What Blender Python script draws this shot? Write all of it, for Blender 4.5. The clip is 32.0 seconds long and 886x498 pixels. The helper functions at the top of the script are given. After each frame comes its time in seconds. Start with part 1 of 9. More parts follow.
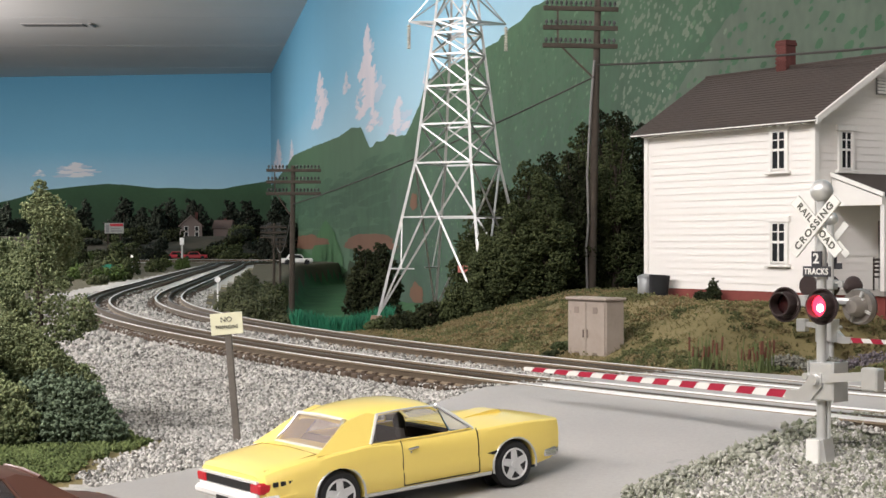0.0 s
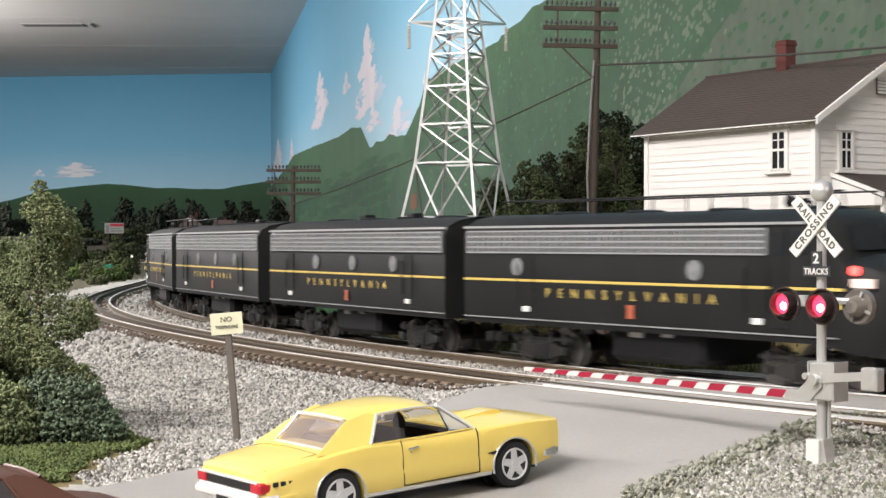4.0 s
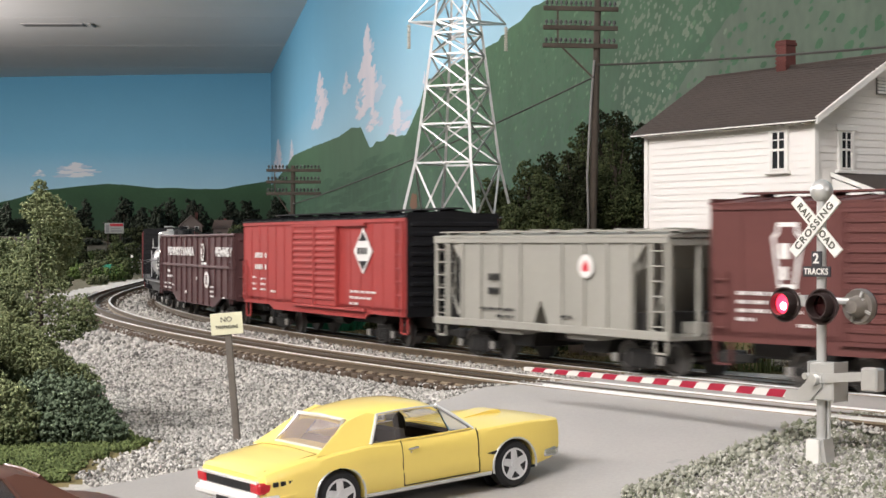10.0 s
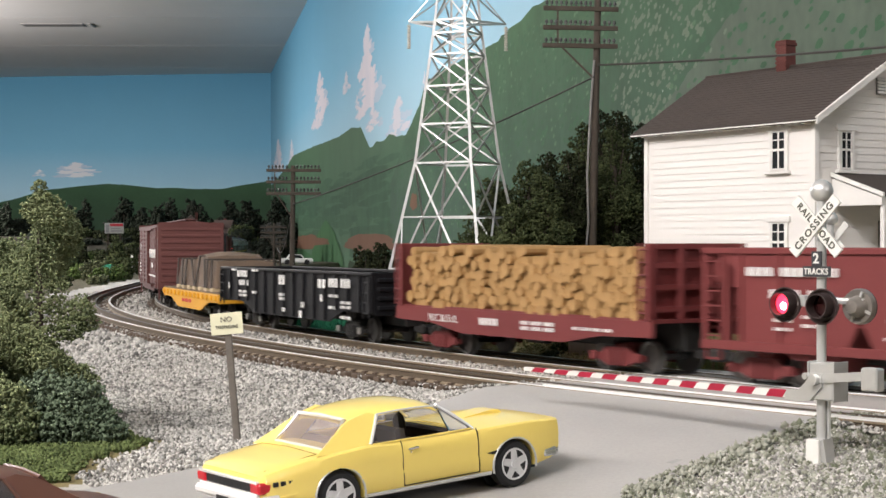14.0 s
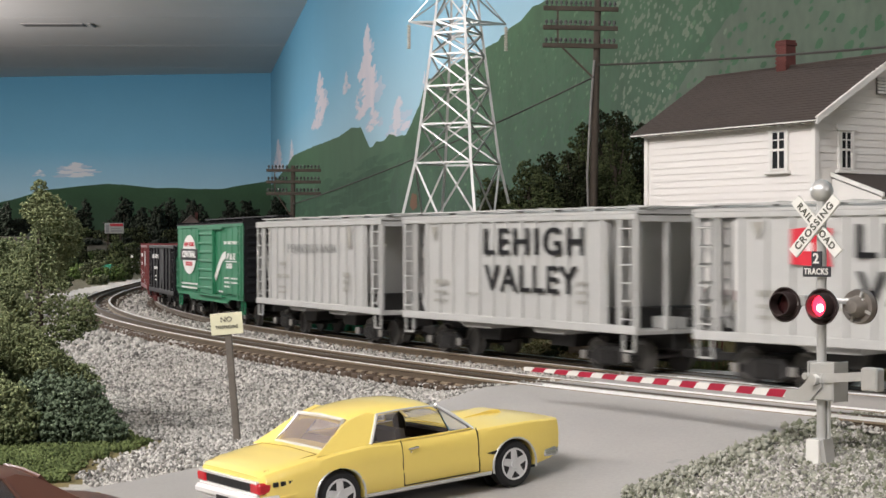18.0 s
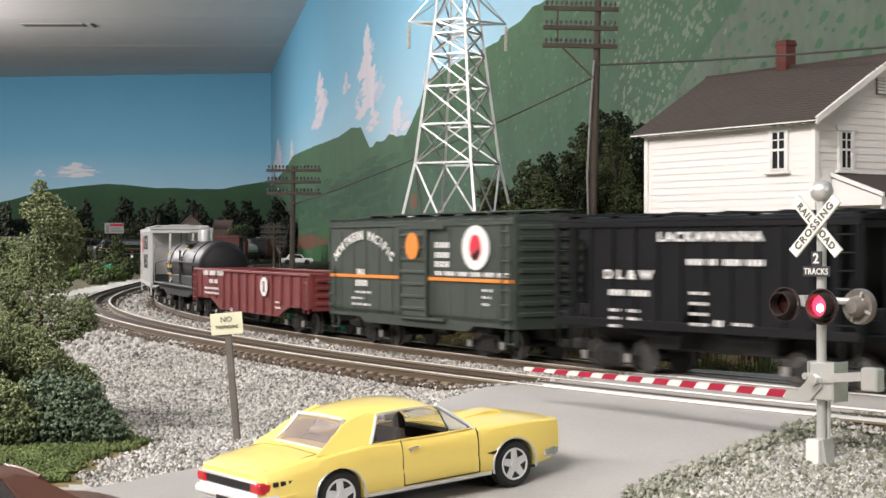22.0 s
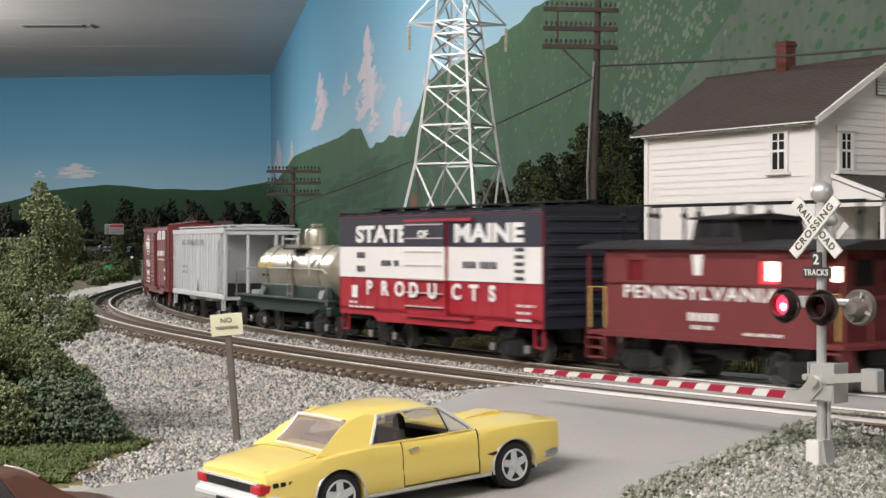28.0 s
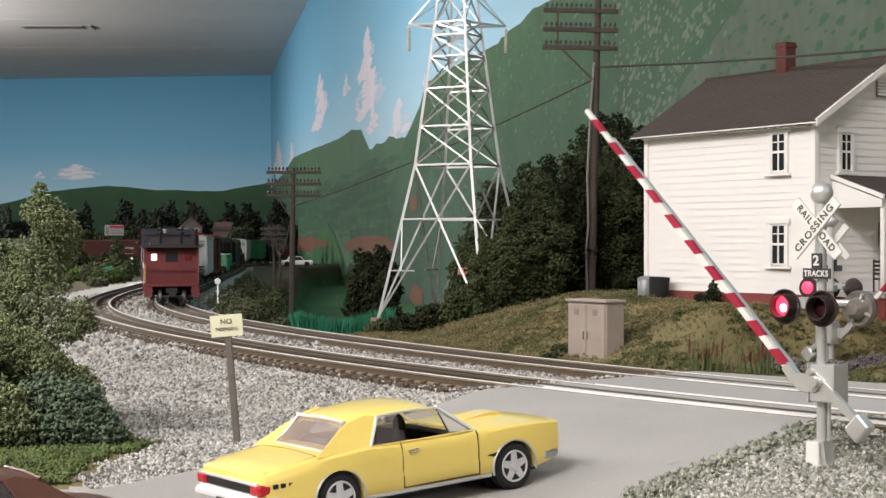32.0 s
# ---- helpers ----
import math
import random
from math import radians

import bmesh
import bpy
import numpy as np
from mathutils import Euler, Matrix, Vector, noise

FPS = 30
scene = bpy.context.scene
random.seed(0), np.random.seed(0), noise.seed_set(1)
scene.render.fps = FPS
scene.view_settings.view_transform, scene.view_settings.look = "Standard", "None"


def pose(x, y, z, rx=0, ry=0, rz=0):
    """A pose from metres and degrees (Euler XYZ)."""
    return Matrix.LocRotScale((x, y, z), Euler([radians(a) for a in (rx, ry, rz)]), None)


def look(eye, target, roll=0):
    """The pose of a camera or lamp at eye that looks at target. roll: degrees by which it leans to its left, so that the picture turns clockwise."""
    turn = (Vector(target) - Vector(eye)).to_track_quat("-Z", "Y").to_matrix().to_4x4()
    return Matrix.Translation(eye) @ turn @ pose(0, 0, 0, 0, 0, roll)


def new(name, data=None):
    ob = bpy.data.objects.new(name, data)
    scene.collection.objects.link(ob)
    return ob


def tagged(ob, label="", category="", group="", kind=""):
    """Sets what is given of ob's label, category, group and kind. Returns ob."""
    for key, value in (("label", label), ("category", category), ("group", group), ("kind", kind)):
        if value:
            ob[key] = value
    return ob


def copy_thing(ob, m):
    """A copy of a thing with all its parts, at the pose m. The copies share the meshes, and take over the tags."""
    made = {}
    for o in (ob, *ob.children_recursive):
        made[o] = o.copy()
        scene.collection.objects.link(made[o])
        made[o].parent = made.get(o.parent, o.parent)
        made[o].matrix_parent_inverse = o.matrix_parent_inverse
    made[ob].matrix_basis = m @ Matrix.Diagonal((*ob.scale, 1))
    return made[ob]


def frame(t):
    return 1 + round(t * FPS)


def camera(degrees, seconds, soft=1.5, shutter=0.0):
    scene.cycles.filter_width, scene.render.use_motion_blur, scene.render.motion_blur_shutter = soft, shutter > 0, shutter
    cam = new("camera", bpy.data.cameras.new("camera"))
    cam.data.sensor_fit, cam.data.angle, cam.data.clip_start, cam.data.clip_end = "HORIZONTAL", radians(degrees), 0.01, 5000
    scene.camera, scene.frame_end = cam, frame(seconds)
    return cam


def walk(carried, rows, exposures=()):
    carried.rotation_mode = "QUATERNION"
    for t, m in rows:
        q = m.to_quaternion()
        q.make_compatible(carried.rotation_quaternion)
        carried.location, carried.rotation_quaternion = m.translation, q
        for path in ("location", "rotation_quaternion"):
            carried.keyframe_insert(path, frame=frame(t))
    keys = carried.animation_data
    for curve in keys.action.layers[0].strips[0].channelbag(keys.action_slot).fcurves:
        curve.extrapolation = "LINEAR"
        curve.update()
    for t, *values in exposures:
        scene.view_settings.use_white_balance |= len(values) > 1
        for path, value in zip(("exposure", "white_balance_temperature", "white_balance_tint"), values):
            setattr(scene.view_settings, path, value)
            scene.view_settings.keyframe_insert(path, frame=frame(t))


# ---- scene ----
MM = 0.001
SPEED = 312.5

# the picture brightens and dims a little as dark and pale cars pass
EXPOSURES = [(0, 0.0), (2.2, 0.02), (3, 0.18), (5.5, 0.15), (6.5, 0.07), (7.2, 0.06), (8, 0.1), (10, 0.07), (11, 0.02), (12, 0.07), (14, 0.07), (17, 0.02), (18, -0.18), (19, -0.28), (20, -0.08), (21, 0.0), (22, 0.17), (23.2, 0.15), (24, -0.05), (25, 0.08), (27.6, -0.1), (28, -0.2), (28.4, -0.16), (29.2, -0.04), (32, -0.04)]
# the camera stands on the layout's edge; late in the shot it tips up a little
cam = camera(31.28, 32.0, 1.5, 0.45)
EYE = (0, 0, 0.067)
low, high = look(EYE, (0, 1, 0.067 - 0.00357)), look(EYE, (0, 1, 0.067 - 0.00357 + 0.00128))
mid = look(EYE, (0, 1, 0.067 - 0.00357 + 0.0006))
walk(cam, [(0, low), (27.3, low), (28.0, mid), (28.9, high), (32, high)], EXPOSURES)

# ---- light: a ceiling lamp behind and above the camera, added fill lamps round the room ----
world = bpy.data.worlds.new("world")
scene.world = world
world.use_nodes = True
world.node_tree.nodes["Background"].inputs[0].default_value = (0.8, 0.85, 0.9, 1)
world.node_tree.nodes["Background"].inputs[1].default_value = 0.1


def lamp(name, x, y, z, sx, sy, watts, tx, ty, tz, colour=(1, 0.955, 0.955)):
    data = bpy.data.lights.new(name, "AREA")
    data.shape, data.size, data.size_y = "RECTANGLE", sx * MM, sy * MM
    data.energy, data.color = watts, colour
    ob = new(name, data)
    ob.matrix_world = look((x * MM, y * MM, z * MM), (tx * MM, ty * MM, tz * MM))
    return ob


def bulb(name, x, y, z, watts, radius, colour=(1, 0.955, 0.955)):
    data = bpy.data.lights.new(name, "POINT")
    data.energy, data.shadow_soft_size, data.color = watts, radius * MM, colour
    ob = new(name, data)
    ob.location = (x * MM, y * MM, z * MM)
    return ob


lamp("ceiling_lamp", -800, -450, 1250, 1200, 300, 66, -100, 900, 0)
# unseen fill lamps, added to brighten the ceiling, walls and far end
bulb("hanging_lamp", -1500, 300, 900, 42, 120)
bulb("hanging_lamp", -1900, 3300, 900, 105, 140)
bulb("hanging_lamp", -3400, 7600, 900, 180, 160)
bulb("hanging_lamp", 1700, -1200, 900, 26, 120)
scene.view_settings.exposure = 0.0

# ---- materials ----
MATS = {}


def mat(name, colour, rough=0.6, metal=0.0, vary=0.15, scale=60.0, bump=0.2, fine=400.0, dark=None, spec=0.35, coat=0.0, island=0.0, emit=0.0):
    """A surface with stains at a coarse scale and grain at a fine one; scales are per metre."""
    if name in MATS:
        return MATS[name]
    m = bpy.data.materials.new(name)
    m.use_nodes = True
    nt = m.node_tree
    b = nt.nodes["Principled BSDF"]
    tc = nt.nodes.new("ShaderNodeTexCoord")
    n1, n2 = nt.nodes.new("ShaderNodeTexNoise"), nt.nodes.new("ShaderNodeTexNoise")
    for n, s in ((n1, scale), (n2, fine)):
        n.inputs["Scale"].default_value = s
        n.inputs["Detail"].default_value = 4
        nt.links.new(tc.outputs["Object"], n.inputs["Vector"])
    dk = dark or tuple(c * 0.45 for c in colour)
    ramp = nt.nodes.new("ShaderNodeMix")
    ramp.data_type = "RGBA"
    ramp.inputs[6].default_value = (*colour, 1)
    ramp.inputs[7].default_value = (*dk, 1)
    add = nt.nodes.new("ShaderNodeMath")
    add.operation = "MULTIPLY_ADD"
    nt.links.new(n1.outputs["Fac"], add.inputs[0])
    add.inputs[1].default_value, add.inputs[2].default_value = vary * 2.4, -vary * 0.9
    add2 = nt.nodes.new("ShaderNodeMath")
    add2.operation = "MULTIPLY_ADD"
    nt.links.new(n2.outputs["Fac"], add2.inputs[0])
    add2.inputs[1].default_value = vary * 1.2
    nt.links.new(add.outputs[0], add2.inputs[2])
    add2.use_clamp = True
    last = add2
    if island:
        geo = nt.nodes.new("ShaderNodeNewGeometry")
        add3 = nt.nodes.new("ShaderNodeMath")
        add3.operation = "MULTIPLY_ADD"
        add3.use_clamp = True
        nt.links.new(geo.outputs["Random Per Island"], add3.inputs[0])
        add3.inputs[1].default_value = island
        nt.links.new(add2.outputs[0], add3.inputs[2])
        last = add3
    nt.links.new(last.outputs[0], ramp.inputs["Factor"])
    nt.links.new(ramp.outputs[2], b.inputs["Base Color"])
    b.inputs["Roughness"].default_value, b.inputs["Metallic"].default_value = rough, metal
    b.inputs["Specular IOR Level"].default_value = spec
    b.inputs["Coat Weight"].default_value = coat
    if bump:
        bp = nt.nodes.new("ShaderNodeBump")
        bp.inputs["Strength"].default_value, bp.inputs["Distance"].default_value = bump, 0.0006
        nt.links.new(n2.outputs["Fac"], bp.inputs["Height"])
        nt.links.new(bp.outputs[0], b.inputs["Normal"])
    if emit:
        b.inputs["Emission Color"].default_value = (*colour, 1)
        b.inputs["Emission Strength"].default_value = emit
    MATS[name] = m
    return m


def glass(name, colour, rough=0.05, alpha=0.35):
    m = bpy.data.materials.new(name)
    m.use_nodes = True
    b = m.node_tree.nodes["Principled BSDF"]
    b.inputs["Base Color"].default_value = (*colour, 1)
    b.inputs["Roughness"].default_value, b.inputs["Alpha"].default_value = rough, alpha
    return m


BALLAST = mat("ballast", (0.5, 0.48, 0.44), 0.9, vary=0.35, scale=250, fine=900, bump=0.8, dark=(0.2, 0.19, 0.17))
STONE = mat("ballast_stone", (0.8, 0.77, 0.71), 0.85, vary=0.24, scale=22, fine=1500, bump=0.3, dark=(0.11, 0.105, 0.095), island=0.8)
SOIL = mat("soil", (0.1, 0.085, 0.05), 0.95, vary=0.4, scale=60, fine=500, bump=0.8, dark=(0.06, 0.06, 0.03))
TURF = mat("turf", (0.24, 0.19, 0.09), 0.95, vary=0.5, scale=16, fine=500, bump=0.9, dark=(0.10, 0.095, 0.038))
TUFT = mat("turf_tufts", (0.26, 0.21, 0.10), 0.95, vary=0.5, scale=18, fine=200, bump=0, dark=(0.085, 0.085, 0.034), island=0.3)
GREEN = mat("green_flock", (0.10, 0.15, 0.035), 0.95, vary=0.3, scale=60, fine=400, bump=0, dark=(0.03, 0.05, 0.012), island=0.5)
ROAD = mat("road_paint", (0.42, 0.4, 0.375), 0.7, vary=0.3, scale=9, fine=700, bump=0.15, dark=(0.2, 0.2, 0.19))
WHITELINE = mat("road_line", (0.75, 0.75, 0.72), 0.7, vary=0.2, scale=100)
# rail tops near-white and only part metal: their highlight is put into the colour
RAIL = mat("rail_steel", (0.95, 0.94, 0.92), 0.34, 0.3, vary=0.15, scale=80, bump=0.05)
RAILSIDE = mat("rail_side", (0.27, 0.205, 0.135), 0.6, 0.1, vary=0.3, scale=100, dark=(0.14, 0.11, 0.075))
# web colour carries the shade under the rail head; also the centre rail's dark sides
RAILWEB = mat("rail_web", (0.12, 0.09, 0.06), 0.7, 0.1, vary=0.3, scale=100)
RAILBLACK = mat("rail_black", (0.05, 0.045, 0.04), 0.45, 0.3, vary=0.3, scale=100)
TIE = mat("tie", (0.12, 0.085, 0.06), 0.85, vary=0.3, scale=150, island=0.4)
CEIL = mat("ceiling_board", (0.7, 0.672, 0.65), 0.9, vary=0.08, scale=3, fine=200, bump=0.1)
FLOOR = mat("room_floor", (0.3, 0.28, 0.26), 0.7, vary=0.2, scale=4)
WALLP = mat("wall_paint", (0.6, 0.6, 0.58), 0.9, vary=0.05, scale=3)
BLACK = mat("black_paint", (0.011, 0.011, 0.013), 0.5, vary=0.3, scale=60, dark=(0.005, 0.005, 0.005), spec=0.2)
UNDER = mat("underframe_black", (0.03, 0.028, 0.026), 0.5, vary=0.4, scale=100, dark=(0.008, 0.008, 0.008), spec=0.4)
WHEEL = mat("wheel_steel", (0.24, 0.23, 0.22), 0.38, 0.85, vary=0.2, scale=100)
JOURNAL = mat("bearing_cap", (0.46, 0.44, 0.41), 0.35, 0.6, vary=0.2)
WHITE = mat("white_lettering", (0.78, 0.77, 0.74), 0.6, vary=0.06, bump=0)
GOLD = mat("gold_lettering", (0.68, 0.5, 0.13), 0.55, vary=0.1, bump=0)
SILVER = mat("silver_paint", (0.62, 0.62, 0.62), 0.32, 0.75, vary=0.12, scale=50)
CHROME = mat("chrome", (0.8, 0.8, 0.8), 0.12, 1.0, vary=0.05, bump=0)
SIGNALGREY = mat("signal_silver", (0.6, 0.6, 0.58), 0.38, 0.6, vary=0.12, scale=120)
DARKBROWN = mat("pole_wood", (0.075, 0.06, 0.047), 0.85, vary=0.35, scale=120, dark=(0.03, 0.022, 0.016))


# ---- mesh building, in millimetres ----
class Geo:
    def __init__(self):
        self.v, self.f, self.m = [], [], None

    def add(self, vs, fs):
        n = len(self.v)
        if self.m is not None:
            vs = [tuple(self.m @ Vector(p)) for p in vs]
        self.v += vs
        self.f += [tuple(i + n for i in q) for q in fs]
        return self

    def box(self, x0, x1, y0, y1, z0, z1, c=0.0):
        if c <= 0:
            vs = [(x, y, z) for x in (x0, x1) for y in (y0, y1) for z in (z0, z1)]
            return self.add(vs, [(0, 1, 3, 2), (4, 6, 7, 5), (0, 4, 5, 1), (2, 3, 7, 6), (0, 2, 6, 4), (1, 5, 7, 3)])
        vs, idx = [], {}
        for i, x in enumerate((x0, x1)):
            for j, y in enumerate((y0, y1)):
                for k, z in enumerate((z0, z1)):
                    a, b, d = x + (c, -c)[i], y + (c, -c)[j], z + (c, -c)[k]
                    for ax, p in enumerate(((x, b, d), (a, y, d), (a, b, z))):
                        idx[i, j, k, ax] = len(vs)
                        vs.append(p)
        q = lambda *s: tuple(idx[t] for t in s)
        fs = []
        for e in (0, 1):
            o = 1 if e else -1
            for ax, loop in ((0, [(e, 0, 0), (e, 1, 0), (e, 1, 1), (e, 0, 1)]), (1, [(0, e, 0), (0, e, 1), (1, e, 1), (1, e, 0)]), (2, [(0, 0, e), (1, 0, e), (1, 1, e), (0, 1, e)])):
                face = q(*[(*t, ax) for t in loop])
                fs.append(face if o > 0 else face[::-1])
        for a in (0, 1):
            for b in (0, 1):
                fs.append(q((0, a, b, 1), (1, a, b, 1), (1, a, b, 2), (0, a, b, 2)))
                fs.append(q((a, 0, b, 0), (a, 1, b, 0), (a, 1, b, 2), (a, 0, b, 2)))
                fs.append(q((a, b, 0, 0), (a, b, 1, 0), (a, b, 1, 1), (a, b, 0, 1)))
                for k in (0, 1):
                    fs.append(q((a, b, k, 0), (a, b, k, 1), (a, b, k, 2)))
        return self.add(vs, fs)

    def prism(self, pts, axis, a, b):
        """A polygon in the two other axes, drawn out along axis from a to b."""
        def put(u, w, d):
            return {"x": (d, u, w), "y": (u, d, w), "z": (u, w, d)}[axis]
        n = len(pts)
        vs = [put(u, w, d) for d in (a, b) for u, w in pts]
        fs = [tuple(range(n))[::-1], tuple(range(n, 2 * n))] + [(i, (i + 1) % n, n + (i + 1) % n, n + i) for i in range(n)]
        return self.add(vs, fs)

    def rod(self, p, q, r, n=8, r2=None):
        p, q = Vector(p), Vector(q)
        d = (q - p).normalized()
        u = d.orthogonal().normalized()
        w = d.cross(u)
        r2 = r if r2 is None else r2
        vs = []
        for c, rad in ((p, r), (q, r2)):
            for i in range(n):
                t = 2 * math.pi * i / n
                vs.append(tuple(c + (u * math.cos(t) + w * math.sin(t)) * rad))
        fs = [tuple(range(n))[::-1], tuple(range(n, 2 * n))] + [(i, (i + 1) % n, n + (i + 1) % n, n + i) for i in range(n)]
        return self.add(vs, fs)

    def bar(self, p, q, w, h=None):
        """A square bar between two points."""
        return self.rod(p, q, w * 0.7071, 4)

    def tube(self, pts, r, n=6):
        P = [Vector(p) for p in pts]
        closed = (P[0] - P[-1]).length < 1e-6
        if closed:
            P = P[:-1]
        k = len(P)
        vs, fs = [], []
        up = None
        for i, c in enumerate(P):
            d = ((P[(i + 1) % k] if closed or i + 1 < k else c) - (P[i - 1] if closed or i else c)).normalized()
            up = d.orthogonal().normalized() if up is None else (up - d * up.dot(d)).normalized()
            w = d.cross(up)
            for j in range(n):
                t = 2 * math.pi * j / n
                vs.append(tuple(c + (up * math.cos(t) + w * math.sin(t)) * r))
        for i in range(k if closed else k - 1):
            for j in range(n):
                a, b, l = i * n, ((i + 1) % k) * n, (j + 1) % n
                fs.append((a + j, a + l, b + l, b + j))
        if not closed:
            fs += [tuple(range(n))[::-1], tuple(range((k - 1) * n, k * n))]
        return self.add(vs, fs)

    def lathe(self, prof, n=16, axis="z", at=(0, 0, 0)):
        """Turns (radius, height) pairs round an axis."""
        vs, fs = [], []
        for r, h in prof:
            for i in range(n):
                t = 2 * math.pi * i / n
                c, s = r * math.cos(t), r * math.sin(t)
                p = {"z": (c, s, h), "x": (h, c, s), "y": (s, h, c)}[axis]
                vs.append((p[0] + at[0], p[1] + at[1], p[2] + at[2]))
        for j in range(len(prof) - 1):
            for i in range(n):
                k = (i + 1) % n
                fs.append((j * n + i, j * n + k, (j + 1) * n + k, (j + 1) * n + i))
        fs += [tuple(range(n))[::-1], tuple(range((len(prof) - 1) * n, len(prof) * n))]
        return self.add(vs, fs)

    def ball(self, c, r, n=12):
        prof = [(max(0.02, math.cos(a)) * r, math.sin(a) * r) for a in [math.pi * (i / (n // 2) - 0.5) for i in range(n // 2 + 1)]]
        return self.lathe(prof, n, "z", c)

    def mesh(self, name, smooth=True):
        me = bpy.data.meshes.new(name)
        me.from_pydata([(x * MM, y * MM, z * MM) for x, y, z in self.v], [], self.f)
        if smooth:
            me.polygons.foreach_set("use_smooth", [True] * len(me.polygons))
            me.set_sharp_from_angle(angle=radians(32))
        me.update()
        return me


def thing(name, label, category, group="", at=None, kind=""):
    ob = tagged(new(name), label, category, group, kind)
    ob.empty_display_size = 0.01
    if at is not None:
        ob.matrix_world = at
    return ob


def place(x, y, z, rz=0, rx=0, ry=0):
    return pose(x * MM, y * MM, z * MM, rx, ry, rz)


def part(name, g, m, parent=None, label="", at=None):
    """Links one mesh as one part under a thing or a part."""
    me = g.mesh(name) if isinstance(g, Geo) else g
    if m is not None and not me.materials:
        me.materials.append(m)
    ob = new(name, me)
    ob.parent = parent
    if at is not None:
        ob.matrix_basis = at
    if label:
        ob["label"] = label
    return ob


def solid(name, g, m, label, category, group="", at=None, kind=""):
    """A thing of one mesh."""
    ob = part(name, g, m, None, "", at)
    return tagged(ob, label, category, group, kind)


def fast_mesh(name, verts, faces, m):
    """A large mesh from arrays: verts n x 3 in millimetres, faces k x 3 or k x 4."""
    me = bpy.data.meshes.new(name)
    verts, faces = np.asarray(verts, float) * MM, np.asarray(faces, np.int32)
    me.vertices.add(len(verts))
    me.vertices.foreach_set("co", verts.ravel())
    k = faces.shape[1]
    me.loops.add(faces.size)
    me.loops.foreach_set("vertex_index", faces.ravel())
    me.polygons.add(len(faces))
    me.polygons.foreach_set("loop_start", np.arange(0, faces.size, k, dtype=np.int32))
    me.update(calc_edges=True)
    if m:
        me.materials.append(m)
    return me


def words(text, height, m, name, parent, at, stretch=1.0, label="", spacing=1.0, bold=0.0):
    """Lettering lying in the x-z plane of its pose, facing -y, centred on it."""
    cu = bpy.data.curves.new(name, "FONT")
    cu.body, cu.size, cu.align_x, cu.align_y = text, height * MM * 1.38, "CENTER", "CENTER"
    cu.extrude, cu.space_character, cu.offset = 0.0001, spacing, bold * MM
    tmp = bpy.data.objects.new("tmp", cu)
    me = bpy.data.meshes.new_from_object(tmp)
    bpy.data.objects.remove(tmp)
    me.transform(Matrix.Rotation(math.pi / 2, 4, "X") @ Matrix.Diagonal((stretch, 1, 1, 1)))
    me.materials.clear()
    return part(name, me, m, parent, label, at)


# ---- the railway line: the inner track's middle, in plan ----
LINE = [(9800, -350), (5200, -350), (3200, -300), (2000, -180), (1250, 40), (700, 328), (440, 484), (284, 617), (152, 774), (37, 948), (-63, 1131), (-151, 1321), (-226, 1516), (-287, 1717), (-333, 1923), (-366, 2131), (-391, 2341), (-411, 2552), (-451, 2972), (-514, 3602), (-572, 4234), (-634, 4860), (-700, 5547), (-660, 5900), (-625, 6250), (-725, 6550), (-980, 6640), (-1280, 6510), (-1600, 6320), (-2200, 5960), (-3900, 4950)]


def curve_points(ctrl, steps=40):
    P = [np.array(p, float) for p in ctrl]
    P = [2 * P[0] - P[1]] + P + [2 * P[-1] - P[-2]]
    out = []
    for i in range(1, len(P) - 2):
        p0, p1, p2, p3 = P[i - 1:i + 3]
        t0 = 0.0
        t1 = t0 + np.linalg.norm(p1 - p0) ** 0.5
        t2 = t1 + np.linalg.norm(p2 - p1) ** 0.5
        t3 = t2 + np.linalg.norm(p3 - p2) ** 0.5
        for t in np.linspace(t1, t2, steps, endpoint=False):
            a1 = (t1 - t) / (t1 - t0) * p0 + (t - t0) / (t1 - t0) * p1
            a2 = (t2 - t) / (t2 - t1) * p1 + (t - t1) / (t2 - t1) * p2
            a3 = (t3 - t) / (t3 - t2) * p2 + (t - t2) / (t3 - t2) * p3
            b1 = (t2 - t) / (t2 - t0) * a1 + (t - t0) / (t2 - t0) * a2
            b2 = (t3 - t) / (t3 - t1) * a2 + (t - t1) / (t3 - t1) * a3
            out.append((t2 - t) / (t2 - t1) * b1 + (t - t1) / (t2 - t1) * b2)
    out.append(P[-2])
    return np.array(out)


TRACK = curve_points(LINE)
RUN = np.r_[0, np.cumsum(np.linalg.norm(np.diff(TRACK, axis=0), axis=1))]
TRACK_ZERO = RUN[np.argmin(np.abs(TRACK[:, 0] - 700) + np.abs(TRACK[:, 1] - 328))]
RUN = RUN - TRACK_ZERO


def on_track(s):
    return np.array([np.interp(s, RUN, TRACK[:, 0]), np.interp(s, RUN, TRACK[:, 1])])


def heading(s):
    a, b = on_track(s - 5), on_track(s + 5)
    return math.atan2(b[1] - a[1], b[0] - a[0])


def offset_line(s, d):
    """The point d millimetres to the left of the line at s."""
    p, h = on_track(s), heading(s)
    return p + d * np.array([-math.sin(h), math.cos(h)])


FRONT_TRACK = 86.0
SAMPLE = np.array([on_track(s) for s in np.arange(-9000, RUN[-1], 25.0)])
SAMPLE_H = np.array([heading(s) for s in np.arange(-9000, RUN[-1], 25.0)])


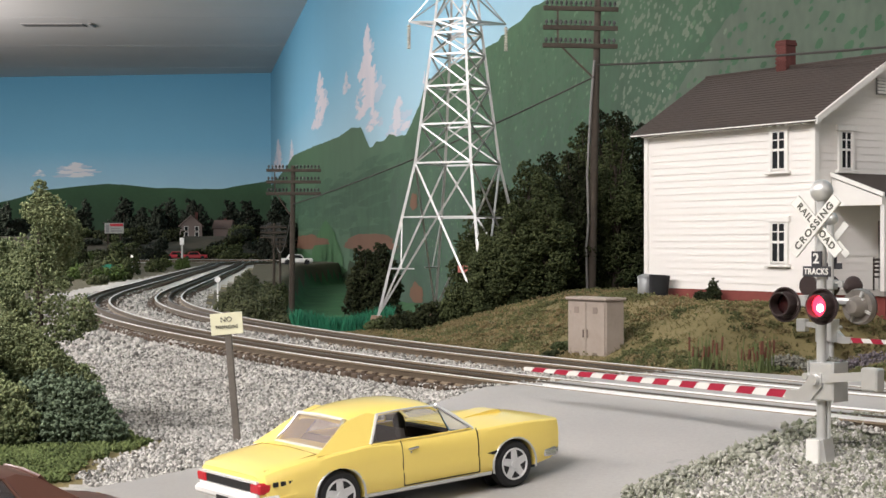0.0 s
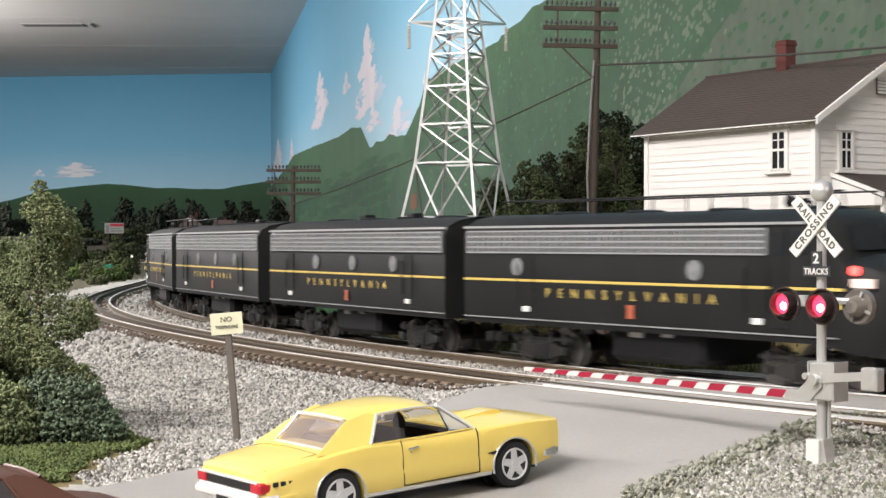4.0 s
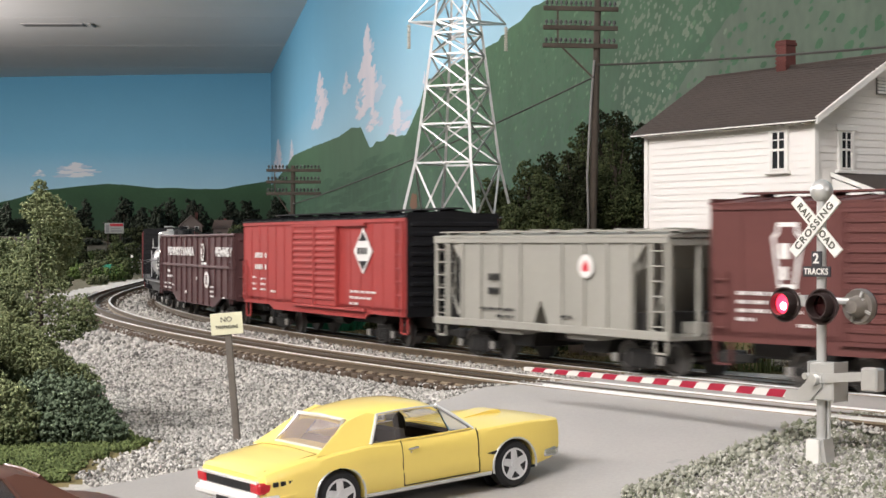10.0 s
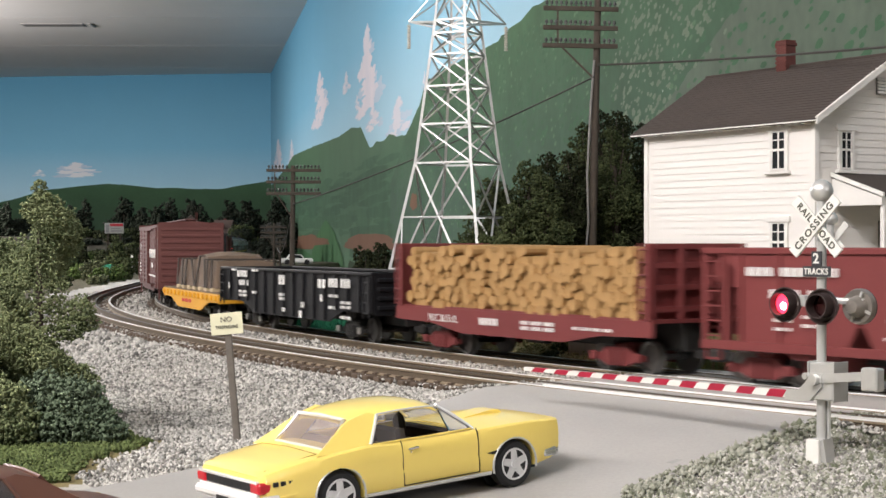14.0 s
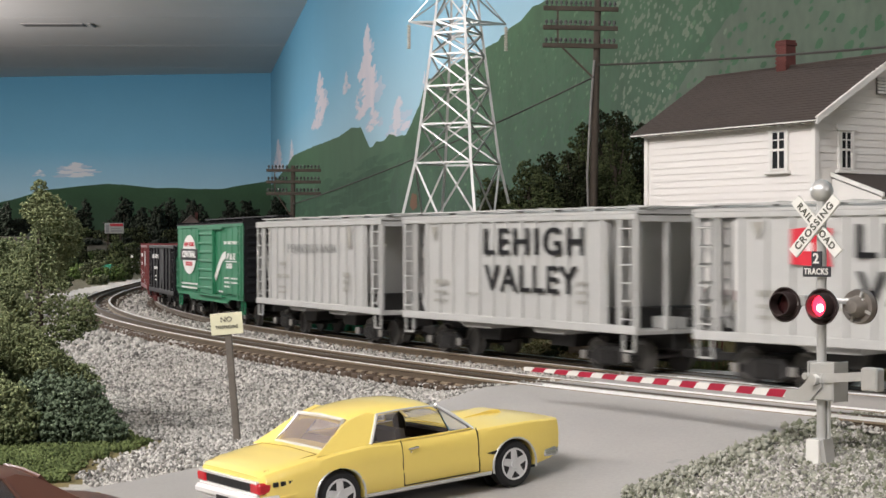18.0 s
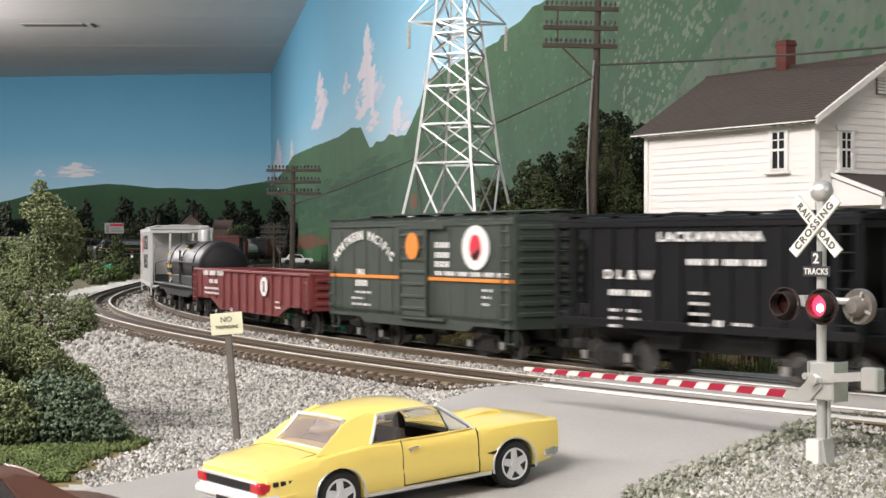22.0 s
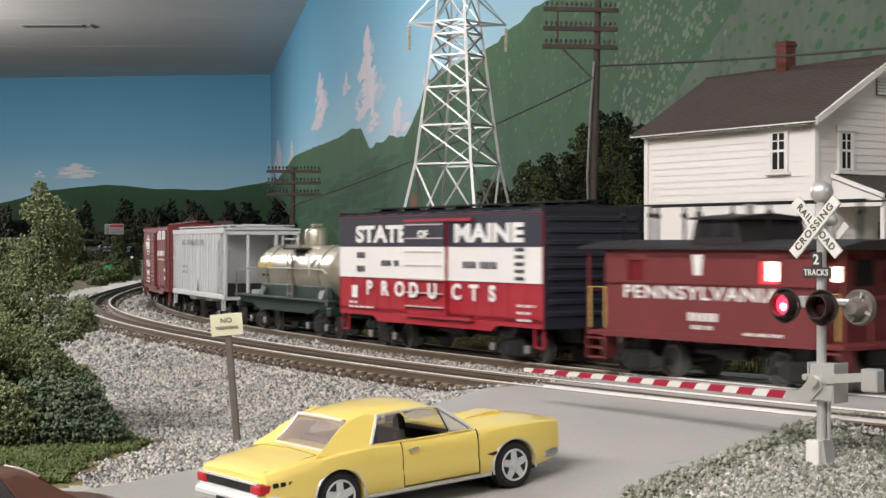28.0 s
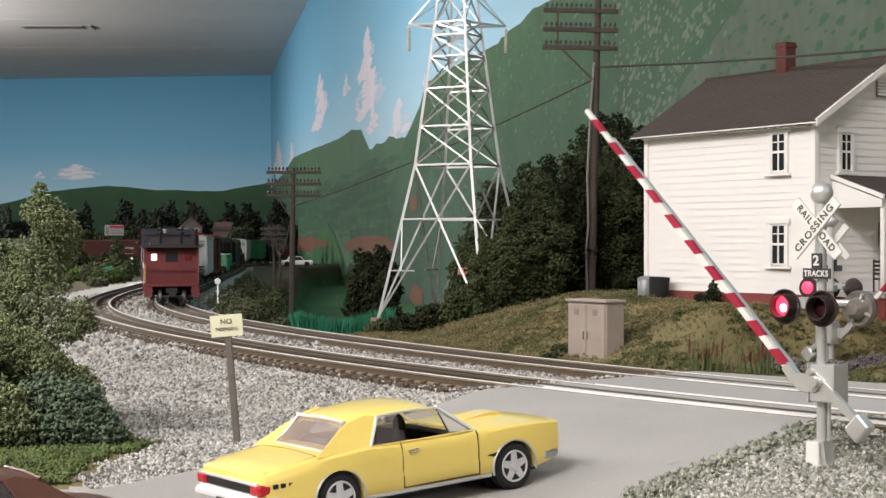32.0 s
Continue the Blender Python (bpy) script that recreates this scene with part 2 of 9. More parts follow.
def side_of_track(X, Y):
    """Signed distance to the inner track's middle, positive on its left."""
    X, Y = np.asarray(X, float).ravel(), np.asarray(Y, float).ravel()
    out = np.empty(len(X))
    for k in range(0, len(X), 4000):
        dx, dy = X[k:k + 4000, None] - SAMPLE[None, :, 0], Y[k:k + 4000, None] - SAMPLE[None, :, 1]
        i = np.argmin(dx * dx + dy * dy, axis=1)
        j = np.arange(len(i))
        h = SAMPLE_H[i]
        across = -np.sin(h) * dx[j, i] + np.cos(h) * dy[j, i]
        out[k:k + 4000] = np.sign(across) * np.sqrt(np.minimum(dx[j, i] ** 2 + dy[j, i] ** 2, 1e8))
    return out


ROAD_AT, ROAD_DIR = np.array([121.0, 712.0]), np.array([0.73, 0.683])
ROAD_N = np.array([0.683, -0.73])


def smooth(a, b, x):
    t = np.clip((x - a) / (b - a), 0, 1)
    return t * t * (3 - 2 * t)


def road_height(t):
    return np.interp(t, [-420, -340, -250, -178, -120, -62, -50], [-31, -28.9, -22.9, -18.1, -9.7, -1.4, -0.55])


def ground_height(X, Y):
    X, Y = np.asarray(X, float).ravel(), np.asarray(Y, float).ravel()
    d = side_of_track(X, Y)
    z = np.full(len(X), -8.5)
    z -= 13.0 * smooth(FRONT_TRACK + 32, FRONT_TRACK + 120, d)
    z += 5.6 * smooth(27, 35, d) * smooth(60, 52, d) * smooth(2600, 1700, Y)
    # the far side: a turf bank that carries the house, and a dip further along
    bank = smooth(-34, -150, d)
    rise = 36.0 * smooth(-75, 105, X - 0.08 * (Y - 1000)) * smooth(2300, 1700, Y) - 24.0 * smooth(-40, -120, X) * smooth(1250, 1450, Y) * smooth(5200, 3500, Y)
    z += bank * rise
    valley = smooth(-45, -95, d + np.clip(Y - 1600, 0, 4200) * 0.04) * smooth(1560, 1800, Y) * smooth(10200, 9400, Y)
    z -= 75.0 * valley * smooth(-300, -120, X + 0.1 * (Y - 1600))
    z += 112.0 * smooth(7300, 8250, Y) * smooth(-780, -1050, X)
    lump = np.array([noise.noise(Vector((x * 0.012, y * 0.012, 0))) + 0.5 * noise.noise(Vector((x * 0.04, y * 0.04, 3))) for x, y in zip(X, Y)])
    z += lump * (2.2 * smooth(-36, -90, d) + 1.6 * smooth(FRONT_TRACK + 30, FRONT_TRACK + 70, d))
    # a hollow in the bank round the far signal
    dip = smooth(105, 50, np.hypot(X - 238, Y - 905))
    z = z * (1 - dip) - 9.0 * dip
    # under the road the ground gives way
    rel = np.stack([X, Y], 1) - ROAD_AT
    t, w = rel @ ROAD_DIR, rel @ ROAD_N
    under = smooth(150, 96, np.abs(w)) * np.maximum(smooth(150, 114, t), smooth(10, 40, w) * smooth(420, 330, t))
    z = z * (1 - under) + (road_height(t) - 3.2) * under
    return z


def cover_edge(x, y):
    """How far a point lies inside the green cover under the roadside tree."""
    x, y = np.asarray(x, float).ravel(), np.asarray(y, float).ravel()
    e = np.interp(y, [540, 580, 600, 625, 665, 704, 745, 780], [-190, -160, -150, -143, -134, -129, -150, -185])
    wob = np.array([noise.noise(Vector((a * 0.03, b * 0.03, 31))) + 0.6 * noise.noise(Vector((a * 0.1, b * 0.1, 37))) for a, b in zip(x, y)])
    return e + 9 * wob - x


def gz(x, y):
    return float(ground_height([x], [y])[0])

# ---- the room: painted walls, ceiling, floor ----
WALL_LINE = [(-6500, 11890), (-3200, 11428), (-1212, 11150), (-900, 9231), (-300, 5545), (350, 1550), (400, 1243), (424, 1175), (490, 1125), (700, 1090), (10400, 1000)]
CEILING_Z = 1267


def painted(name, stops, vary=0.1, scale=3.0):
    """Brushed wall paint whose tint changes with height, in metres."""
    m = mat(name, (0.5, 0.5, 0.5), 0.85, vary=vary, scale=scale, bump=0.1, fine=60)
    nt = m.node_tree
    geo, sep, rng = nt.nodes.new("ShaderNodeNewGeometry"), nt.nodes.new("ShaderNodeSeparateXYZ"), nt.nodes.new("ShaderNodeMapRange")
    cr, mul = nt.nodes.new("ShaderNodeValToRGB"), nt.nodes.new("ShaderNodeMix")
    lo, hi = stops[0][0], stops[-1][0]
    rng.inputs[1].default_value, rng.inputs[2].default_value = lo, hi
    nt.links.new(geo.outputs["Position"], sep.inputs[0])
    nt.links.new(sep.outputs[2], rng.inputs[0])
    nt.links.new(rng.outputs[0], cr.inputs[0])
    el = cr.color_ramp.elements
    while len(el) < len(stops):
        el.new(0.5)
    for e, (z, c) in zip(el, stops):
        e.position, e.color = (z - lo) / (hi - lo), (*c, 1)
    mul.data_type, mul.blend_type = "RGBA", "MULTIPLY"
    mul.inputs["Factor"].default_value = 1
    old = next(n for n in nt.nodes if n.bl_idname == "ShaderNodeMix" and n != mul)
    old.inputs[6].default_value, old.inputs[7].default_value = (1, 1, 1, 1), (0.55, 0.55, 0.55, 1)
    nt.links.new(old.outputs[2], mul.inputs[6])
    nt.links.new(cr.outputs[0], mul.inputs[7])
    nt.links.new(mul.outputs[2], nt.nodes["Principled BSDF"].inputs["Base Color"])
    return m


SKY = painted("mural_sky", [(-0.1, (0.55, 0.68, 0.72)), (0.45, (0.36, 0.58, 0.7)), (0.75, (0.19, 0.45, 0.62)), (1.3, (0.1, 0.3, 0.45))], 0.06)


def wall_strip(line, z0, z1, thick):
    g = Geo()
    n = len(line)
    outer = []
    for i, (x, y) in enumerate(line):
        a, b = np.array(line[max(i - 1, 0)], float), np.array(line[min(i + 1, n - 1)], float)
        t = (b - a) / np.linalg.norm(b - a)
        outer.append((x - t[1] * thick, y + t[0] * thick))
    vs = [(x, y, z) for z in (z0, z1) for x, y in line] + [(x, y, z) for z in (z0, z1) for x, y in outer]
    fs = []
    for i in range(n - 1):
        fs += [(i, i + 1, n + i + 1, n + i), (2 * n + i, 3 * n + i, 3 * n + i + 1, 2 * n + i + 1), (n + i, n + i + 1, 3 * n + i + 1, 3 * n + i), (i, 2 * n + i, 2 * n + i + 1, i + 1)]
    fs += [(0, n, 3 * n, 2 * n), (n - 1, 3 * n - 1, 4 * n - 1, 2 * n - 1)]
    return g.add(vs, fs)


mural_wall = solid("wall_mural", wall_strip(WALL_LINE, -1100, CEILING_Z, 80), SKY, "room wall painted with a blue sky and green hills", "wall", kind="structure")
solid("wall_side", Geo().box(-6600, -6500, -2600, 11900, -1100, CEILING_Z), WALLP, "plain painted side wall of the room", "wall", kind="structure")
solid("wall_end", Geo().box(10400, 10500, -2600, 1100, -1100, CEILING_Z), WALLP, "plain painted end wall of the room", "wall", kind="structure")
solid("wall_back", Geo().box(-6500, 10400, -2600, -2500, -1100, CEILING_Z), WALLP, "plain painted wall behind the layout", "wall", kind="structure")
solid("room_floor", Geo().box(-6500, 10400, -2500, 12000, -1150, -1100), FLOOR, "grey floor of the room", "floor", kind="structure")
solid("ceiling", Geo().box(-6500, 10400, -2500, 12000, CEILING_Z, CEILING_Z + 60), CEIL, "off-white board ceiling with faint panel joints", "ceiling", kind="structure")
g = Geo()
for y in (2400, 3600, 4800, 6000, 7200, 8400, 9600, 10800):
    g.box(-6500, 1500, y - 9, y + 9, CEILING_Z - 0.7, CEILING_Z - 0.1)
solid("ceiling_trim", g, mat("ceiling_strip", (0.65, 0.625, 0.605), 0.9, vary=0.08, scale=3, bump=0), "slim off-white cover strips along the ceiling's joints", "trim", kind="structure")
vent = thing("ceiling_vent", "slim grey slot vent in the ceiling", "vent", at=place(-2120, 8700, CEILING_Z))
part("vent_frame", Geo().box(-190, 150, -56, -45, -4, 0, 0.5).box(-190, 150, 45, 56, -4, 0, 0.5).box(-190, -175, -45, 45, -4, 0, 0.5).box(186, 200, -70, 70, -6, 0, 1), mat("vent_metal", (0.3, 0.29, 0.28), 0.6), vent)
part("vent_slot", Geo().box(-175, 150, -45, 45, -3, -1), mat("vent_dark", (0.16, 0.155, 0.15), 0.9), vent)


# ---- painted hills and clouds, thin layers of paint on the wall ----
CORNER, RIGHT_END = np.array([-1212.0, 11150.0]), np.array([350.0, 1550.0])
RW = (RIGHT_END - CORNER) / np.linalg.norm(RIGHT_END - CORNER)


def on_right_wall(u, z, proud):
    p = CORNER + RW * u + np.array([RW[1], -RW[0]]) * proud
    return (p[0], p[1], z)


def on_left_wall(x, z, proud):
    return (x, 11428 + (x + 3200) * -0.1399 - proud, z)


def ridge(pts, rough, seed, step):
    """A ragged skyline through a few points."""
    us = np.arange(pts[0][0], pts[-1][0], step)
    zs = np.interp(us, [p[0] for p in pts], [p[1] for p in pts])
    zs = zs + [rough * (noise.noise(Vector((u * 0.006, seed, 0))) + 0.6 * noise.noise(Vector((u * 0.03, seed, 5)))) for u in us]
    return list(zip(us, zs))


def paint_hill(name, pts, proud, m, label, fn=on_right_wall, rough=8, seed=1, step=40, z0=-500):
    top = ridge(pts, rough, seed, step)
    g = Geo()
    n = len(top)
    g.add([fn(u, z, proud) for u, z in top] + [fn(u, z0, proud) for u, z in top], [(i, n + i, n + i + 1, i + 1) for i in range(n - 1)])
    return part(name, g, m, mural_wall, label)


def paint_blob(name, u, z, w, h, proud, m, fn=on_right_wall, seed=0, spiky=0.3):
    rnd = random.Random(seed)
    n = 40
    pts = []
    for i in range(n):
        a = 2 * math.pi * i / n
        r = 1 + spiky * (rnd.random() - 0.5) + spiky * math.sin(5 * a + seed) * 0.5
        pts.append((u + math.cos(a) * w / 2 * r, z + math.sin(a) * h / 2 * r * (1.0 if math.sin(a) > 0 else 0.5)))
    g = Geo()
    g.add([fn(p, q, proud) for p, q in pts] + [fn(u, z, proud)], [(i, (i + 1) % n, n) for i in range(n)])
    return part(name, g, m, mural_wall, "")


HILL = painted("mural_hill", [(-0.3, (0.10, 0.2, 0.105)), (0.2, (0.055, 0.13, 0.075)), (0.6, (0.078, 0.16, 0.08))], 0.3, 5)
HILLFAR = painted("mural_mountain", [(-0.3, (0.05, 0.095, 0.065)), (0.15, (0.055, 0.115, 0.075)), (0.5, (0.06, 0.145, 0.065))], 0.55, 7)
HILLGREY = painted("mural_grey_slope", [(-0.3, (0.07, 0.12, 0.08)), (0.15, (0.1, 0.145, 0.105)), (0.5, (0.13, 0.165, 0.12))], 0.55, 8)
HILLDARK = painted("mural_dark_hill", [(-0.3, (0.03, 0.055, 0.03)), (0.2, (0.035, 0.075, 0.04)), (0.45, (0.045, 0.105, 0.05)), (0.6, (0.06, 0.12, 0.08))], 0.4, 4)
CLOUD = mat("mural_cloud", (0.74, 0.67, 0.71), 0.9, vary=0.3, scale=5, bump=0, dark=(0.4, 0.5, 0.6))
CLOUDP = mat("mural_pale_cloud", (0.5, 0.58, 0.68), 0.9, vary=0.25, scale=9, bump=0, dark=(0.3, 0.46, 0.58))
CLOUDW = mat("mural_white_cloud", (0.75, 0.73, 0.74), 0.9, vary=0.15, scale=4, bump=0, dark=(0.4, 0.55, 0.65))
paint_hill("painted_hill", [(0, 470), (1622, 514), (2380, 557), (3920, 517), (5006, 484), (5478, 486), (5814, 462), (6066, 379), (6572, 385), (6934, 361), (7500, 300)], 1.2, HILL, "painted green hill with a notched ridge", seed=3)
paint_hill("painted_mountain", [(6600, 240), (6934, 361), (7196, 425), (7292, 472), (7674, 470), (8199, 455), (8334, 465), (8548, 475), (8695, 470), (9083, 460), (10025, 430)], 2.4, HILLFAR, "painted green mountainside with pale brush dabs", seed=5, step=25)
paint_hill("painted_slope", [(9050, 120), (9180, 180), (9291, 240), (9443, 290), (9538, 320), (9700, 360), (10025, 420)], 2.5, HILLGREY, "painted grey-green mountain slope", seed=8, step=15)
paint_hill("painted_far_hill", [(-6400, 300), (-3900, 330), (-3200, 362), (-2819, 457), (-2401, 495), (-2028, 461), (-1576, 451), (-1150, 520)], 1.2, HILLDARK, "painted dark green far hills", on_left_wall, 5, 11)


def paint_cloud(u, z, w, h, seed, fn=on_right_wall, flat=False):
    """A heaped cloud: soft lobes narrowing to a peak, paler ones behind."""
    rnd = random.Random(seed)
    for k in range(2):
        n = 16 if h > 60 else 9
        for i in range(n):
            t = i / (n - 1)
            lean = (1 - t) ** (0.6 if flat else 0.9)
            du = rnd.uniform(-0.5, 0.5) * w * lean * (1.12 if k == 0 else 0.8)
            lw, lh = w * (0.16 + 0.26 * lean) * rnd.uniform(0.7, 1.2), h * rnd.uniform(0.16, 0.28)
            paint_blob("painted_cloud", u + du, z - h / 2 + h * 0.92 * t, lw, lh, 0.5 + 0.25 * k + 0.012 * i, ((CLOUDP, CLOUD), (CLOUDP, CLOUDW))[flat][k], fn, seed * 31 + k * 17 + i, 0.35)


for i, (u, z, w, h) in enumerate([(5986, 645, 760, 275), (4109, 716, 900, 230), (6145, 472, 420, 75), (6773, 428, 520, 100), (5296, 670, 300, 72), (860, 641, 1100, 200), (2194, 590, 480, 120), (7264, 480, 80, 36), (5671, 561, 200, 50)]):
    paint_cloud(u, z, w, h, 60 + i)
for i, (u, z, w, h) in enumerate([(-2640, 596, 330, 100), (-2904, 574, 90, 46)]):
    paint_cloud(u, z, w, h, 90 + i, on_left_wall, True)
BLUEG = mat("mural_blue_green", (0.02, 0.13, 0.085), 0.9, vary=0.4, scale=10, bump=0)
FIELD = mat("mural_brown_field", (0.17, 0.085, 0.05), 0.9, vary=0.25, scale=6, bump=0)
LIGHTG = mat("mural_light_green", (0.05, 0.15, 0.055), 0.9, vary=0.4, scale=12, bump=0)
DARKG = mat("mural_dark_green", (0.02, 0.045, 0.015), 0.9, vary=0.3, scale=12, bump=0)
for i, (u, z, w, h, m, sp) in enumerate([(3300, 62, 2300, 95, FIELD, 0.12), (6000, 60, 1500, 78, FIELD, 0.12), (7090, 170, 130, 60, FIELD, 0.15), (7140, -70, 240, 70, FIELD, 0.15), (4450, -60, 1500, 420, LIGHTG, 0.08), (4500, 90, 800, 110, LIGHTG, 0.1), (2700, 5, 1900, 60, LIGHTG, 0.15), (5100, -120, 900, 200, LIGHTG, 0.12), (3900, 70, 1500, 46, FIELD, 0.15), (5600, -60, 700, 110, DARKG, 0.3), (6150, -40, 700, 130, DARKG, 0.3)]):
    paint_blob("painted_field", u, z, w, h, 3.6 + i * 0.12, m, seed=40 + i, spiky=sp)
BRUSH = [mat("mural_brush_green", (0.064, 0.138, 0.08), 0.95, vary=0.4, scale=12, bump=0), mat("mural_brush_dark", (0.054, 0.12, 0.07), 0.95, vary=0.4, scale=12, bump=0)]
rnd = random.Random(8)
for k in (0, 1):
    g = Geo()
    for i in range(260):
        u = rnd.uniform(900, 6600)
        z, w, h = rnd.uniform(-60, 300) if k else rnd.uniform(100, 340), rnd.uniform(250, 800), rnd.uniform(14, 40)
        pts = [(u + w * math.cos(a) * rnd.uniform(0.3, 0.55), z + h * math.sin(a) * rnd.uniform(0.3, 0.55)) for a in [2 * math.pi * j / 9 for j in range(9)]]
        if k and 2200 < u < 5600 and z < 190:
            continue
        g.add([on_right_wall(p, q, 1.5 + 0.02 * (i % 40) + k * 0.9) for p, q in pts], [tuple(range(9))])
    tagged(part("painted_brush_strokes", g, BRUSH[k], mural_wall, "soft painted tree strokes on the hillside"), kind="stuff")

# ---- ground: one sheet under everything ----
rows_y = np.concatenate([np.linspace(-1200, 440, 12), np.arange(450, 1250, 4.5), np.arange(1254, 1700, 9), np.arange(1710, 3000, 20), np.arange(3020, 7200, 40), np.linspace(7300, 11500, 14)])
cols = np.concatenate([np.linspace(-1, 1, 190)])
gx = []
for y in rows_y:
    half = max(0.33 * y, 140) + 40
    gx.append(np.concatenate([[-6450, -4200], np.clip(cols * half, -4000, 4000), [4500, 10350]]))
gx = np.array(gx)
gy = np.repeat(rows_y[:, None], gx.shape[1], 1)
gzz = ground_height(gx, gy).reshape(gx.shape)
nr, nc = gx.shape
idx = np.arange(nr * nc).reshape(nr, nc)
quads = np.stack([idx[:-1, :-1], idx[:-1, 1:], idx[1:, 1:], idx[1:, :-1]], -1).reshape(-1, 4)
me = fast_mesh("ground", np.stack([gx, gy, gzz], -1).reshape(-1, 3), quads, BALLAST)
for m in (TURF, SOIL, mat("far_land", (0.075, 0.06, 0.036), 0.95, vary=0.7, scale=2.5, fine=14, bump=0, dark=(0.012, 0.016, 0.009)), mat("crop_land", (0.05, 0.16, 0.055), 0.95, vary=0.6, scale=14, bump=0, dark=(0.02, 0.07, 0.03))):
    me.materials.append(m)
cx, cy = gx.ravel()[quads].mean(1), gy.ravel()[quads].mean(1)
dd = side_of_track(cx, cy)
wob = np.array([noise.noise(Vector((x * 0.02, y * 0.02, 9))) for x, y in zip(cx, cy)]) * 9
kind = np.zeros(len(cx), np.int32)
kind[(dd + wob < -46)] = 1
kind[(dd + wob < -50) & (cy + 0.2 * cx > 1330)] = 2
kind[(cover_edge(cx, cy) > -4) & (cy < 790) & (dd > FRONT_TRACK + 50)] = 1
kind[(dd + 3 * wob > 345 - 0.033 * cy) & (cy > 1700)] = 2
kind[cy > 6900] = 3
kind[(dd < -70 - 0.04 * (cy - 1600)) & (cy > 1650) & (cy < 6900) & (cx > -0.1 * cy)] = 4
me.polygons.foreach_set("material_index", kind)
me.polygons.foreach_set("use_smooth", np.ones(len(kind), bool))
tagged(new("ground", me), "model landscape base of grey ballast, soil and dry turf", "ground", kind="structure")

# ---- the road over the crossing ----
ts = np.concatenate([np.arange(-520, -230, 20), np.arange(-230, 330, 6)])
ws = np.linspace(-92, 92, 24)
rv, rz0 = [], []
for t in ts:
    bend = 0.00035 * max(0, -150 - t) ** 2
    for w0 in ws:
        w = w0 if t < 112 else max(w0, 25 + 0.02 * w0)
        edge = 1.5 * noise.noise(Vector((t * 0.05, w * 0.02, 4))) if abs(w) > 85 else 0
        p = ROAD_AT + ROAD_DIR * t + ROAD_N * (w + edge + bend * 0.2)
        crown = -2.0 * (w / 92) ** 4 * float(smooth(-50, -110, t))
        rv.append((p[0], p[1], road_height(t) + crown + (0.3 if t < -60 else 0.05) * noise.noise(Vector((t * 0.02, w * 0.02, 7)))))
rv = np.array(rv)
nr, nc = len(ts), len(ws)
idx = np.arange(nr * nc).reshape(nr, nc)
quads = np.stack([idx[:-1, :-1], idx[:-1, 1:], idx[1:, 1:], idx[1:, :-1]], -1).reshape(-1, 4)
me = fast_mesh("road", rv, quads, ROAD)
me.polygons.foreach_set("use_smooth", np.ones(len(quads), bool))
road = tagged(new("road", me), "worn grey model road with slots for the rails", "road", kind="structure")


def road_point(t, w, up=0.0):
    p = ROAD_AT + ROAD_DIR * t + ROAD_N * w
    return (p[0], p[1], float(road_height(t)) - 2.0 * (w / 92) ** 4 * float(smooth(-50, -110, t)) + up)


def stripe(t0, t1, w0, w1, up=0.45):
    g = Geo()
    n = 24
    vs = []
    for i in range(n + 1):
        t = t0 + (t1 - t0) * i / n
        vs += [road_point(t, w0, up), road_point(t, w1, up)]
    return g.add(vs, [(2 * i, 2 * i + 1, 2 * i + 3, 2 * i + 2) for i in range(n)])


part("edge_line", stripe(-520, -330, -84, -80), WHITELINE, road, "white edge line")
part("stop_line", stripe(-128, -122, 4, 80, 0.12), mat("worn_line", (0.36, 0.36, 0.34), 0.8, vary=0.4, scale=60), road, "worn pale stop line")


# ---- two tracks of three rails on ties ----
def rail_mesh(d, s0, s1, step, black=False):
    prof = [(-2.6, -5.2), (2.6, -5.2), (2.6, -4.6), (0.7, -4.0), (0.6, -1.6), (1.2, -1.2), (1.2, -0.2), (0.9, 0), (-0.9, 0), (-1.2, -0.2), (-1.2, -1.2), (-0.6, -1.6), (-0.7, -4.0), (-2.6, -4.6)]
    vs, fs, mi = [], [], []
    k = len(prof)
    for i, s in enumerate(np.arange(s0, s1, step)):
        p, h = on_track(s), heading(s)
        for a, z in prof:
            q = p + (d + a) * np.array([-math.sin(h), math.cos(h)])
            vs.append((q[0], q[1], z))
        if i:
            b = (i - 1) * k
            for j in range(k):
                jj = (j + 1) % k
                fs.append((b + j, b + jj, b + k + jj, b + k + j))
                mi.append(1 if j in (6, 7, 8) else 2 if j in (3, 4, 10, 11) else 0)
    g = Geo().add(vs, fs)
    me = g.mesh("rail")
    me.materials.append(RAILWEB if black else RAILSIDE)
    me.materials.append(RAILBLACK if black else RAIL)
    me.materials.append(RAILWEB)
    me.polygons.foreach_set("material_index", mi)
    return me


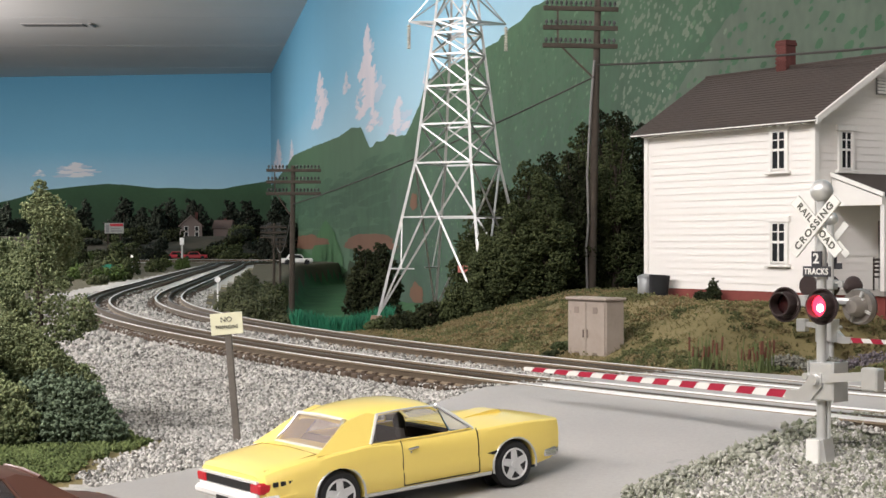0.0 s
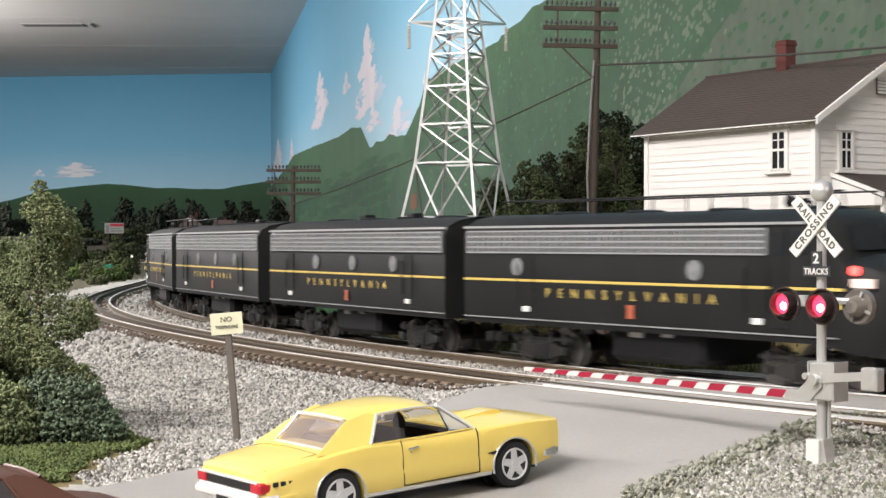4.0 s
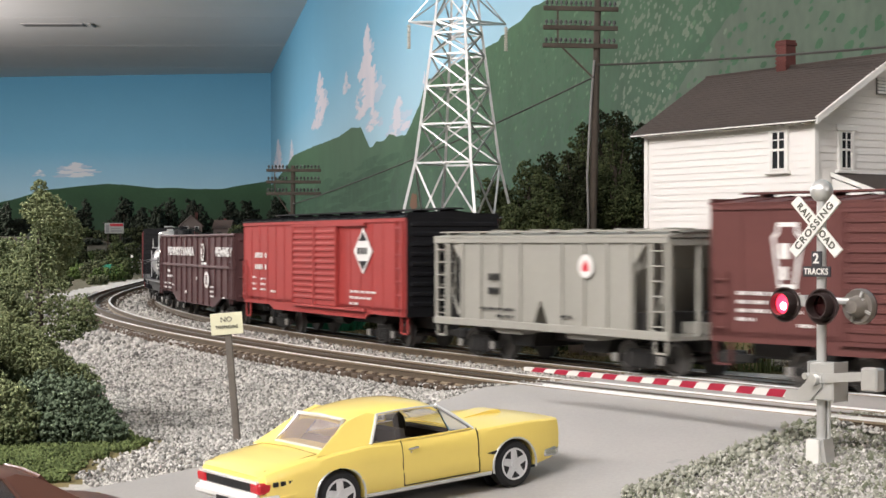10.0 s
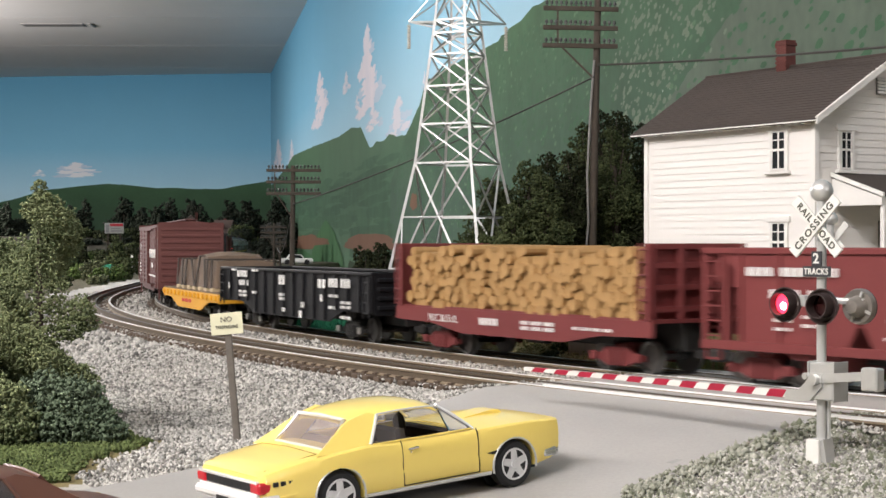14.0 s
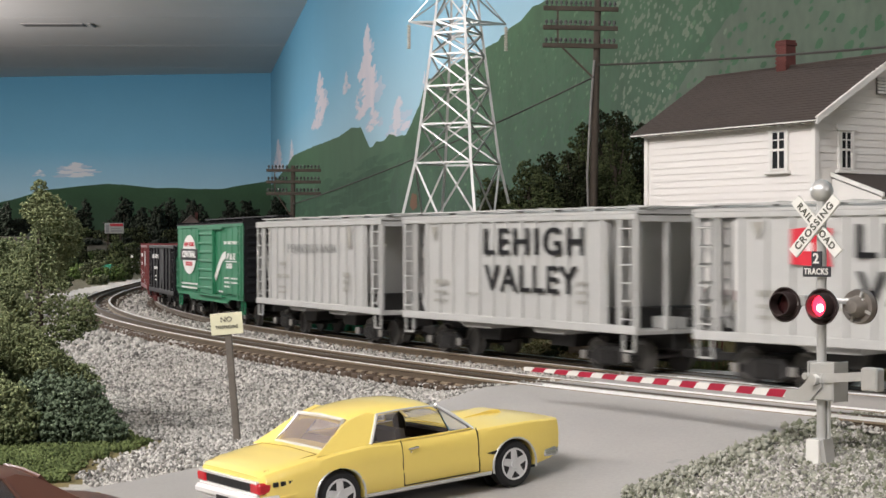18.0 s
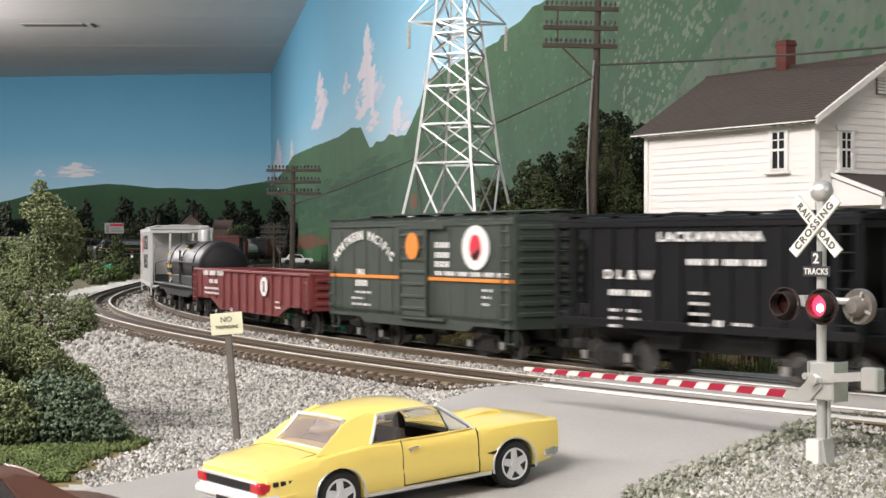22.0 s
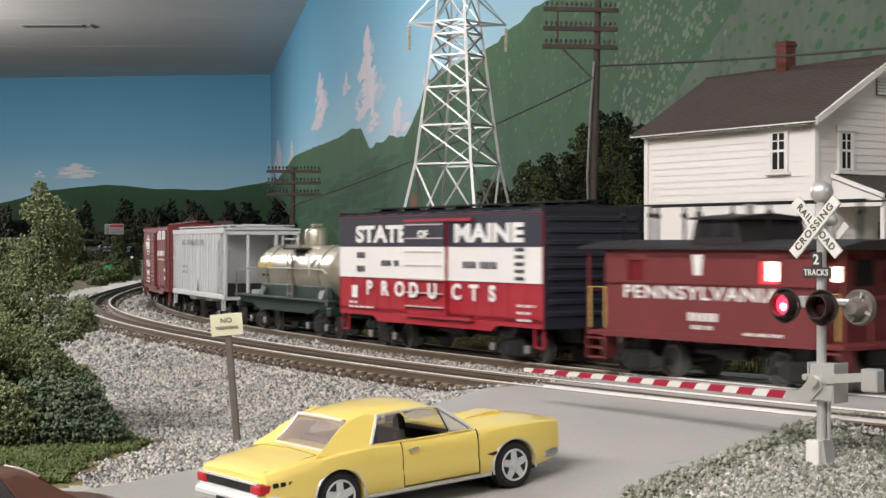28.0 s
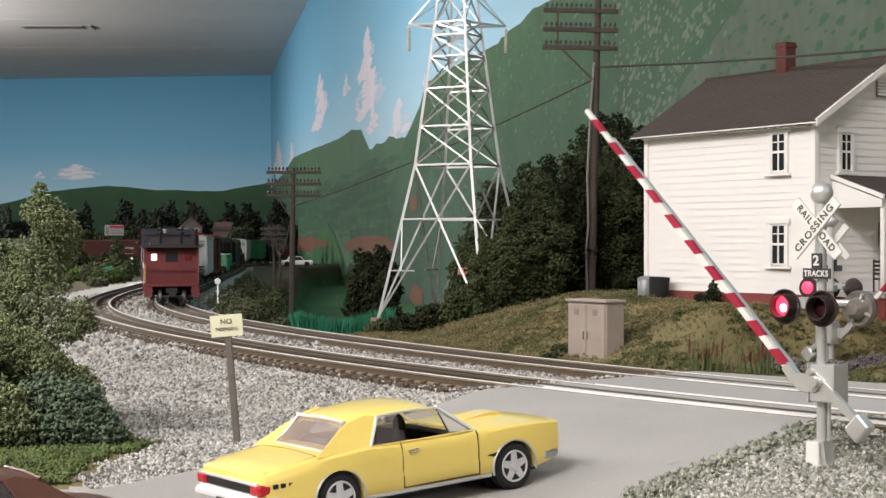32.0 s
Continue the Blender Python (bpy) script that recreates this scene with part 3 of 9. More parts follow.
for nm, d0 in (("railway_track", 0.0), ("railway_track", FRONT_TRACK)):
    tr = thing(nm, "brown-sided three-rail model track on dark ties", "track", "railway tracks", kind="structure")
    for d in (-15.9, 0.0, 15.9):
        part("rail" if d else "centre_rail", rail_mesh(d0 + d, -900, RUN[-1] - 60, 22, d == 0), None, tr, "" if d else "blackened centre rail")
    tie = Geo().box(-3.1, 3.1, -26, 26, -8.4, -5.1, 0.5).box(-1.6, 1.6, 17.2, 20, -5.1, -3.9).box(-1.6, 1.6, -20, -17.2, -5.1, -3.9).mesh("tie")
    tie.materials.append(TIE)
    far = Geo()
    for i, s in enumerate(np.arange(-300, RUN[-1] - 80, 12.3)):
        p = offset_line(s, d0)
        m = place(p[0], p[1], 0, math.degrees(heading(s)))
        if 420 < s < 2250:
            part("tie", tie, None, tr, at=m)
        else:
            far.m = Matrix.Translation((p[0], p[1], 0)) @ Matrix.Rotation(heading(s), 4, "Z")
            far.box(-3.1, 3.1, -26, 26, -8.4, -5.1)
    tagged(part("far_ties", far, TIE, tr), kind="stuff")

# near-white strips added over the rails; their lamp glint is put into the colour
RAIL_GLINT = mat("polished_rail_glint", (0.95, 0.95, 0.93), 0.28, 0.35, vary=0.08, scale=80, bump=0)
for d, up, hw in ((FRONT_TRACK + 15.9, 1.0, 0.95), (FRONT_TRACK - 15.9, 0.45, 0.5), (15.9, 0.4, 0.5)):
    g = Geo()
    run = np.arange(150, 760, 10.0)
    vs = []
    for s in run:
        for a, z in ((-hw, -0.8), (hw, -0.8), (hw, up - 0.1), (hw - 0.2, up), (0.2 - hw, up), (-hw, up - 0.1)):
            q = offset_line(s, d + a)
            vs.append((q[0], q[1], z))
    g.add(vs, [(6 * i + j, 6 * i + (j + 1) % 6, 6 * i + 6 + (j + 1) % 6, 6 * i + 6 + j) for i in range(len(run) - 1) for j in range(6)])
    part("crossing_rail", g, RAIL_GLINT, road, "added near-white strip for the polished rail's glint in the road")

DABS = [mat("mural_pale_dab", (0.11, 0.2, 0.115), 0.95, vary=0.4, scale=20, bump=0), mat("mural_mid_dab", (0.06, 0.14, 0.075), 0.95, vary=0.4, scale=20, bump=0), mat("mural_grey_dab", (0.17, 0.22, 0.16), 0.95, vary=0.4, scale=20, bump=0), mat("mural_white_dab", (0.4, 0.48, 0.4), 0.95, vary=0.3, scale=20, bump=0)]
rnd = random.Random(31)
# soft brush dabs: leaf tones all over, grey ones over the slope's edge, a few blossoms
for nm, m, n, u0, u1, za, zb, dw, dh in (("painted_leaf_dabs", DABS[0], 900, 7300, 9500, -20, 470, 15, 7), ("painted_leaf_dabs", DABS[1], 2600, 6700, 10020, -20, 470, 22, 9), ("painted_grey_dabs", DABS[2], 1700, 9050, 10020, 60, 460, 16, 8), ("painted_blossom_dabs", DABS[3], 90, 9030, 9330, 150, 330, 8, 4)):
    g = Geo()
    for i in range(n):
        u, z = rnd.uniform(u0, u1), rnd.uniform(za, zb)
        edge = 130 + (u - 9050) * 0.48 + rnd.gauss(0, 26)
        if nm == "painted_blossom_dabs" and z > edge or nm == "painted_grey_dabs" and z < edge - 10 or nm == "painted_leaf_dabs" and u > 9050 and z > edge:
            continue
        if z > np.interp(u, [6700, 6934, 7196, 7292, 8199, 10025], [250, 350, 410, 455, 445, 425]):
            continue
        k, t0 = rnd.uniform(0.4, 1.25), rnd.uniform(0, 1)
        pts = [(u + dw * k * math.cos(a) * rnd.uniform(0.35, 0.6), z + dh * k * math.sin(a + 0.3) * rnd.uniform(0.35, 0.6)) for a in [2 * math.pi * (j + t0) / 7 for j in range(7)]]
        g.add([on_right_wall(p, q, 2.56 + 0.03 * (i % 9)) for p, q in pts], [(0, 1, 2, 3, 4, 5, 6)])
    tagged(part(nm, g, m, mural_wall, "painted brush dabs of foliage on the mountainside"), kind="stuff")

# ---- the train ----
CACHE = {}


def cached(key, fn):
    if key not in CACHE:
        CACHE[key] = fn()
    return CACHE[key]


def truck_mesh(six=False):
    g = Geo()
    half = 22 if six else 17.5
    for y in (-1, 1):
        ya, yb = (19.2, 22.0) if y > 0 else (-22.0, -19.2)
        prof = [(-half - 3, 9.5), (-half + 4, 9.8), (-9, 13.2), (9, 13.2), (half - 4, 9.8), (half + 3, 9.5), (half + 3, 6.6), (half - 3, 6.3), (7, 3.4), (-7, 3.4), (-half + 3, 6.3), (-half - 3, 6.6)]
        g.prism(prof, "y", ya, yb)
        for x in (-4.5, 0, 4.5):
            g.rod((x, y * 22.6, 4.4), (x, y * 22.6, 11.4), 1.5, 7)
        for x in (-half, half):
            g.box(x - 2.6, x + 2.6, min(y * 22, y * 24.4), max(y * 22, y * 24.4), 5.8, 10.6, 0.7)
        if six:
            g.box(-half - 6, half + 6, ya + 0.4, yb - 0.4, 13.0, 15.4, 0.5)
            for x in (-half, -9, 9, half):
                g.rod((x, y * 21, 12), (x, y * 21, 17), 2.2, 8)
    g.box(-6, 6, -20, 20, 9.5, 15.5, 1)
    return g


def wheel_geo(r=8.3):
    g = Geo()
    for y in (-1, 1):
        a = 14.4 * y
        g.lathe([(0.5, a - 0.2 * y), (r * 0.45, a + 0.6 * y), (r * 0.78, a - 0.2 * y), (r * 0.84, a + 0.8 * y), (r, a + 0.8 * y), (r * 1.02, a - 1.6 * y), (r * 1.15, a - 2.0 * y), (r * 1.1, a - 2.8 * y), (0.5, a - 2.8 * y)] if y > 0 else [(0.5, a + 2.8), (r * 1.1, a + 2.8), (r * 1.15, a + 2.0), (r * 1.02, a + 1.6), (r, a - 0.8), (r * 0.84, a - 0.8), (r * 0.78, a + 0.2), (r * 0.45, a - 0.6), (0.5, a + 0.2)], 20, "y", (0, 0, r))
    g.rod((0, -14, r), (0, 14, r), 1.6, 8)
    return g


MOVERS, TRUCKS = [], []


def add_trucks(car, b, m=None, six=False, bright=False):
    """Two pivoting trucks, each with its side frames and wheel sets."""
    m = m or UNDER
    key = (m.name, six)
    for sgn in (1, -1):
        t = part("truck", cached(("truck", key), lambda: truck_mesh(six).mesh("truck")), m, car, at=place(sgn * b, 0, 0))
        for x in ((-22, 0, 22) if six else (-17.5, 17.5)):
            part("wheel_set", cached(("wheels", six), lambda: wheel_geo(8.9 if six else 8.3).mesh("wheel_set")), WHEEL, t, "steel wheels on an axle", at=place(x, 0, 0))
        if bright:
            for x in (-17.5, 17.5):
                for y in (-24.8, 24.8):
                    part("bearing_cap", cached("cap", lambda: Geo().box(-2.2, 2.2, -0.6, 0.6, 5.9, 10.4, 0.4).mesh("bearing_cap")), JOURNAL, t, "bright bearing cap", at=place(x, y, 0))
        TRUCKS.append((t, car, sgn * b))


def couplers(car, L):
    for sgn in (1, -1):
        part("coupler", cached("coupler", lambda: Geo().box(-2, 13, -2.4, 2.4, 9, 13, 0.6).box(11, 18, -4.2, 4.2, 8, 14.5, 1.2).mesh("coupler")), UNDER, car, at=place(sgn * L / 2, 0, 0, 0 if sgn > 0 else 180))


def begin(name, label, front, rear, group="freight cars of the train", category="railway car"):
    car = thing(name, label, category, group)
    L = front - rear
    MOVERS.append((car, (front + rear) / 2, 0.31 * L))
    return car, L


def ladder_geo(n, w, z0, z1, t=0.5):
    g = Geo()
    for x in (-w / 2, w / 2):
        g.box(x - t, x + t, -t, t, z0, z1)
    for i in range(n):
        z = z0 + (z1 - z0) * (i + 0.5) / n
        g.rod((-w / 2, 0.4, z), (w / 2, 0.4, z), 0.45, 5)
    return g


def underframe(car, L, W=60, z=22, drop=True):
    g = Geo().box(-L / 2 + 4, L / 2 - 4, -7, 7, 12, z, 1)
    for x in (-L * 0.31, L * 0.31):
        g.box(x - 6, x + 6, -W / 2 + 5, W / 2 - 5, 14.5, z)
    for k in range(5):
        x = -L * 0.36 + L * 0.18 * k
        g.box(x - 1, x + 1, -W / 2 + 2, W / 2 - 2, 17, z)
    part("underframe", g, UNDER, car)
    if drop:
        part("brake_cylinder", Geo().rod((-14, 13, 15), (4, 13, 15), 4.5, 12).rod((6, 13, 15), (20, 13, 15), 2.2, 8), UNDER, car)
        part("air_tank", Geo().rod((-10, -12, 15), (16, -12, 15), 4.2, 12), UNDER, car)


def bars(rows, h=1.5):
    """Blocks of small stencilling: rows of (x, z, width)."""
    g = Geo()
    for x, z, w, *hh in rows:
        k = hh[0] if hh else h
        n = max(1, int(w / (k * 0.95)))
        for i in range(n):
            a, d = x + w * i / n, w / n
            if n > 5 and i % 6 == 4:
                continue
            g.box(a, a + d * 0.66, -0.12, 0.0, z - k / 2, z + k / 2)
    return g


def face_at(x, y, z):
    """A pose on a car's near side: lettering there reads from the camera's side."""
    return place(x, y, z, 180)


def letter(car, text, x, z, h, m=None, y=33.2, stretch=1.0, spacing=1.0, bold=0.0, label=""):
    return words(text, h, m or WHITE, "lettering", car, face_at(x, y, z), stretch, label, spacing, bold)


def stencil(car, rows, m=None, y=33.2, h=1.5):
    # rows are read from the front end of the car towards its rear
    g = bars([(-x, z, w, *r) for x, z, w, *r in rows], h)
    return part("stencilling", g, m or WHITE, car, "small stencilled lines", at=face_at(0, y, 0))


def shape(car, name, pts, x, z, m, y=33.3, label=""):
    g = Geo().prism([(-u, w) for u, w in pts], "y", -0.15, 0.15)
    return part(name, g, m, car, label, at=place(x, y, z))


def ring_pts(r, n=28, sx=1.0):
    return [(math.cos(2 * math.pi * i / n) * r * sx, math.sin(2 * math.pi * i / n) * r) for i in range(n)]


def boxcar(front, rear, label, side, roof=None, end=None, doors=((-16, 16),), door_m=None, ribs=9, z0=21, z1=83, walk_m=None, ladders=True, bright=True, outside=False):
    car, L = begin("boxcar", label, front, rear)
    roof, end, door_m, walk_m = roof or side, end or side, door_m or side, walk_m or roof or side
    h = L / 2
    b = Geo().box(-h, h, -32.5, 32.5, z0 + 2, z1, 0.5)
    for y in (32.5, -32.5):
        s = 1 if y > 0 else -1
        b.prism([(-h, z0), (-h, z0 + 5), (h, z0 + 5), (h, z0), (h * 0.62, z0), (h * 0.56, z0 - 3.5), (-h * 0.56, z0 - 3.5), (-h * 0.62, z0)], "y", min(y, y - s * 1.6), max(y, y - s * 1.6))
        b.box(-h, h, min(y, y + s * 0.9), max(y, y + s * 0.9), z1 - 2.4, z1 - 0.2)
    body = part("body", b, side, car)
    n = int(L / 17)
    for i in range(n + 1):
        x = -h + L * i / n
        if not any(p - 3 < x < q + 3 for p, q in doors):
            for y in (32.5, -32.5):
                part("seam", cached(("seam", side.name, z0, z1), lambda: Geo().box(-0.35, 0.35, -0.3, 0.3, z0 + 2, z1 - 2).mesh("seam")), side, body, at=place(x, y, 0))
    for sgn in (1, -1):
        e = Geo().box(-0.4, 0.6, -32.6, 32.6, z0, z1 + 3)
        ew = part("end_wall", e, end, car, "corrugated steel end", at=place(sgn * h, 0, 0, 0 if sgn > 0 else 180))
        for i in range(ribs):
            z = z0 + 8 + (z1 - z0 - 12) * i / (ribs - 1)
            part("rib", cached(("erib", end.name), lambda: Geo().box(0, 1.5, -30, 30, -1.6, 1.6, 0.7).mesh("rib")), end, ew, at=place(0, 0, z))
    r = Geo().prism([(-33.6, z1), (-33.6, z1 + 0.8), (0, z1 + 4.2), (33.6, z1 + 0.8), (33.6, z1)], "x", -h - 1, h + 1)
    rf = part("roof", r, roof, car)
    n = int(L / 20)
    for i in range(n + 1):
        x = -h + L * i / n
        part("roof_rib", cached(("rrib", roof.name, z1), lambda: Geo().prism([(-33.8, z1 + 0.4), (-33.8, z1 + 1.3), (0, z1 + 4.8), (33.8, z1 + 1.3), (33.8, z1 + 0.4)], "x", -0.6, 0.6).mesh("roof_rib")), roof, rf, at=place(x, 0, 0))
    w = Geo()
    for y in (-4.2, 0, 4.2):
        w.box(-h - 3, h + 3, y - 1.8, y + 1.8, z1 + 5.6, z1 + 6.5)
    for i in range(8):
        x = -h + 8 + (L - 16) * i / 7
        w.box(x - 0.8, x + 0.8, -6, 6, z1 + 4, z1 + 5.7)
    part("roof_walk", w, walk_m, car, "running board along the roof")
    for p, q in doors:
        for s in (1, -1):
            y = 32.6 if s > 0 else -34.4
            d = Geo().box(p, q, y, y + 1.8, z0 + 3, z1 - 4, 0.4)
            ya, yb = (y + 1.8, y + 2.7) if s > 0 else (y - 0.9, y)
            k = 12 if outside else 7
            d.box(p, p + 1.6, ya, yb, z0 + 3, z1 - 4).box(q - 1.6, q, ya, yb, z0 + 3, z1 - 4)
            do = part("door", d, door_m, car, "ribbed sliding door")
            for i in range(k):
                z = z0 + 8 + (z1 - z0 - 16) * i / (k - 1)
                part("rib", cached(("drib", door_m.name, round(q - p)), lambda: Geo().box(p + 2 - (p + q) / 2, q - 2 - (p + q) / 2, -0.45, 0.45, -1.1, 1.1, 0.4).mesh("rib")), door_m, do, at=place((p + q) / 2, (ya + yb) / 2, z))
    lo, hi = min(p for p, q in doors), max(q for p, q in doors)
    for y in (33.4, -35):
        for za, zb in ((z1 - 4.4, z1 - 2.6), (z0 + 1.2, z0 + 3)):
            part("door_track", Geo().box(lo - 2 - (hi - lo) * 0.55, hi + 2, y, y + 1.6, za, zb), side, car)
    if ladders:
        for x, y, rz in ((-h + 7, 34, 0), (h - 7, -34, 0)):
            part("ladder", cached(("ladder", side.name, z0, z1), lambda: ladder_geo(7, 9, z0 + 1, z1 - 2).mesh("ladder")), side, car, at=place(x, y, 0, rz))
        for x, y in ((h - 6, 34), (-h + 6, -34)):
            part("grab_iron", cached(("grabs", side.name, z0), lambda: ladder_geo(4, 8, z0 + 3, z0 + 33, 0.3).mesh("grab_iron")), side, car, at=place(x, y, 0))
    for x in (-h + 6, h - 6):
        for y in (31, -31):
            part("step", cached(("step", side.name), lambda: Geo().box(-5, -4, -0.6, 0.6, 10, 22).box(4, 5, -0.6, 0.6, 10, 22).box(-5, 5, -0.6, 0.6, 10, 11).mesh("step")), side, car, at=place(x, y, 0))
    part("brake_wheel", Geo().lathe([(5, 0), (5.8, 0.5), (5.8, 1.2), (5, 1.6), (1, 1.2), (1, 0.2)], 14, "x", (h + 3, 10, z1 - 12)).rod((h + 4, 10, z1 - 12), (h, 10, z1 - 12), 1, 6), UNDER, car)
    underframe(car, L, 60, z0 + 2)
    couplers(car, L)
    add_trucks(car, 0.31 * L, bright=bright)
    return car


def gondola(front, rear, label, m, z0, z1, ribs, fish=True, belt=None, top=True, fill=None, bright=True):
    car, L = begin("gondola", label, front, rear)
    h = L / 2
    for s in (1, -1):
        y0, y1 = (30, 31.6) if s > 0 else (-31.6, -30)
        low = z0 - 7 if fish else z0
        g = Geo().prism([(-h, z1), (h, z1), (h, z0 + 2), (h * 0.66, z0 + 1), (h * 0.5, low), (-h * 0.5, low), (-h * 0.66, z0 + 1), (-h, z0 + 2)], "y", y0, y1)
        ya, yb = (31.6, 33) if s > 0 else (-33, -31.6)
        sp = part("side_panel", g, m, car, "ribbed steel side")
        for i in range(ribs + 1):
            x = -h + 2 + (L - 4) * i / ribs
            zz = low + 1 if abs(x) < h * 0.5 else z0 + 2
            part("rib", cached(("grib", m.name, zz), lambda: Geo().box(-1.2, 1.2, -0.7, 0.7, zz, z1 - 1, 0.3).mesh("rib")), m, sp, at=place(x, (ya + yb) / 2, 0))
        if belt:
            part("belt_rail", Geo().box(-h, h, ya, yb + (0.6 if s > 0 else 0), belt - 1.2, belt + 1.2, 0.3), m, car)
        part("top_rail", Geo().box(-h, h, min(29, 33.4) if s > 0 else -33.4, 33.4 if s > 0 else -29, z1 - 2.2, z1, 0.5), m, car)
    for sgn in (1, -1):
        e = Geo().box(-1.4, 0, -31, 31, z0, z1, 0.4)
        ew = part("end_wall", e, m, car, "ribbed steel end", at=place(sgn * h, 0, 0, 0 if sgn > 0 else 180))
        for i in range(4):
            z = z0 + 5 + (z1 - z0 - 10) * i / 3
            part("rib", cached(("gerib", m.name, z0, z1), lambda: Geo().box(0, 1.4, -29, 29, -1.5, 1.5, 0.6).mesh("rib")), m, ew, at=place(0, 0, z))
    part("floor_board", Geo().box(-h + 1, h - 1, -30, 30, z0 + 1, z0 + 3), m, car)
    for x in (-h + 7, h - 7):
        for y in (33.6, -33.6):
            part("ladder", cached(("gl", m.name, z0, z1), lambda: ladder_geo(4, 9, z0 - 2, z1 - 3).mesh("ladder")), m, car, at=place(x, y, 0))
    underframe(car, L, 58, z0 + 1)
    couplers(car, L)
    add_trucks(car, 0.31 * L, bright=bright)
    return car


def hopper(front, rear, label, m, covered=True, ribs=8, z0=25, z1=85, open_end=26, slope_gap=True, truck_m=None, bright=True):
    """A covered or open hopper: ribbed side, sloped ends behind open end frames, discharge bays."""
    car, L = begin("hopper_car", label, front, rear)
    h, e = L / 2, open_end
    body = Geo()
    k = e - 6 if covered else 0
    body.prism([(-h + 4 + k, z1), (h - 4 - k, z1), (h - 6 - k, z1 - 16), (h - e - k * 0.3, z0 + 26), (h - e - 14, z0 + 4), (h * 0.42, z0 - 6), (h * 0.2, z0 - 6), (6, z0 + 10), (-6, z0 + 10), (-h * 0.2, z0 - 6), (-h * 0.42, z0 - 6), (-h + e + 14, z0 + 4), (-h + e + k * 0.3, z0 + 26), (-h + 6 + k, z1 - 16)], "y", -29, 29)
    part("hopper_body", body, m, car)
    for s in (1, -1):
        y0, y1 = (30.6, 31.6) if s > 0 else (-31.6, -30.6)
        if slope_gap:
            prof = [(-h + e - 10, z1), (h - e + 10, z1), (h - e - 2, z1 - 14), (h - e - 2, z0), (7, z0), (0, z0 + 14), (-7, z0), (-h + e + 2, z0), (-h + e + 2, z1 - 14)]
        else:
            prof = [(-h + e, z1), (h - e, z1), (h - e, z0), (-h + e, z0)]
        g = Geo().prism(prof, "y", y0, y1)
        ya, yb = (31.6, 33) if s > 0 else (-33, -31.6)
        sp = part("side_panel", g, m, car, "ribbed steel side")
        for i in range(ribs + 1):
            x = -h + e + 4 + (L - 2 * e - 8) * i / ribs
            if slope_gap and abs(x) < 2:
                continue
            part("rib", cached(("hrib", m.name, z0, z1), lambda: Geo().box(-1.2, 1.2, -0.7, 0.7, z0, z1 - 1, 0.3).mesh("rib")), m, sp, at=place(x, (ya + yb) / 2, 0))
        sill = Geo().box(-h, h, min(y0, yb), max(y1, yb) if s > 0 else max(y0, y1), z0 - 3, z0 + 1.4, 0.4).box(-h, h, ya if s > 0 else ya, yb, z1 - 3, z1, 0.4)
        part("side_sill", sill, m, car)
    for sgn in (1, -1):
        f = Geo()
        for y in (-31, -12, 12, 31):
            f.box(-1.2, 1.2, y - 1.2, y + 1.2, z0 - 2, z1 - 1, 0.3)
        for y in (-31.4, 31.4):
            f.box(-15, -12.6, y - 1, y + 1, z0, z1 - 1, 0.3)
        for i in range(6):
            f.box(-0.5, 0.5, 18, 30, z0 + 6 + (z1 - z0 - 14) * i / 5, z0 + 7.2 + (z1 - z0 - 14) * i / 5)
        f.box(-1.0, 1.0, 17, 18.6, z0 - 2, z1 - 1, 0.3)
        f.box(-1.2, 1.2, -31, 31, z1 - 4, z1 - 1).box(-e + 2, 1.2, -32, 32, z0 - 3, z0 - 1)
        part("end_frame", f, m, car, "open end frame of posts", at=place(sgn * (h - 1.2), 0, 0, 0 if sgn > 0 else 180))
        for y in (32.4, -32.4):
            part("ladder", cached(("hl", m.name, z0, z1), lambda: ladder_geo(6, 9, z0, z1 - 3).mesh("ladder")), m, car, at=place(sgn * (h - 8), y, 0))
        if covered:
            part("end_brace", Geo().rod((-e + 8, 27, z0 + 3), (-3, 27, z1 - 16), 1.0, 6).rod((-e + 8, -27, z0 + 3), (-3, -27, z1 - 16), 1.0, 6).box(-e - 2, -2, -4, 4, z0 - 1, z0 + 5, 0.5), m, car, "diagonal braces under the slope sheet", at=place(sgn * (h - 1.2), 0, 0, 0 if sgn > 0 else 180))
            # black gear added inside the end to stand in for shade below the roof
            part("brake_gear", Geo().rod((-e + 4, 14, z0 + 5), (-e + 16, 14, z0 + 5), 4.2, 12).box(-e + 5, -6, 17, 26, z0 - 1, z0 + 8, 1).box(-e - 4, -e + 4, -28, 28, z0 - 2, z0 + 10, 0.6), UNDER, car, "made-up black gear standing in for shade in the open end", at=place(sgn * (h - 1.2), 0, 0, 0 if sgn > 0 else 180))
        part("step", cached(("hstep", m.name), lambda: Geo().box(-5, -4, -0.6, 0.6, 12, 24).box(4, 5, -0.6, 0.6, 12, 24).box(-5, 5, -0.6, 0.6, 12, 13).mesh("step")), m, car, at=place(sgn * (h - 7), 31.5, 0))
    if covered:
        r = Geo().prism([(-33, z1), (-33, z1 + 1.2), (-14, z1 + 3), (14, z1 + 3), (33, z1 + 1.2), (33, z1)], "x", -h, h)
        part("roof", r, m, car)
        w = Geo()
        for y in (-24, 24):
            w.box(-h - 2, h + 2, y - 3, y + 3, z1 + 3.2, z1 + 4)
            for i in range(7):
                x = -h + 6 + (L - 12) * i / 6
                w.box(x - 0.6, x + 0.6, y - 3, y + 3, z1 + 1, z1 + 3.3)
        for x in (-h + 2, h - 2):
            w.box(x - 3, x + 3, -21, 21, z1 + 3.2, z1 + 4)
        part("roof_walk", w, m, car, "running board round the roof")
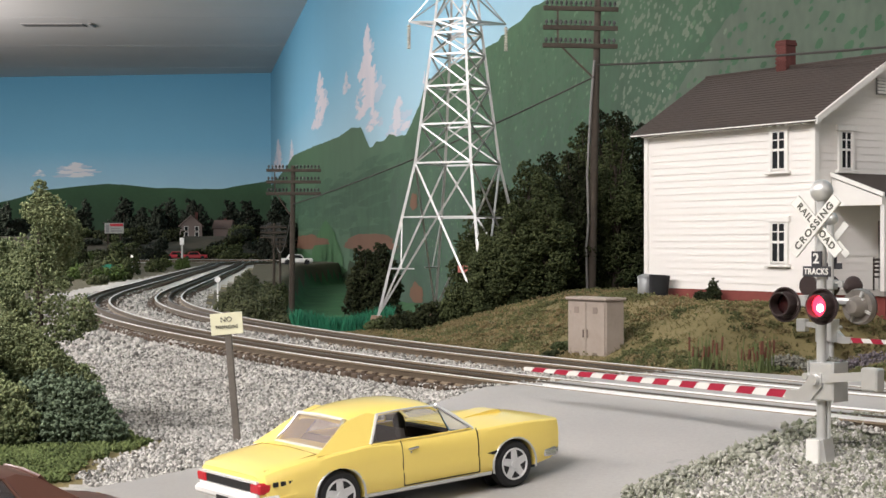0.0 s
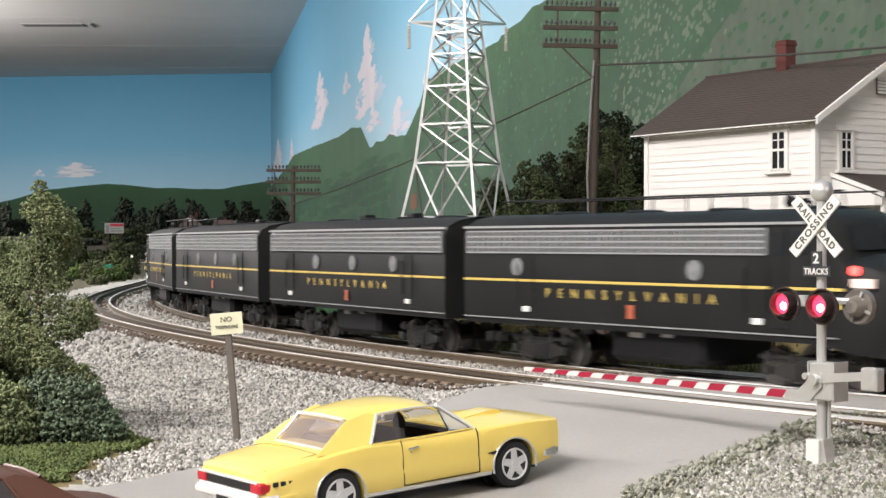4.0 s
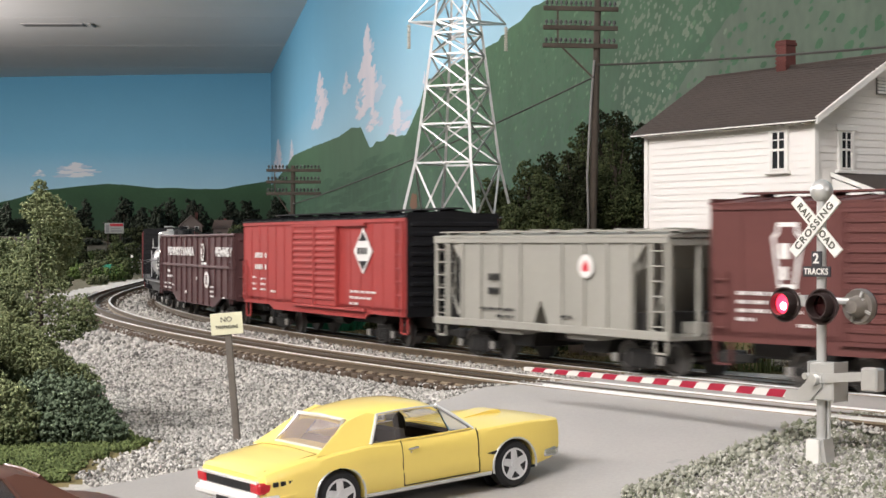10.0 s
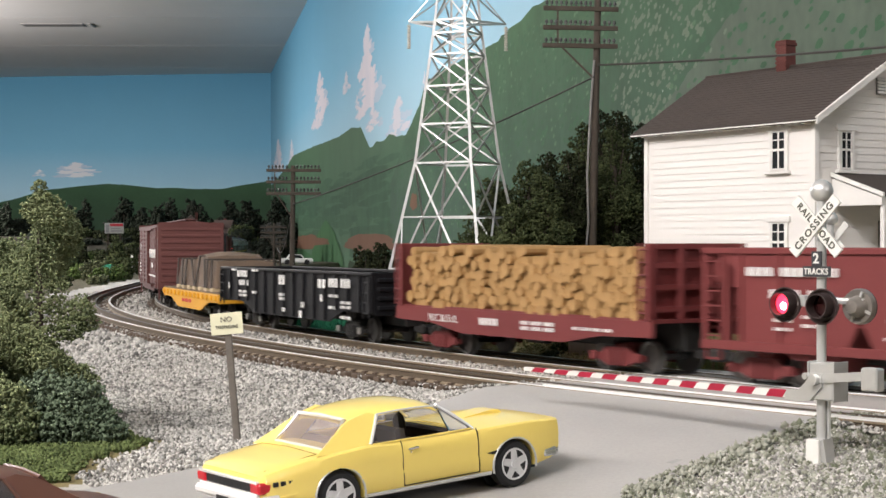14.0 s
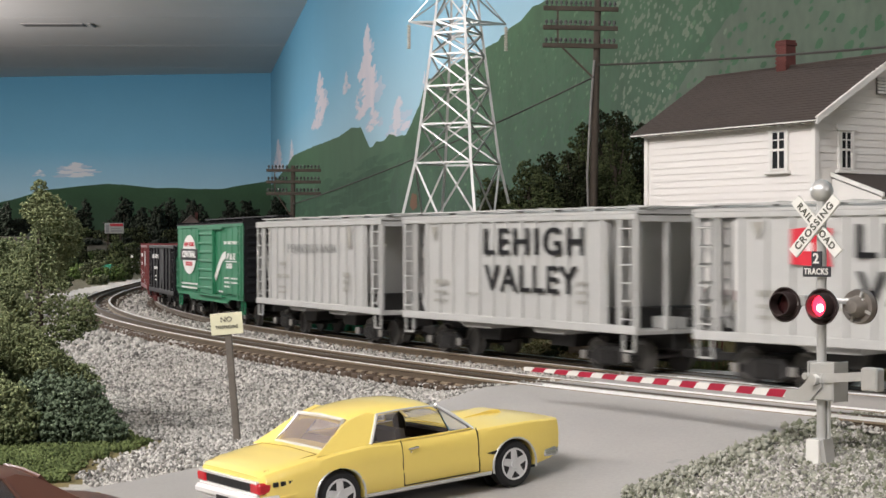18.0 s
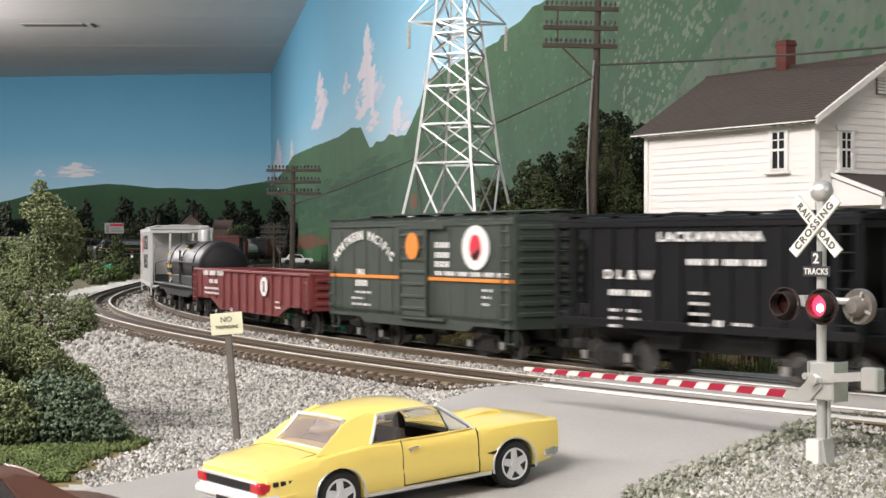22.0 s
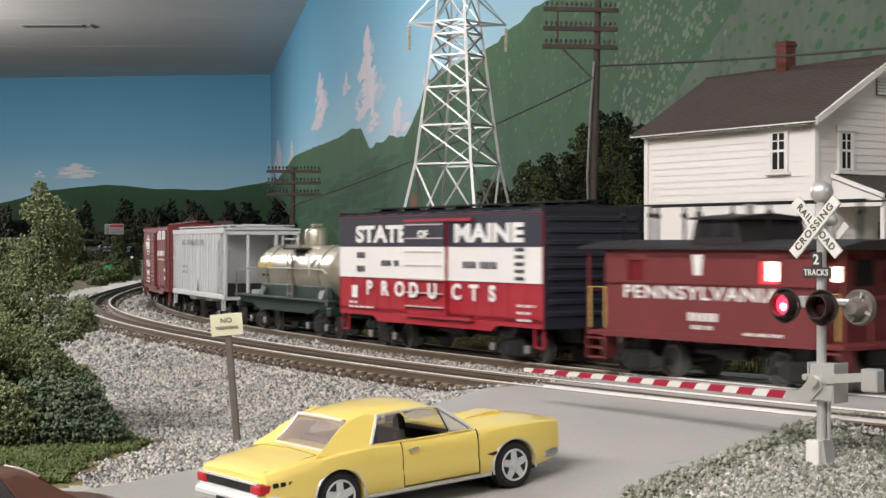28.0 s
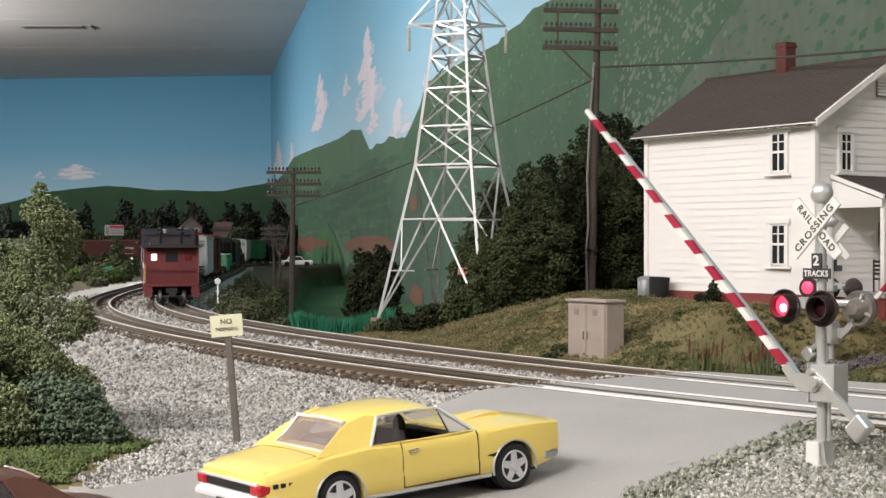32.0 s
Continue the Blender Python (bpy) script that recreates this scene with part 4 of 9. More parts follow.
        for i in range(5):
            x = -h * 0.72 + h * 1.44 * i / 4
            part("hatch", cached(("hatch", m.name), lambda: Geo().box(-8, 8, -9, 9, 0, 2.2, 0.7).box(-1, 1, -10, 10, 1.9, 2.9).mesh("hatch")), m, car, at=place(x, 0, z1 + 2.2))
    else:
        c = Geo()
        for i in range(1, 4):
            x = -h + L * i / 4
            c.box(x - 1, x + 1, -30, 30, z1 - 5, z1 - 3)
        part("cross_brace", c, m, car)
    for sgn in (1, -1):
        part("discharge_bay", Geo().prism([(-16, 9), (16, 9), (10, -9), (-10, -9)], "y", -20, 20), UNDER if covered else m, car, at=place(sgn * h * 0.31, 0, z0 - 4))
    part("centre_sill", Geo().box(-h + 3, h - 3, -6, 6, 12, z0 - 2, 1), UNDER, car)
    couplers(car, L)
    add_trucks(car, 0.34 * L, truck_m, bright=bright)
    return car


RUNB = mat("running_board_grey", (0.085, 0.085, 0.085), 0.5, 0.2, vary=0.3, scale=60)


def tank_car(front, rear, label, m, r=28, zc=54, dome=(13, 20), band=True, frame_m=None, cap_m=None, tank_end=14, rails=True):
    car, L = begin("tank_car", label, front, rear)
    frame_m = frame_m or BLACK
    h = L / 2
    a = h - tank_end
    prof = [(0.2, -a), (r * 0.5, -a + 1.2), (r * 0.82, -a + 4), (r * 0.97, -a + 9), (r, -a + 14), (r, a - 14), (r * 0.97, a - 9), (r * 0.82, a - 4), (r * 0.5, a - 1.2), (0.2, a)]
    t = Geo().lathe(prof, 36, "x", (0, 0, zc))
    part("tank", t, m, car, "")
    for x in (-a * 0.62, -2, 2, a * 0.62):
        part("tank_band", Geo().lathe([(r + 0.1, x - 1), (r + 0.8, x - 1), (r + 0.8, x + 1), (r + 0.1, x + 1)], 36, "x", (0, 0, zc)), m if band else frame_m, car, "riveted band round the tank")
    dr, dh = dome
    part("dome", Geo().lathe([(dr, r - 4), (dr, r + dh - 3), (dr * 0.9, r + dh - 1), (dr * 0.5, r + dh), (0.2, r + dh + 0.3)], 20, "z", (0, 0, zc)).box(-3, 3, -4, 4, zc + r + dh, zc + r + dh + 3, 0.8), cap_m or m, car, "raised dome with a hatch")
    p = Geo()
    for y in (1, -1):
        p.box(-17, 17, min(y * 8, y * 21), max(y * 8, y * 21), zc + r - 3.4, zc + r - 2.2).rod((-17, y * 20, zc + r - 3), (-17, y * 20, zc + r + 8), 0.5, 5).rod((17, y * 20, zc + r - 3), (17, y * 20, zc + r + 8), 0.5, 5)
    part("dome_platform", p, UNDER if m is not SILVER else m, car)
    f = Geo().box(-h, h, -8, 8, 15, 23, 1).box(-h, -h + 8, -30, 30, 17, 23, 1).box(h - 8, h, -30, 30, 17, 23, 1)
    for y in (1, -1):
        ya, yb = min(y * 25, y * 27), max(y * 25, y * 27)
        part("side_channel", Geo().prism([(-h, 26.4), (h, 26.4), (h, 21), (h * 0.7, 21), (h * 0.55, 17), (-h * 0.55, 17), (-h * 0.7, 21), (-h, 21)], "y", ya, yb), frame_m, car, "dark side channel of the frame")
        part("running_board", Geo().box(-h, h, min(y * 23, y * 31.5), max(y * 23, y * 31.5), 26.4, 27.8, 0.3), RUNB if frame_m is BLACK else frame_m, car, "grey running board beside the tank")
        for x in (-h * 0.62, h * 0.62):
            f.prism([(8 * y, 22), (25 * y, 22), (20 * y, 34), (13 * y, 27)][::y], "x", x - 5, x + 5)
    part("frame", f, frame_m, car)
    part("saddle", Geo().box(-a * 0.84, a * 0.84, -r * 0.93, r * 0.93, 23, zc - r * 0.42, 1.5), frame_m, car, "dark cradle under the tank")
    if rails:
        part("hand_rail", Geo().tube([(-h + 4, 31, 24), (-h + 4, 31, zc), (-a * 0.8, r + 2.5, zc + 3), (a * 0.8, r + 2.5, zc + 3), (h - 4, 31, zc), (h - 4, 31, 24)], 0.55, 6), frame_m if m is SILVER else m, car)
        part("ladder", cached(("tl", m.name, zc), lambda: ladder_geo(6, 9, 20, zc + 14).mesh("ladder")), m, car, at=place(0, r + 1.2, 0))
    couplers(car, L)
    add_trucks(car, 0.31 * L, bright=True)
    return car


def flat_car(front, rear, label, m, deck_m, deck=28):
    car, L = begin("flat_car", label, front, rear)
    h = L / 2
    for s in (1, -1):
        g = Geo().prism([(-h, deck), (h, deck), (h, deck - 7), (h * 0.68, deck - 8), (h * 0.4, deck - 16), (-h * 0.4, deck - 16), (-h * 0.68, deck - 8), (-h, deck - 7)], "y", 30 if s > 0 else -31.5, 31.5 if s > 0 else -30)
        part("side_sill", g, m, car, "fish-bellied side sill")
        k = Geo()
        for i in range(14):
            x = -h + 7 + (L - 14) * i / 13
            k.box(x - 2, x + 2, 31.5 if s > 0 else -33.4, 33.4 if s > 0 else -31.5, deck - 5.5, deck - 1.2, 0.4)
        part("stake_pocket", k, m, car)
    d = Geo()
    n = int(L / 5)
    for i in range(n):
        d.box(-h + L * i / n + 0.2, -h + L * (i + 1) / n - 0.2, -31, 31, deck, deck + 1.2)
    part("deck", d, deck_m, car, "plank deck")
    for sgn in (1, -1):
        part("end_sill", Geo().box(-2, 0, -31, 31, deck - 8, deck, 0.5), m, car, at=place(sgn * h, 0, 0, 0 if sgn > 0 else 180))
    underframe(car, L, 56, deck - 2, False)
    couplers(car, L)
    add_trucks(car, 0.31 * L, bright=True)
    return car


def diesel(front, rear, label, cab, body_m, flip=False):
    """A streamlined diesel unit; cab units have the rounded nose at one end."""
    car, L = begin("diesel_locomotive", label, front, rear, "diesel units of the train", "locomotive")
    h = L / 2
    nose = 48 if cab else 0
    sec = [(-31.5, 22), (-32.5, 28), (-32.5, 72), (-30.5, 76.5), (-23, 80.5), (-9, 83), (9, 83), (23, 80.5), (30.5, 76.5), (32.5, 72), (32.5, 28), (31.5, 22)]
    f = -1 if flip else 1
    b = Geo().prism(sec, "x", -h if not flip else -h + nose, h - nose if not flip else h)
    part("car_body", b, body_m, car)
    top = Geo().prism([(y * 1.004, z + 0.3) for y, z in sec if z > 75] + [(y * 0.99, z - 1) for y, z in sec[::-1] if z > 75], "x", -h + (nose if flip else 0), h - (0 if flip else nose))
    part("roof_skin", top, BLACK, car)
    if cab:
        g = Geo()
        rings = []
        for k, (dx, wy, zt, zb) in enumerate([(0, 1, 83, 22), (7, 1, 82, 22), (13, 0.98, 78, 21), (18, 0.97, 70, 20), (22, 0.95, 62.5, 19), (32, 0.9, 61, 18), (40, 0.78, 58, 17), (45, 0.62, 53, 17), (48, 0.42, 46, 18)]):
            ring = []
            for y, z in sec:
                zz = zb + (z - 22) * (zt - zb) / 61
                yy = y * wy * (0.9 if (z > 75 and 6 < dx < 20) else 1)
                ring.append((f * (h - nose + dx), yy, zz))
            rings.append(ring)
        vs = [p for r in rings for p in r]
        n = len(sec)
        fs = []
        for k in range(len(rings) - 1):
            for i in range(n):
                j = (i + 1) % n
                q = (k * n + i, k * n + j, (k + 1) * n + j, (k + 1) * n + i)
                fs.append(q if f > 0 else q[::-1])
        fs.append(tuple(range((len(rings) - 1) * n, len(rings) * n)))
        part("nose", g.add(vs, fs), body_m, car, "rounded streamlined nose")
        part("headlight", Geo().lathe([(5.5, 0), (5.5, 3), (4, 4), (0.2, 4)], 18, "x", (f * (h - 8), 0, 48)) if f > 0 else Geo().lathe([(0.2, -4), (4, -4), (5.5, -3), (5.5, 0)], 18, "x", (f * (h - 8), 0, 48)), mat("headlight_glass", (0.7, 0.7, 0.65), 0.1), car)
        for y in (1, -1):
            part("windscreen", Geo().add([(f * (h - nose + 16.4), y * 2, 76.2), (f * (h - nose + 22.4), y * 2, 64.6), (f * (h - nose + 21.4), y * 24, 64), (f * (h - nose + 15.4), y * 22, 75)], [(0, 1, 2, 3)]), GLASSDARK, car, "dark windscreen")
            part("marker_light", Geo().ball((f * (h - 22), y * 30.4, 55), 2.2, 10), REDGLOW if flip else mat("marker_lens", (0.5, 0.5, 0.45), 0.2), car, "red marker light" if flip else "")
            part("number_board", Geo().box(min(f * (h - 24), f * (h - 12)), max(f * (h - 24), f * (h - 12)), y * 29.6 - 1.2, y * 29.6 + 1.2, 47.5, 51.5, 0.4), mat("lit_number_board", (0.9, 0.7, 0.6), 0.5, emit=0.5) if flip else WHITE, car)
            part("cab_window", Geo().box(f * (h - nose - 4) - 5, f * (h - nose - 4) + 5, y * 32.6 - 0.3, y * 32.6 + 0.3, 62, 72.5), GLASSDARK, car, "cab side window")
            part("cab_door", Geo().box(f * (h - nose - 16) - 5, f * (h - nose - 16) + 5, y * 32.7 - 0.4, y * 32.7 + 0.4, 28, 74, 0.3), body_m, car)
            part("cab_door_window", Geo().box(f * (h - nose - 16) - 3.4, f * (h - nose - 16) + 3.4, y * 33.2 - 0.2, y * 33.2 + 0.2, 61.5, 72), GLASSDARK, car)
        part("nose_plate", bars([(-f * (h - 16) - 8, 40, 14, 4)] if f > 0 else [(h - 30, 40, 14, 4)]), GOLD, car, "small gold plate", at=face_at(0, 31.6, 0))
        for zz in (() if flip else (40, 32)):
            part("step_light", Geo().box(f * (h - 42) - 2.2, f * (h - 42) + 2.2, 32.4, 33.2, zz - 2.6, zz + 2.6, 0.3), WHITE, car, "white square beside the cab door")
        part("pilot", Geo().prism([(-24, 4), (24, 4), (26, 20), (-26, 20)], "x", min(f * (h - 8), f * (h - 2)), max(f * (h - 8), f * (h - 2))), UNDER, car, "pilot with steps")
    x0, x1 = (-h + 4, h - 4) if not cab else ((-h + 4, h - nose - 24) if not flip else (-h + nose + 24, h - 4))
    for y in (32.9, -32.9):
        gr = Geo()
        n = int((x1 - x0) / 5)
        for i in range(n + 1):
            x = x0 + (x1 - x0) * i / n
            gr.box(x - 0.5, x + 0.5, y - 0.5, y + 0.5, 61.5, 74)
        for i in range(5):
            z = 61.9 + 11.8 * i / 4
            gr.box(x0, x1, y - 0.6, y + 0.6, z - 0.4, z + 0.4)
        part("grille_screen", Geo().box(x0, x1, y - 0.35, y + 0.2, 61.7, 73.9), GRILLBACK, car, "fine grey grille screen")
        part("air_grille", gr, GRILLE, car, "grey metal air grille")
        part("roof_trim", Geo().box(-h + (nose if flip else 0), h - (0 if flip or not cab else nose), y - 0.6, y + 0.3, 75.6, 76.8), GRILLE, car, "bright trim line")
        ports = (0.193, -0.033, -0.26) if not cab else (-0.3, 0.3)
        for p in ports:
            xc = (x0 + x1) / 2 + p * (x1 - x0)
            part("porthole", cached(("port", y), lambda: Geo().lathe([(5, -0.4), (5, 0.4), (3.9, 0.5), (0.2, 0.5)], 20, "y", (0, 0, 0)).mesh("porthole") if y > 0 else Geo().lathe([(0.2, -0.5), (3.9, -0.5), (5, -0.4), (5, 0.4)], 20, "y", (0, 0, 0)).mesh("porthole")), PORT, car, "round porthole window", at=place(xc, y, 54))
        part("gold_stripe", Geo().box(-h, h - 0, y - 0.1, y + 0.12, 46.0, 47.3) if not cab else Geo().box(-h + (26 if flip else 0), h - (0 if flip else 26), y - 0.1, y + 0.12, 46.0, 47.3), GOLD, car, "gold stripe")
        part("sill_stripe", Geo().box(-h, h, y - 0.15, y + 0.12, 25.0, 25.6) if not cab else Geo().box(-h + (30 if flip else 0), h - (0 if flip else 30), y - 0.15, y + 0.12, 25.0, 25.6), GRILLE, car)
    letter(car, "PENNSYLVANIA", 3 if not cab else -f * 14, 40, 5, GOLD, 33.05, 1.1, 2.8)
    shape(car, "emblem", [(-2.6, 3.4), (2.6, 3.4), (2.2, 0), (2.8, -3.4), (-2.8, -3.4), (-2.2, 0)], 0 if not cab else -f * 10, 32.2, mat("emblem_red", (0.45, 0.12, 0.06), 0.5), 33.2, "small red emblem")
    for xx in ((-92, 100) if not cab else (-h * 0.5, h * 0.62)):
        part("side_light", Geo().box(xx - 3.4, xx + 3.4, 32.6, 33.4, 29.4, 32.4, 0.3), WHITE, car)
        part("side_door", Geo().box(xx - 6, xx + 6, 32.4, 32.95, 33, 60, 0.2).rod((xx - 7.4, 33.6, 35), (xx - 7.4, 33.6, 56), 0.35, 5).rod((xx + 7.4, 33.6, 35), (xx + 7.4, 33.6, 56), 0.35, 5), body_m, car, "narrow side door with hand rails")
    for i in range(4):
        part("roof_fan", cached("fan", lambda: Geo().lathe([(11, 81), (11, 84), (9, 84.6), (0.2, 84.6)], 18).mesh("roof_fan")), BLACK, car, at=place(-h * 0.6 + h * 0.4 * i - f * 4, 0, 0))
    if not cab:
        for x in (-37, 37):
            part("exhaust_stack", cached("stack", lambda: Geo().box(-5, 5, -4, 4, 82.6, 87, 0.6).mesh("exhaust_stack")), BLACK, car, at=place(x, 0, 0))
    else:
        a = Geo()
        for y in (12, -12):
            a.tube([(-h + 10 + (34 if flip else 0), y, 91), (h - 46 + (34 if flip else 0), y, 91)], 0.5, 5)
            for i in range(7):
                x = -h + 10 + (34 if flip else 0) + (L - 56) * i / 6
                a.rod((x, y, 82), (x, y, 91), 0.5, 5)
        part("roof_antenna", a, BLACK, car, "roof antenna on stand-offs")
        part("horn", Geo().lathe([(1, 0), (1.4, 8), (3.4, 12)], 12, "x", (f * (h - nose - 22), 6, 87)).box(min(f * (h - nose - 22), f * (h - nose - 20)), max(f * (h - nose - 22), f * (h - nose - 20)), 5, 7, 81, 87), BLACK, car)
    part("fuel_tank", Geo().box(-34, 34, -26, 26, 6.5, 24, 3), BLACK, car, "black fuel tank")
    part("tank_plate", Geo().box(-14, -6, 26, 26.6, 20, 23.5).box(8, 18, 26, 26.6, 19, 23), mat("plate_white", (0.6, 0.58, 0.55), 0.6), car)
    couplers(car, L)
    add_trucks(car, 0.31 * L, None, True)
    return car


GLASSDARK = mat("dark_window_glass", (0.02, 0.022, 0.024), 0.08, vary=0.05, bump=0)
REDGLOW = mat("red_lamp_glow", (1.0, 0.06, 0.05), 0.3, bump=0, vary=0, emit=6)
GRILLE = mat("grille_metal", (0.42, 0.43, 0.43), 0.5, 0.3, vary=0.15)
GRILLBACK = mat("grille_screen", (0.1, 0.104, 0.104), 0.6, 0.2, vary=0.4, scale=120)
PORT = mat("porthole_glass", (0.4, 0.41, 0.42), 0.25, 0.4, vary=0.4, scale=200)
LOCO = mat("dark_green_black", (0.017, 0.0175, 0.0175), 0.5, vary=0.3, scale=40, dark=(0.008, 0.008, 0.008), spec=0.18)
OXIDE = mat("freight_red", (0.175, 0.036, 0.035), 0.6, vary=0.18, scale=40)
BRICKRED = mat("bright_oxide", (0.36, 0.045, 0.04), 0.6, vary=0.14, scale=40)
BROWN = mat("freight_brown", (0.12, 0.04, 0.035), 0.62, vary=0.18, scale=40)
MAROON = mat("gondola_maroon", (0.085, 0.035, 0.035), 0.62, vary=0.2, scale=40)
GREY = mat("hopper_grey", (0.34, 0.33, 0.29), 0.6, vary=0.14, scale=40)
LTGREY = mat("hopper_light_grey", (0.48, 0.48, 0.46), 0.6, vary=0.12, scale=40)
PALE = mat("hopper_white", (0.56, 0.57, 0.57), 0.6, vary=0.1, scale=40)
CARGREEN = mat("boxcar_green", (0.025, 0.2, 0.095), 0.55, vary=0.14, scale=40)
GONGREEN = mat("gondola_green", (0.11, 0.35, 0.17), 0.55, vary=0.14, scale=40)
DKGREEN = mat("dark_green_grey", (0.05, 0.062, 0.05), 0.55, vary=0.16, scale=40)
YELLOW = mat("flat_yellow", (0.75, 0.38, 0.03), 0.5, vary=0.12, scale=40)
DECK = mat("deck_wood", (0.22, 0.16, 0.1), 0.85, vary=0.35, scale=90, island=0.3)
NAVY = mat("navy_paint", (0.03, 0.031, 0.046), 0.5, vary=0.15, scale=40)
CARWHITE = mat("car_white", (0.78, 0.76, 0.73), 0.55, vary=0.08, scale=40)
CARRED = mat("car_red", (0.37, 0.02, 0.034), 0.5, vary=0.12, scale=40)
TANTANK = mat("tank_tan_silver", (0.4, 0.38, 0.3), 0.3, 0.6, vary=0.2, scale=40)
TARP = mat("tarp_brown", (0.17, 0.12, 0.085), 0.85, vary=0.3, scale=50, bump=0.5)
LOGEND = mat("log_wood", (0.5, 0.3, 0.12), 0.8, vary=0.25, scale=200, island=0.45, dark=(0.2, 0.11, 0.04))
GRAVEL = mat("gravel_load", (0.55, 0.55, 0.52), 0.9, vary=0.35, scale=120, bump=0.8)
ORANGE = mat("orange_paint", (0.75, 0.25, 0.04), 0.55, vary=0.1, bump=0)
HERALDRED = mat("herald_red", (0.6, 0.03, 0.05), 0.5, vary=0.05, bump=0)

diesel(594, 319, "black streamlined diesel cab unit with gold stripe and lettering", True, LOCO)
diesel(287, 5, "black streamlined diesel booster unit with gold stripe", False, LOCO)
diesel(-27, -309, "black streamlined diesel booster unit with gold stripe", False, LOCO)
diesel(-337, -645, "black streamlined diesel cab unit with glowing red markers, facing backwards", True, LOCO, True)

# brown double-door boxcar with large white initials
c = boxcar(-671, -969, "brown double-door boxcar with large white lettering", OXIDE, BLACK, BLACK, ((-23, 21), (22, 65)), walk_m=SILVER)
letter(c, "C&EI", 107, 55, 24, stretch=0.8, bold=0.9)
letter(c, "CHICAGO", -81, 71.6, 6, stretch=1.25, bold=0.3)
letter(c, "&", -80, 61, 5)
letter(c, "EASTERN ILLINOIS", -78, 50.6, 6.4, stretch=1.12, bold=0.25)
stencil(c, [(138, 41, 12), (138, 36, 8), (138, 33, 8), (138, 30, 8), (122, 36, 14), (122, 33, 12), (-112, 42, 16), (-116, 38, 12), (-116, 34, 12), (-112, 30, 16)])

c = tank_car(-1006, -1258, "silver tank car with a tall dome on a black frame", SILVER, 20.5, 44, (14, 17))
g = bars([(-88, 50, 52, 5), (8, 50, 58, 5)], 5)
part("stencilling", g, BLACK, c, "dark lettering blocks along the tank", at=face_at(0, 19.9, 0))
stencil(c, [(84, 45.0, 34, 2.2), (84, 41.0, 30, 2.2), (40, 43.0, 20), (-60, 43.0, 18, 3), (-60, 38.0, 18, 3)], BLACK, 20.9)
c = tank_car(-1285, -1466, "black tank car with white lettering and a dome", BLACK, 21.5, 45.5, (9.5, 15))
stencil(c, [(60, 57.0, 34, 3.5), (66, 53.0, 34, 2.2), (66, 48.0, 36, 2.2), (66, 44.0, 34, 2.2), (66, 40.0, 36, 2.2), (-38, 57.0, 18, 2.6), (-36, 52.0, 16, 2.6), (-36, 47.0, 14, 2.6), (-36, 42.0, 14, 2.6), (-36, 37.0, 12, 2)], WHITE, 21.9)

c = gondola(-1496, -1808, "dark maroon high-sided coke gondola with white lettering", MAROON, 20, 75, 13, True, 47)
letter(c, "PENNSYLVANIA", 56, 59.4, 7.6, stretch=1.45, spacing=1.12, y=33.4, bold=0.35)
letter(c, "PENNSY", -120, 59.4, 7.6, stretch=1.45, spacing=1.12, y=33.4, bold=0.35)
shape(c, "emblem", [(-4.6, 7.4), (4.6, 7.4), (5, 5), (7.2, 3.6), (4, -7.4), (-4, -7.4), (-7.2, 3.6), (-5, 5)], -39, 59.2, WHITE, 33.4, "white keystone emblem")
shape(c, "emblem_field", [(-3.4, 6), (3.4, 6), (3.6, 4.2), (5.2, 3), (2.8, -6), (-2.8, -6), (-5.2, 3), (-3.6, 4.2)], -39, 59.2, MAROON, 33.6)
stencil(c, [(-36, 60, 6, 5), (-37, 55, 4, 3)], WHITE, 33.8)
shape(c, "herald", ring_pts(7, sx=1.3), -56, 35.6, WHITE, 33.4, "round white herald")
shape(c, "herald_mark", [(-3, 4), (3, 4), (2, 0), (3, -4), (-3, -4), (-2, 0)], -56, 35.6, MAROON, 33.6)
stencil(c, [(116, 41, 12, 2.2), (118, 36, 26, 2.2), (132, 29, 14), (112, 29, 14), (94, 28, 10), (132, 25, 12), (112, 25, 14), (34, 23, 8, 3), (-14, 36, 6, 3), (-70, 30, 16), (-70, 26, 16), (-70, 22, 16), (-36, 49.5, 20, 2), (-118, 22, 8)], y=33.5)

c = boxcar(-1838, -2136, "bright red-oxide double-door boxcar with a black roof and white diamond", BRICKRED, BLACK, BLACK, ((-42, -2), (-1, 40)), outside=True)
shape(c, "herald", [(0, 15.4), (15, 0), (0, -15.4), (-15, 0)], -84, 62, WHITE, label="white diamond herald")
shape(c, "herald_top", [(0, 12.4), (6.6, 6.6), (-6.6, 6.6)], -84, 62, BLACK, 33.6)
shape(c, "herald_foot", [(0, -12.4), (6.6, -6.6), (-6.6, -6.6)], -84, 62, BLACK, 33.6)
stencil(c, [(-75.8, 62, 16.4, 4.4)], BLACK, 33.6)
stencil(c, [(122, 58, 26, 4), (122, 49, 26, 4), (128, 41, 9), (110, 40, 11), (128, 36, 9), (110, 36, 11), (128, 32, 9), (110, 32, 11), (88, 31, 10), (-62, 35, 42, 1.6), (-62, 31, 36, 1.6), (-62, 27, 14, 1.6)])

c = hopper(-2174, -2388, "grey covered hopper with triangular openings and a round red herald", GREY, True, 8, 22, 70)
shape(c, "herald", ring_pts(6.2), -42, 55, WHITE, 33.3, "round white herald")
shape(c, "herald_centre", [(0, 3.4), (2.6, 0), (2.6, -2.6), (-2.6, -2.6), (-2.6, 0)], -42, 55, HERALDRED, 33.6)
stencil(c, [(48, 48.0, 12, 4), (48, 40.0, 12, 4), (56, 30.0, 16), (40, 30.0, 18), (40, 26.0, 18), (-20, 28.0, 10)], BLACK, 33.3)

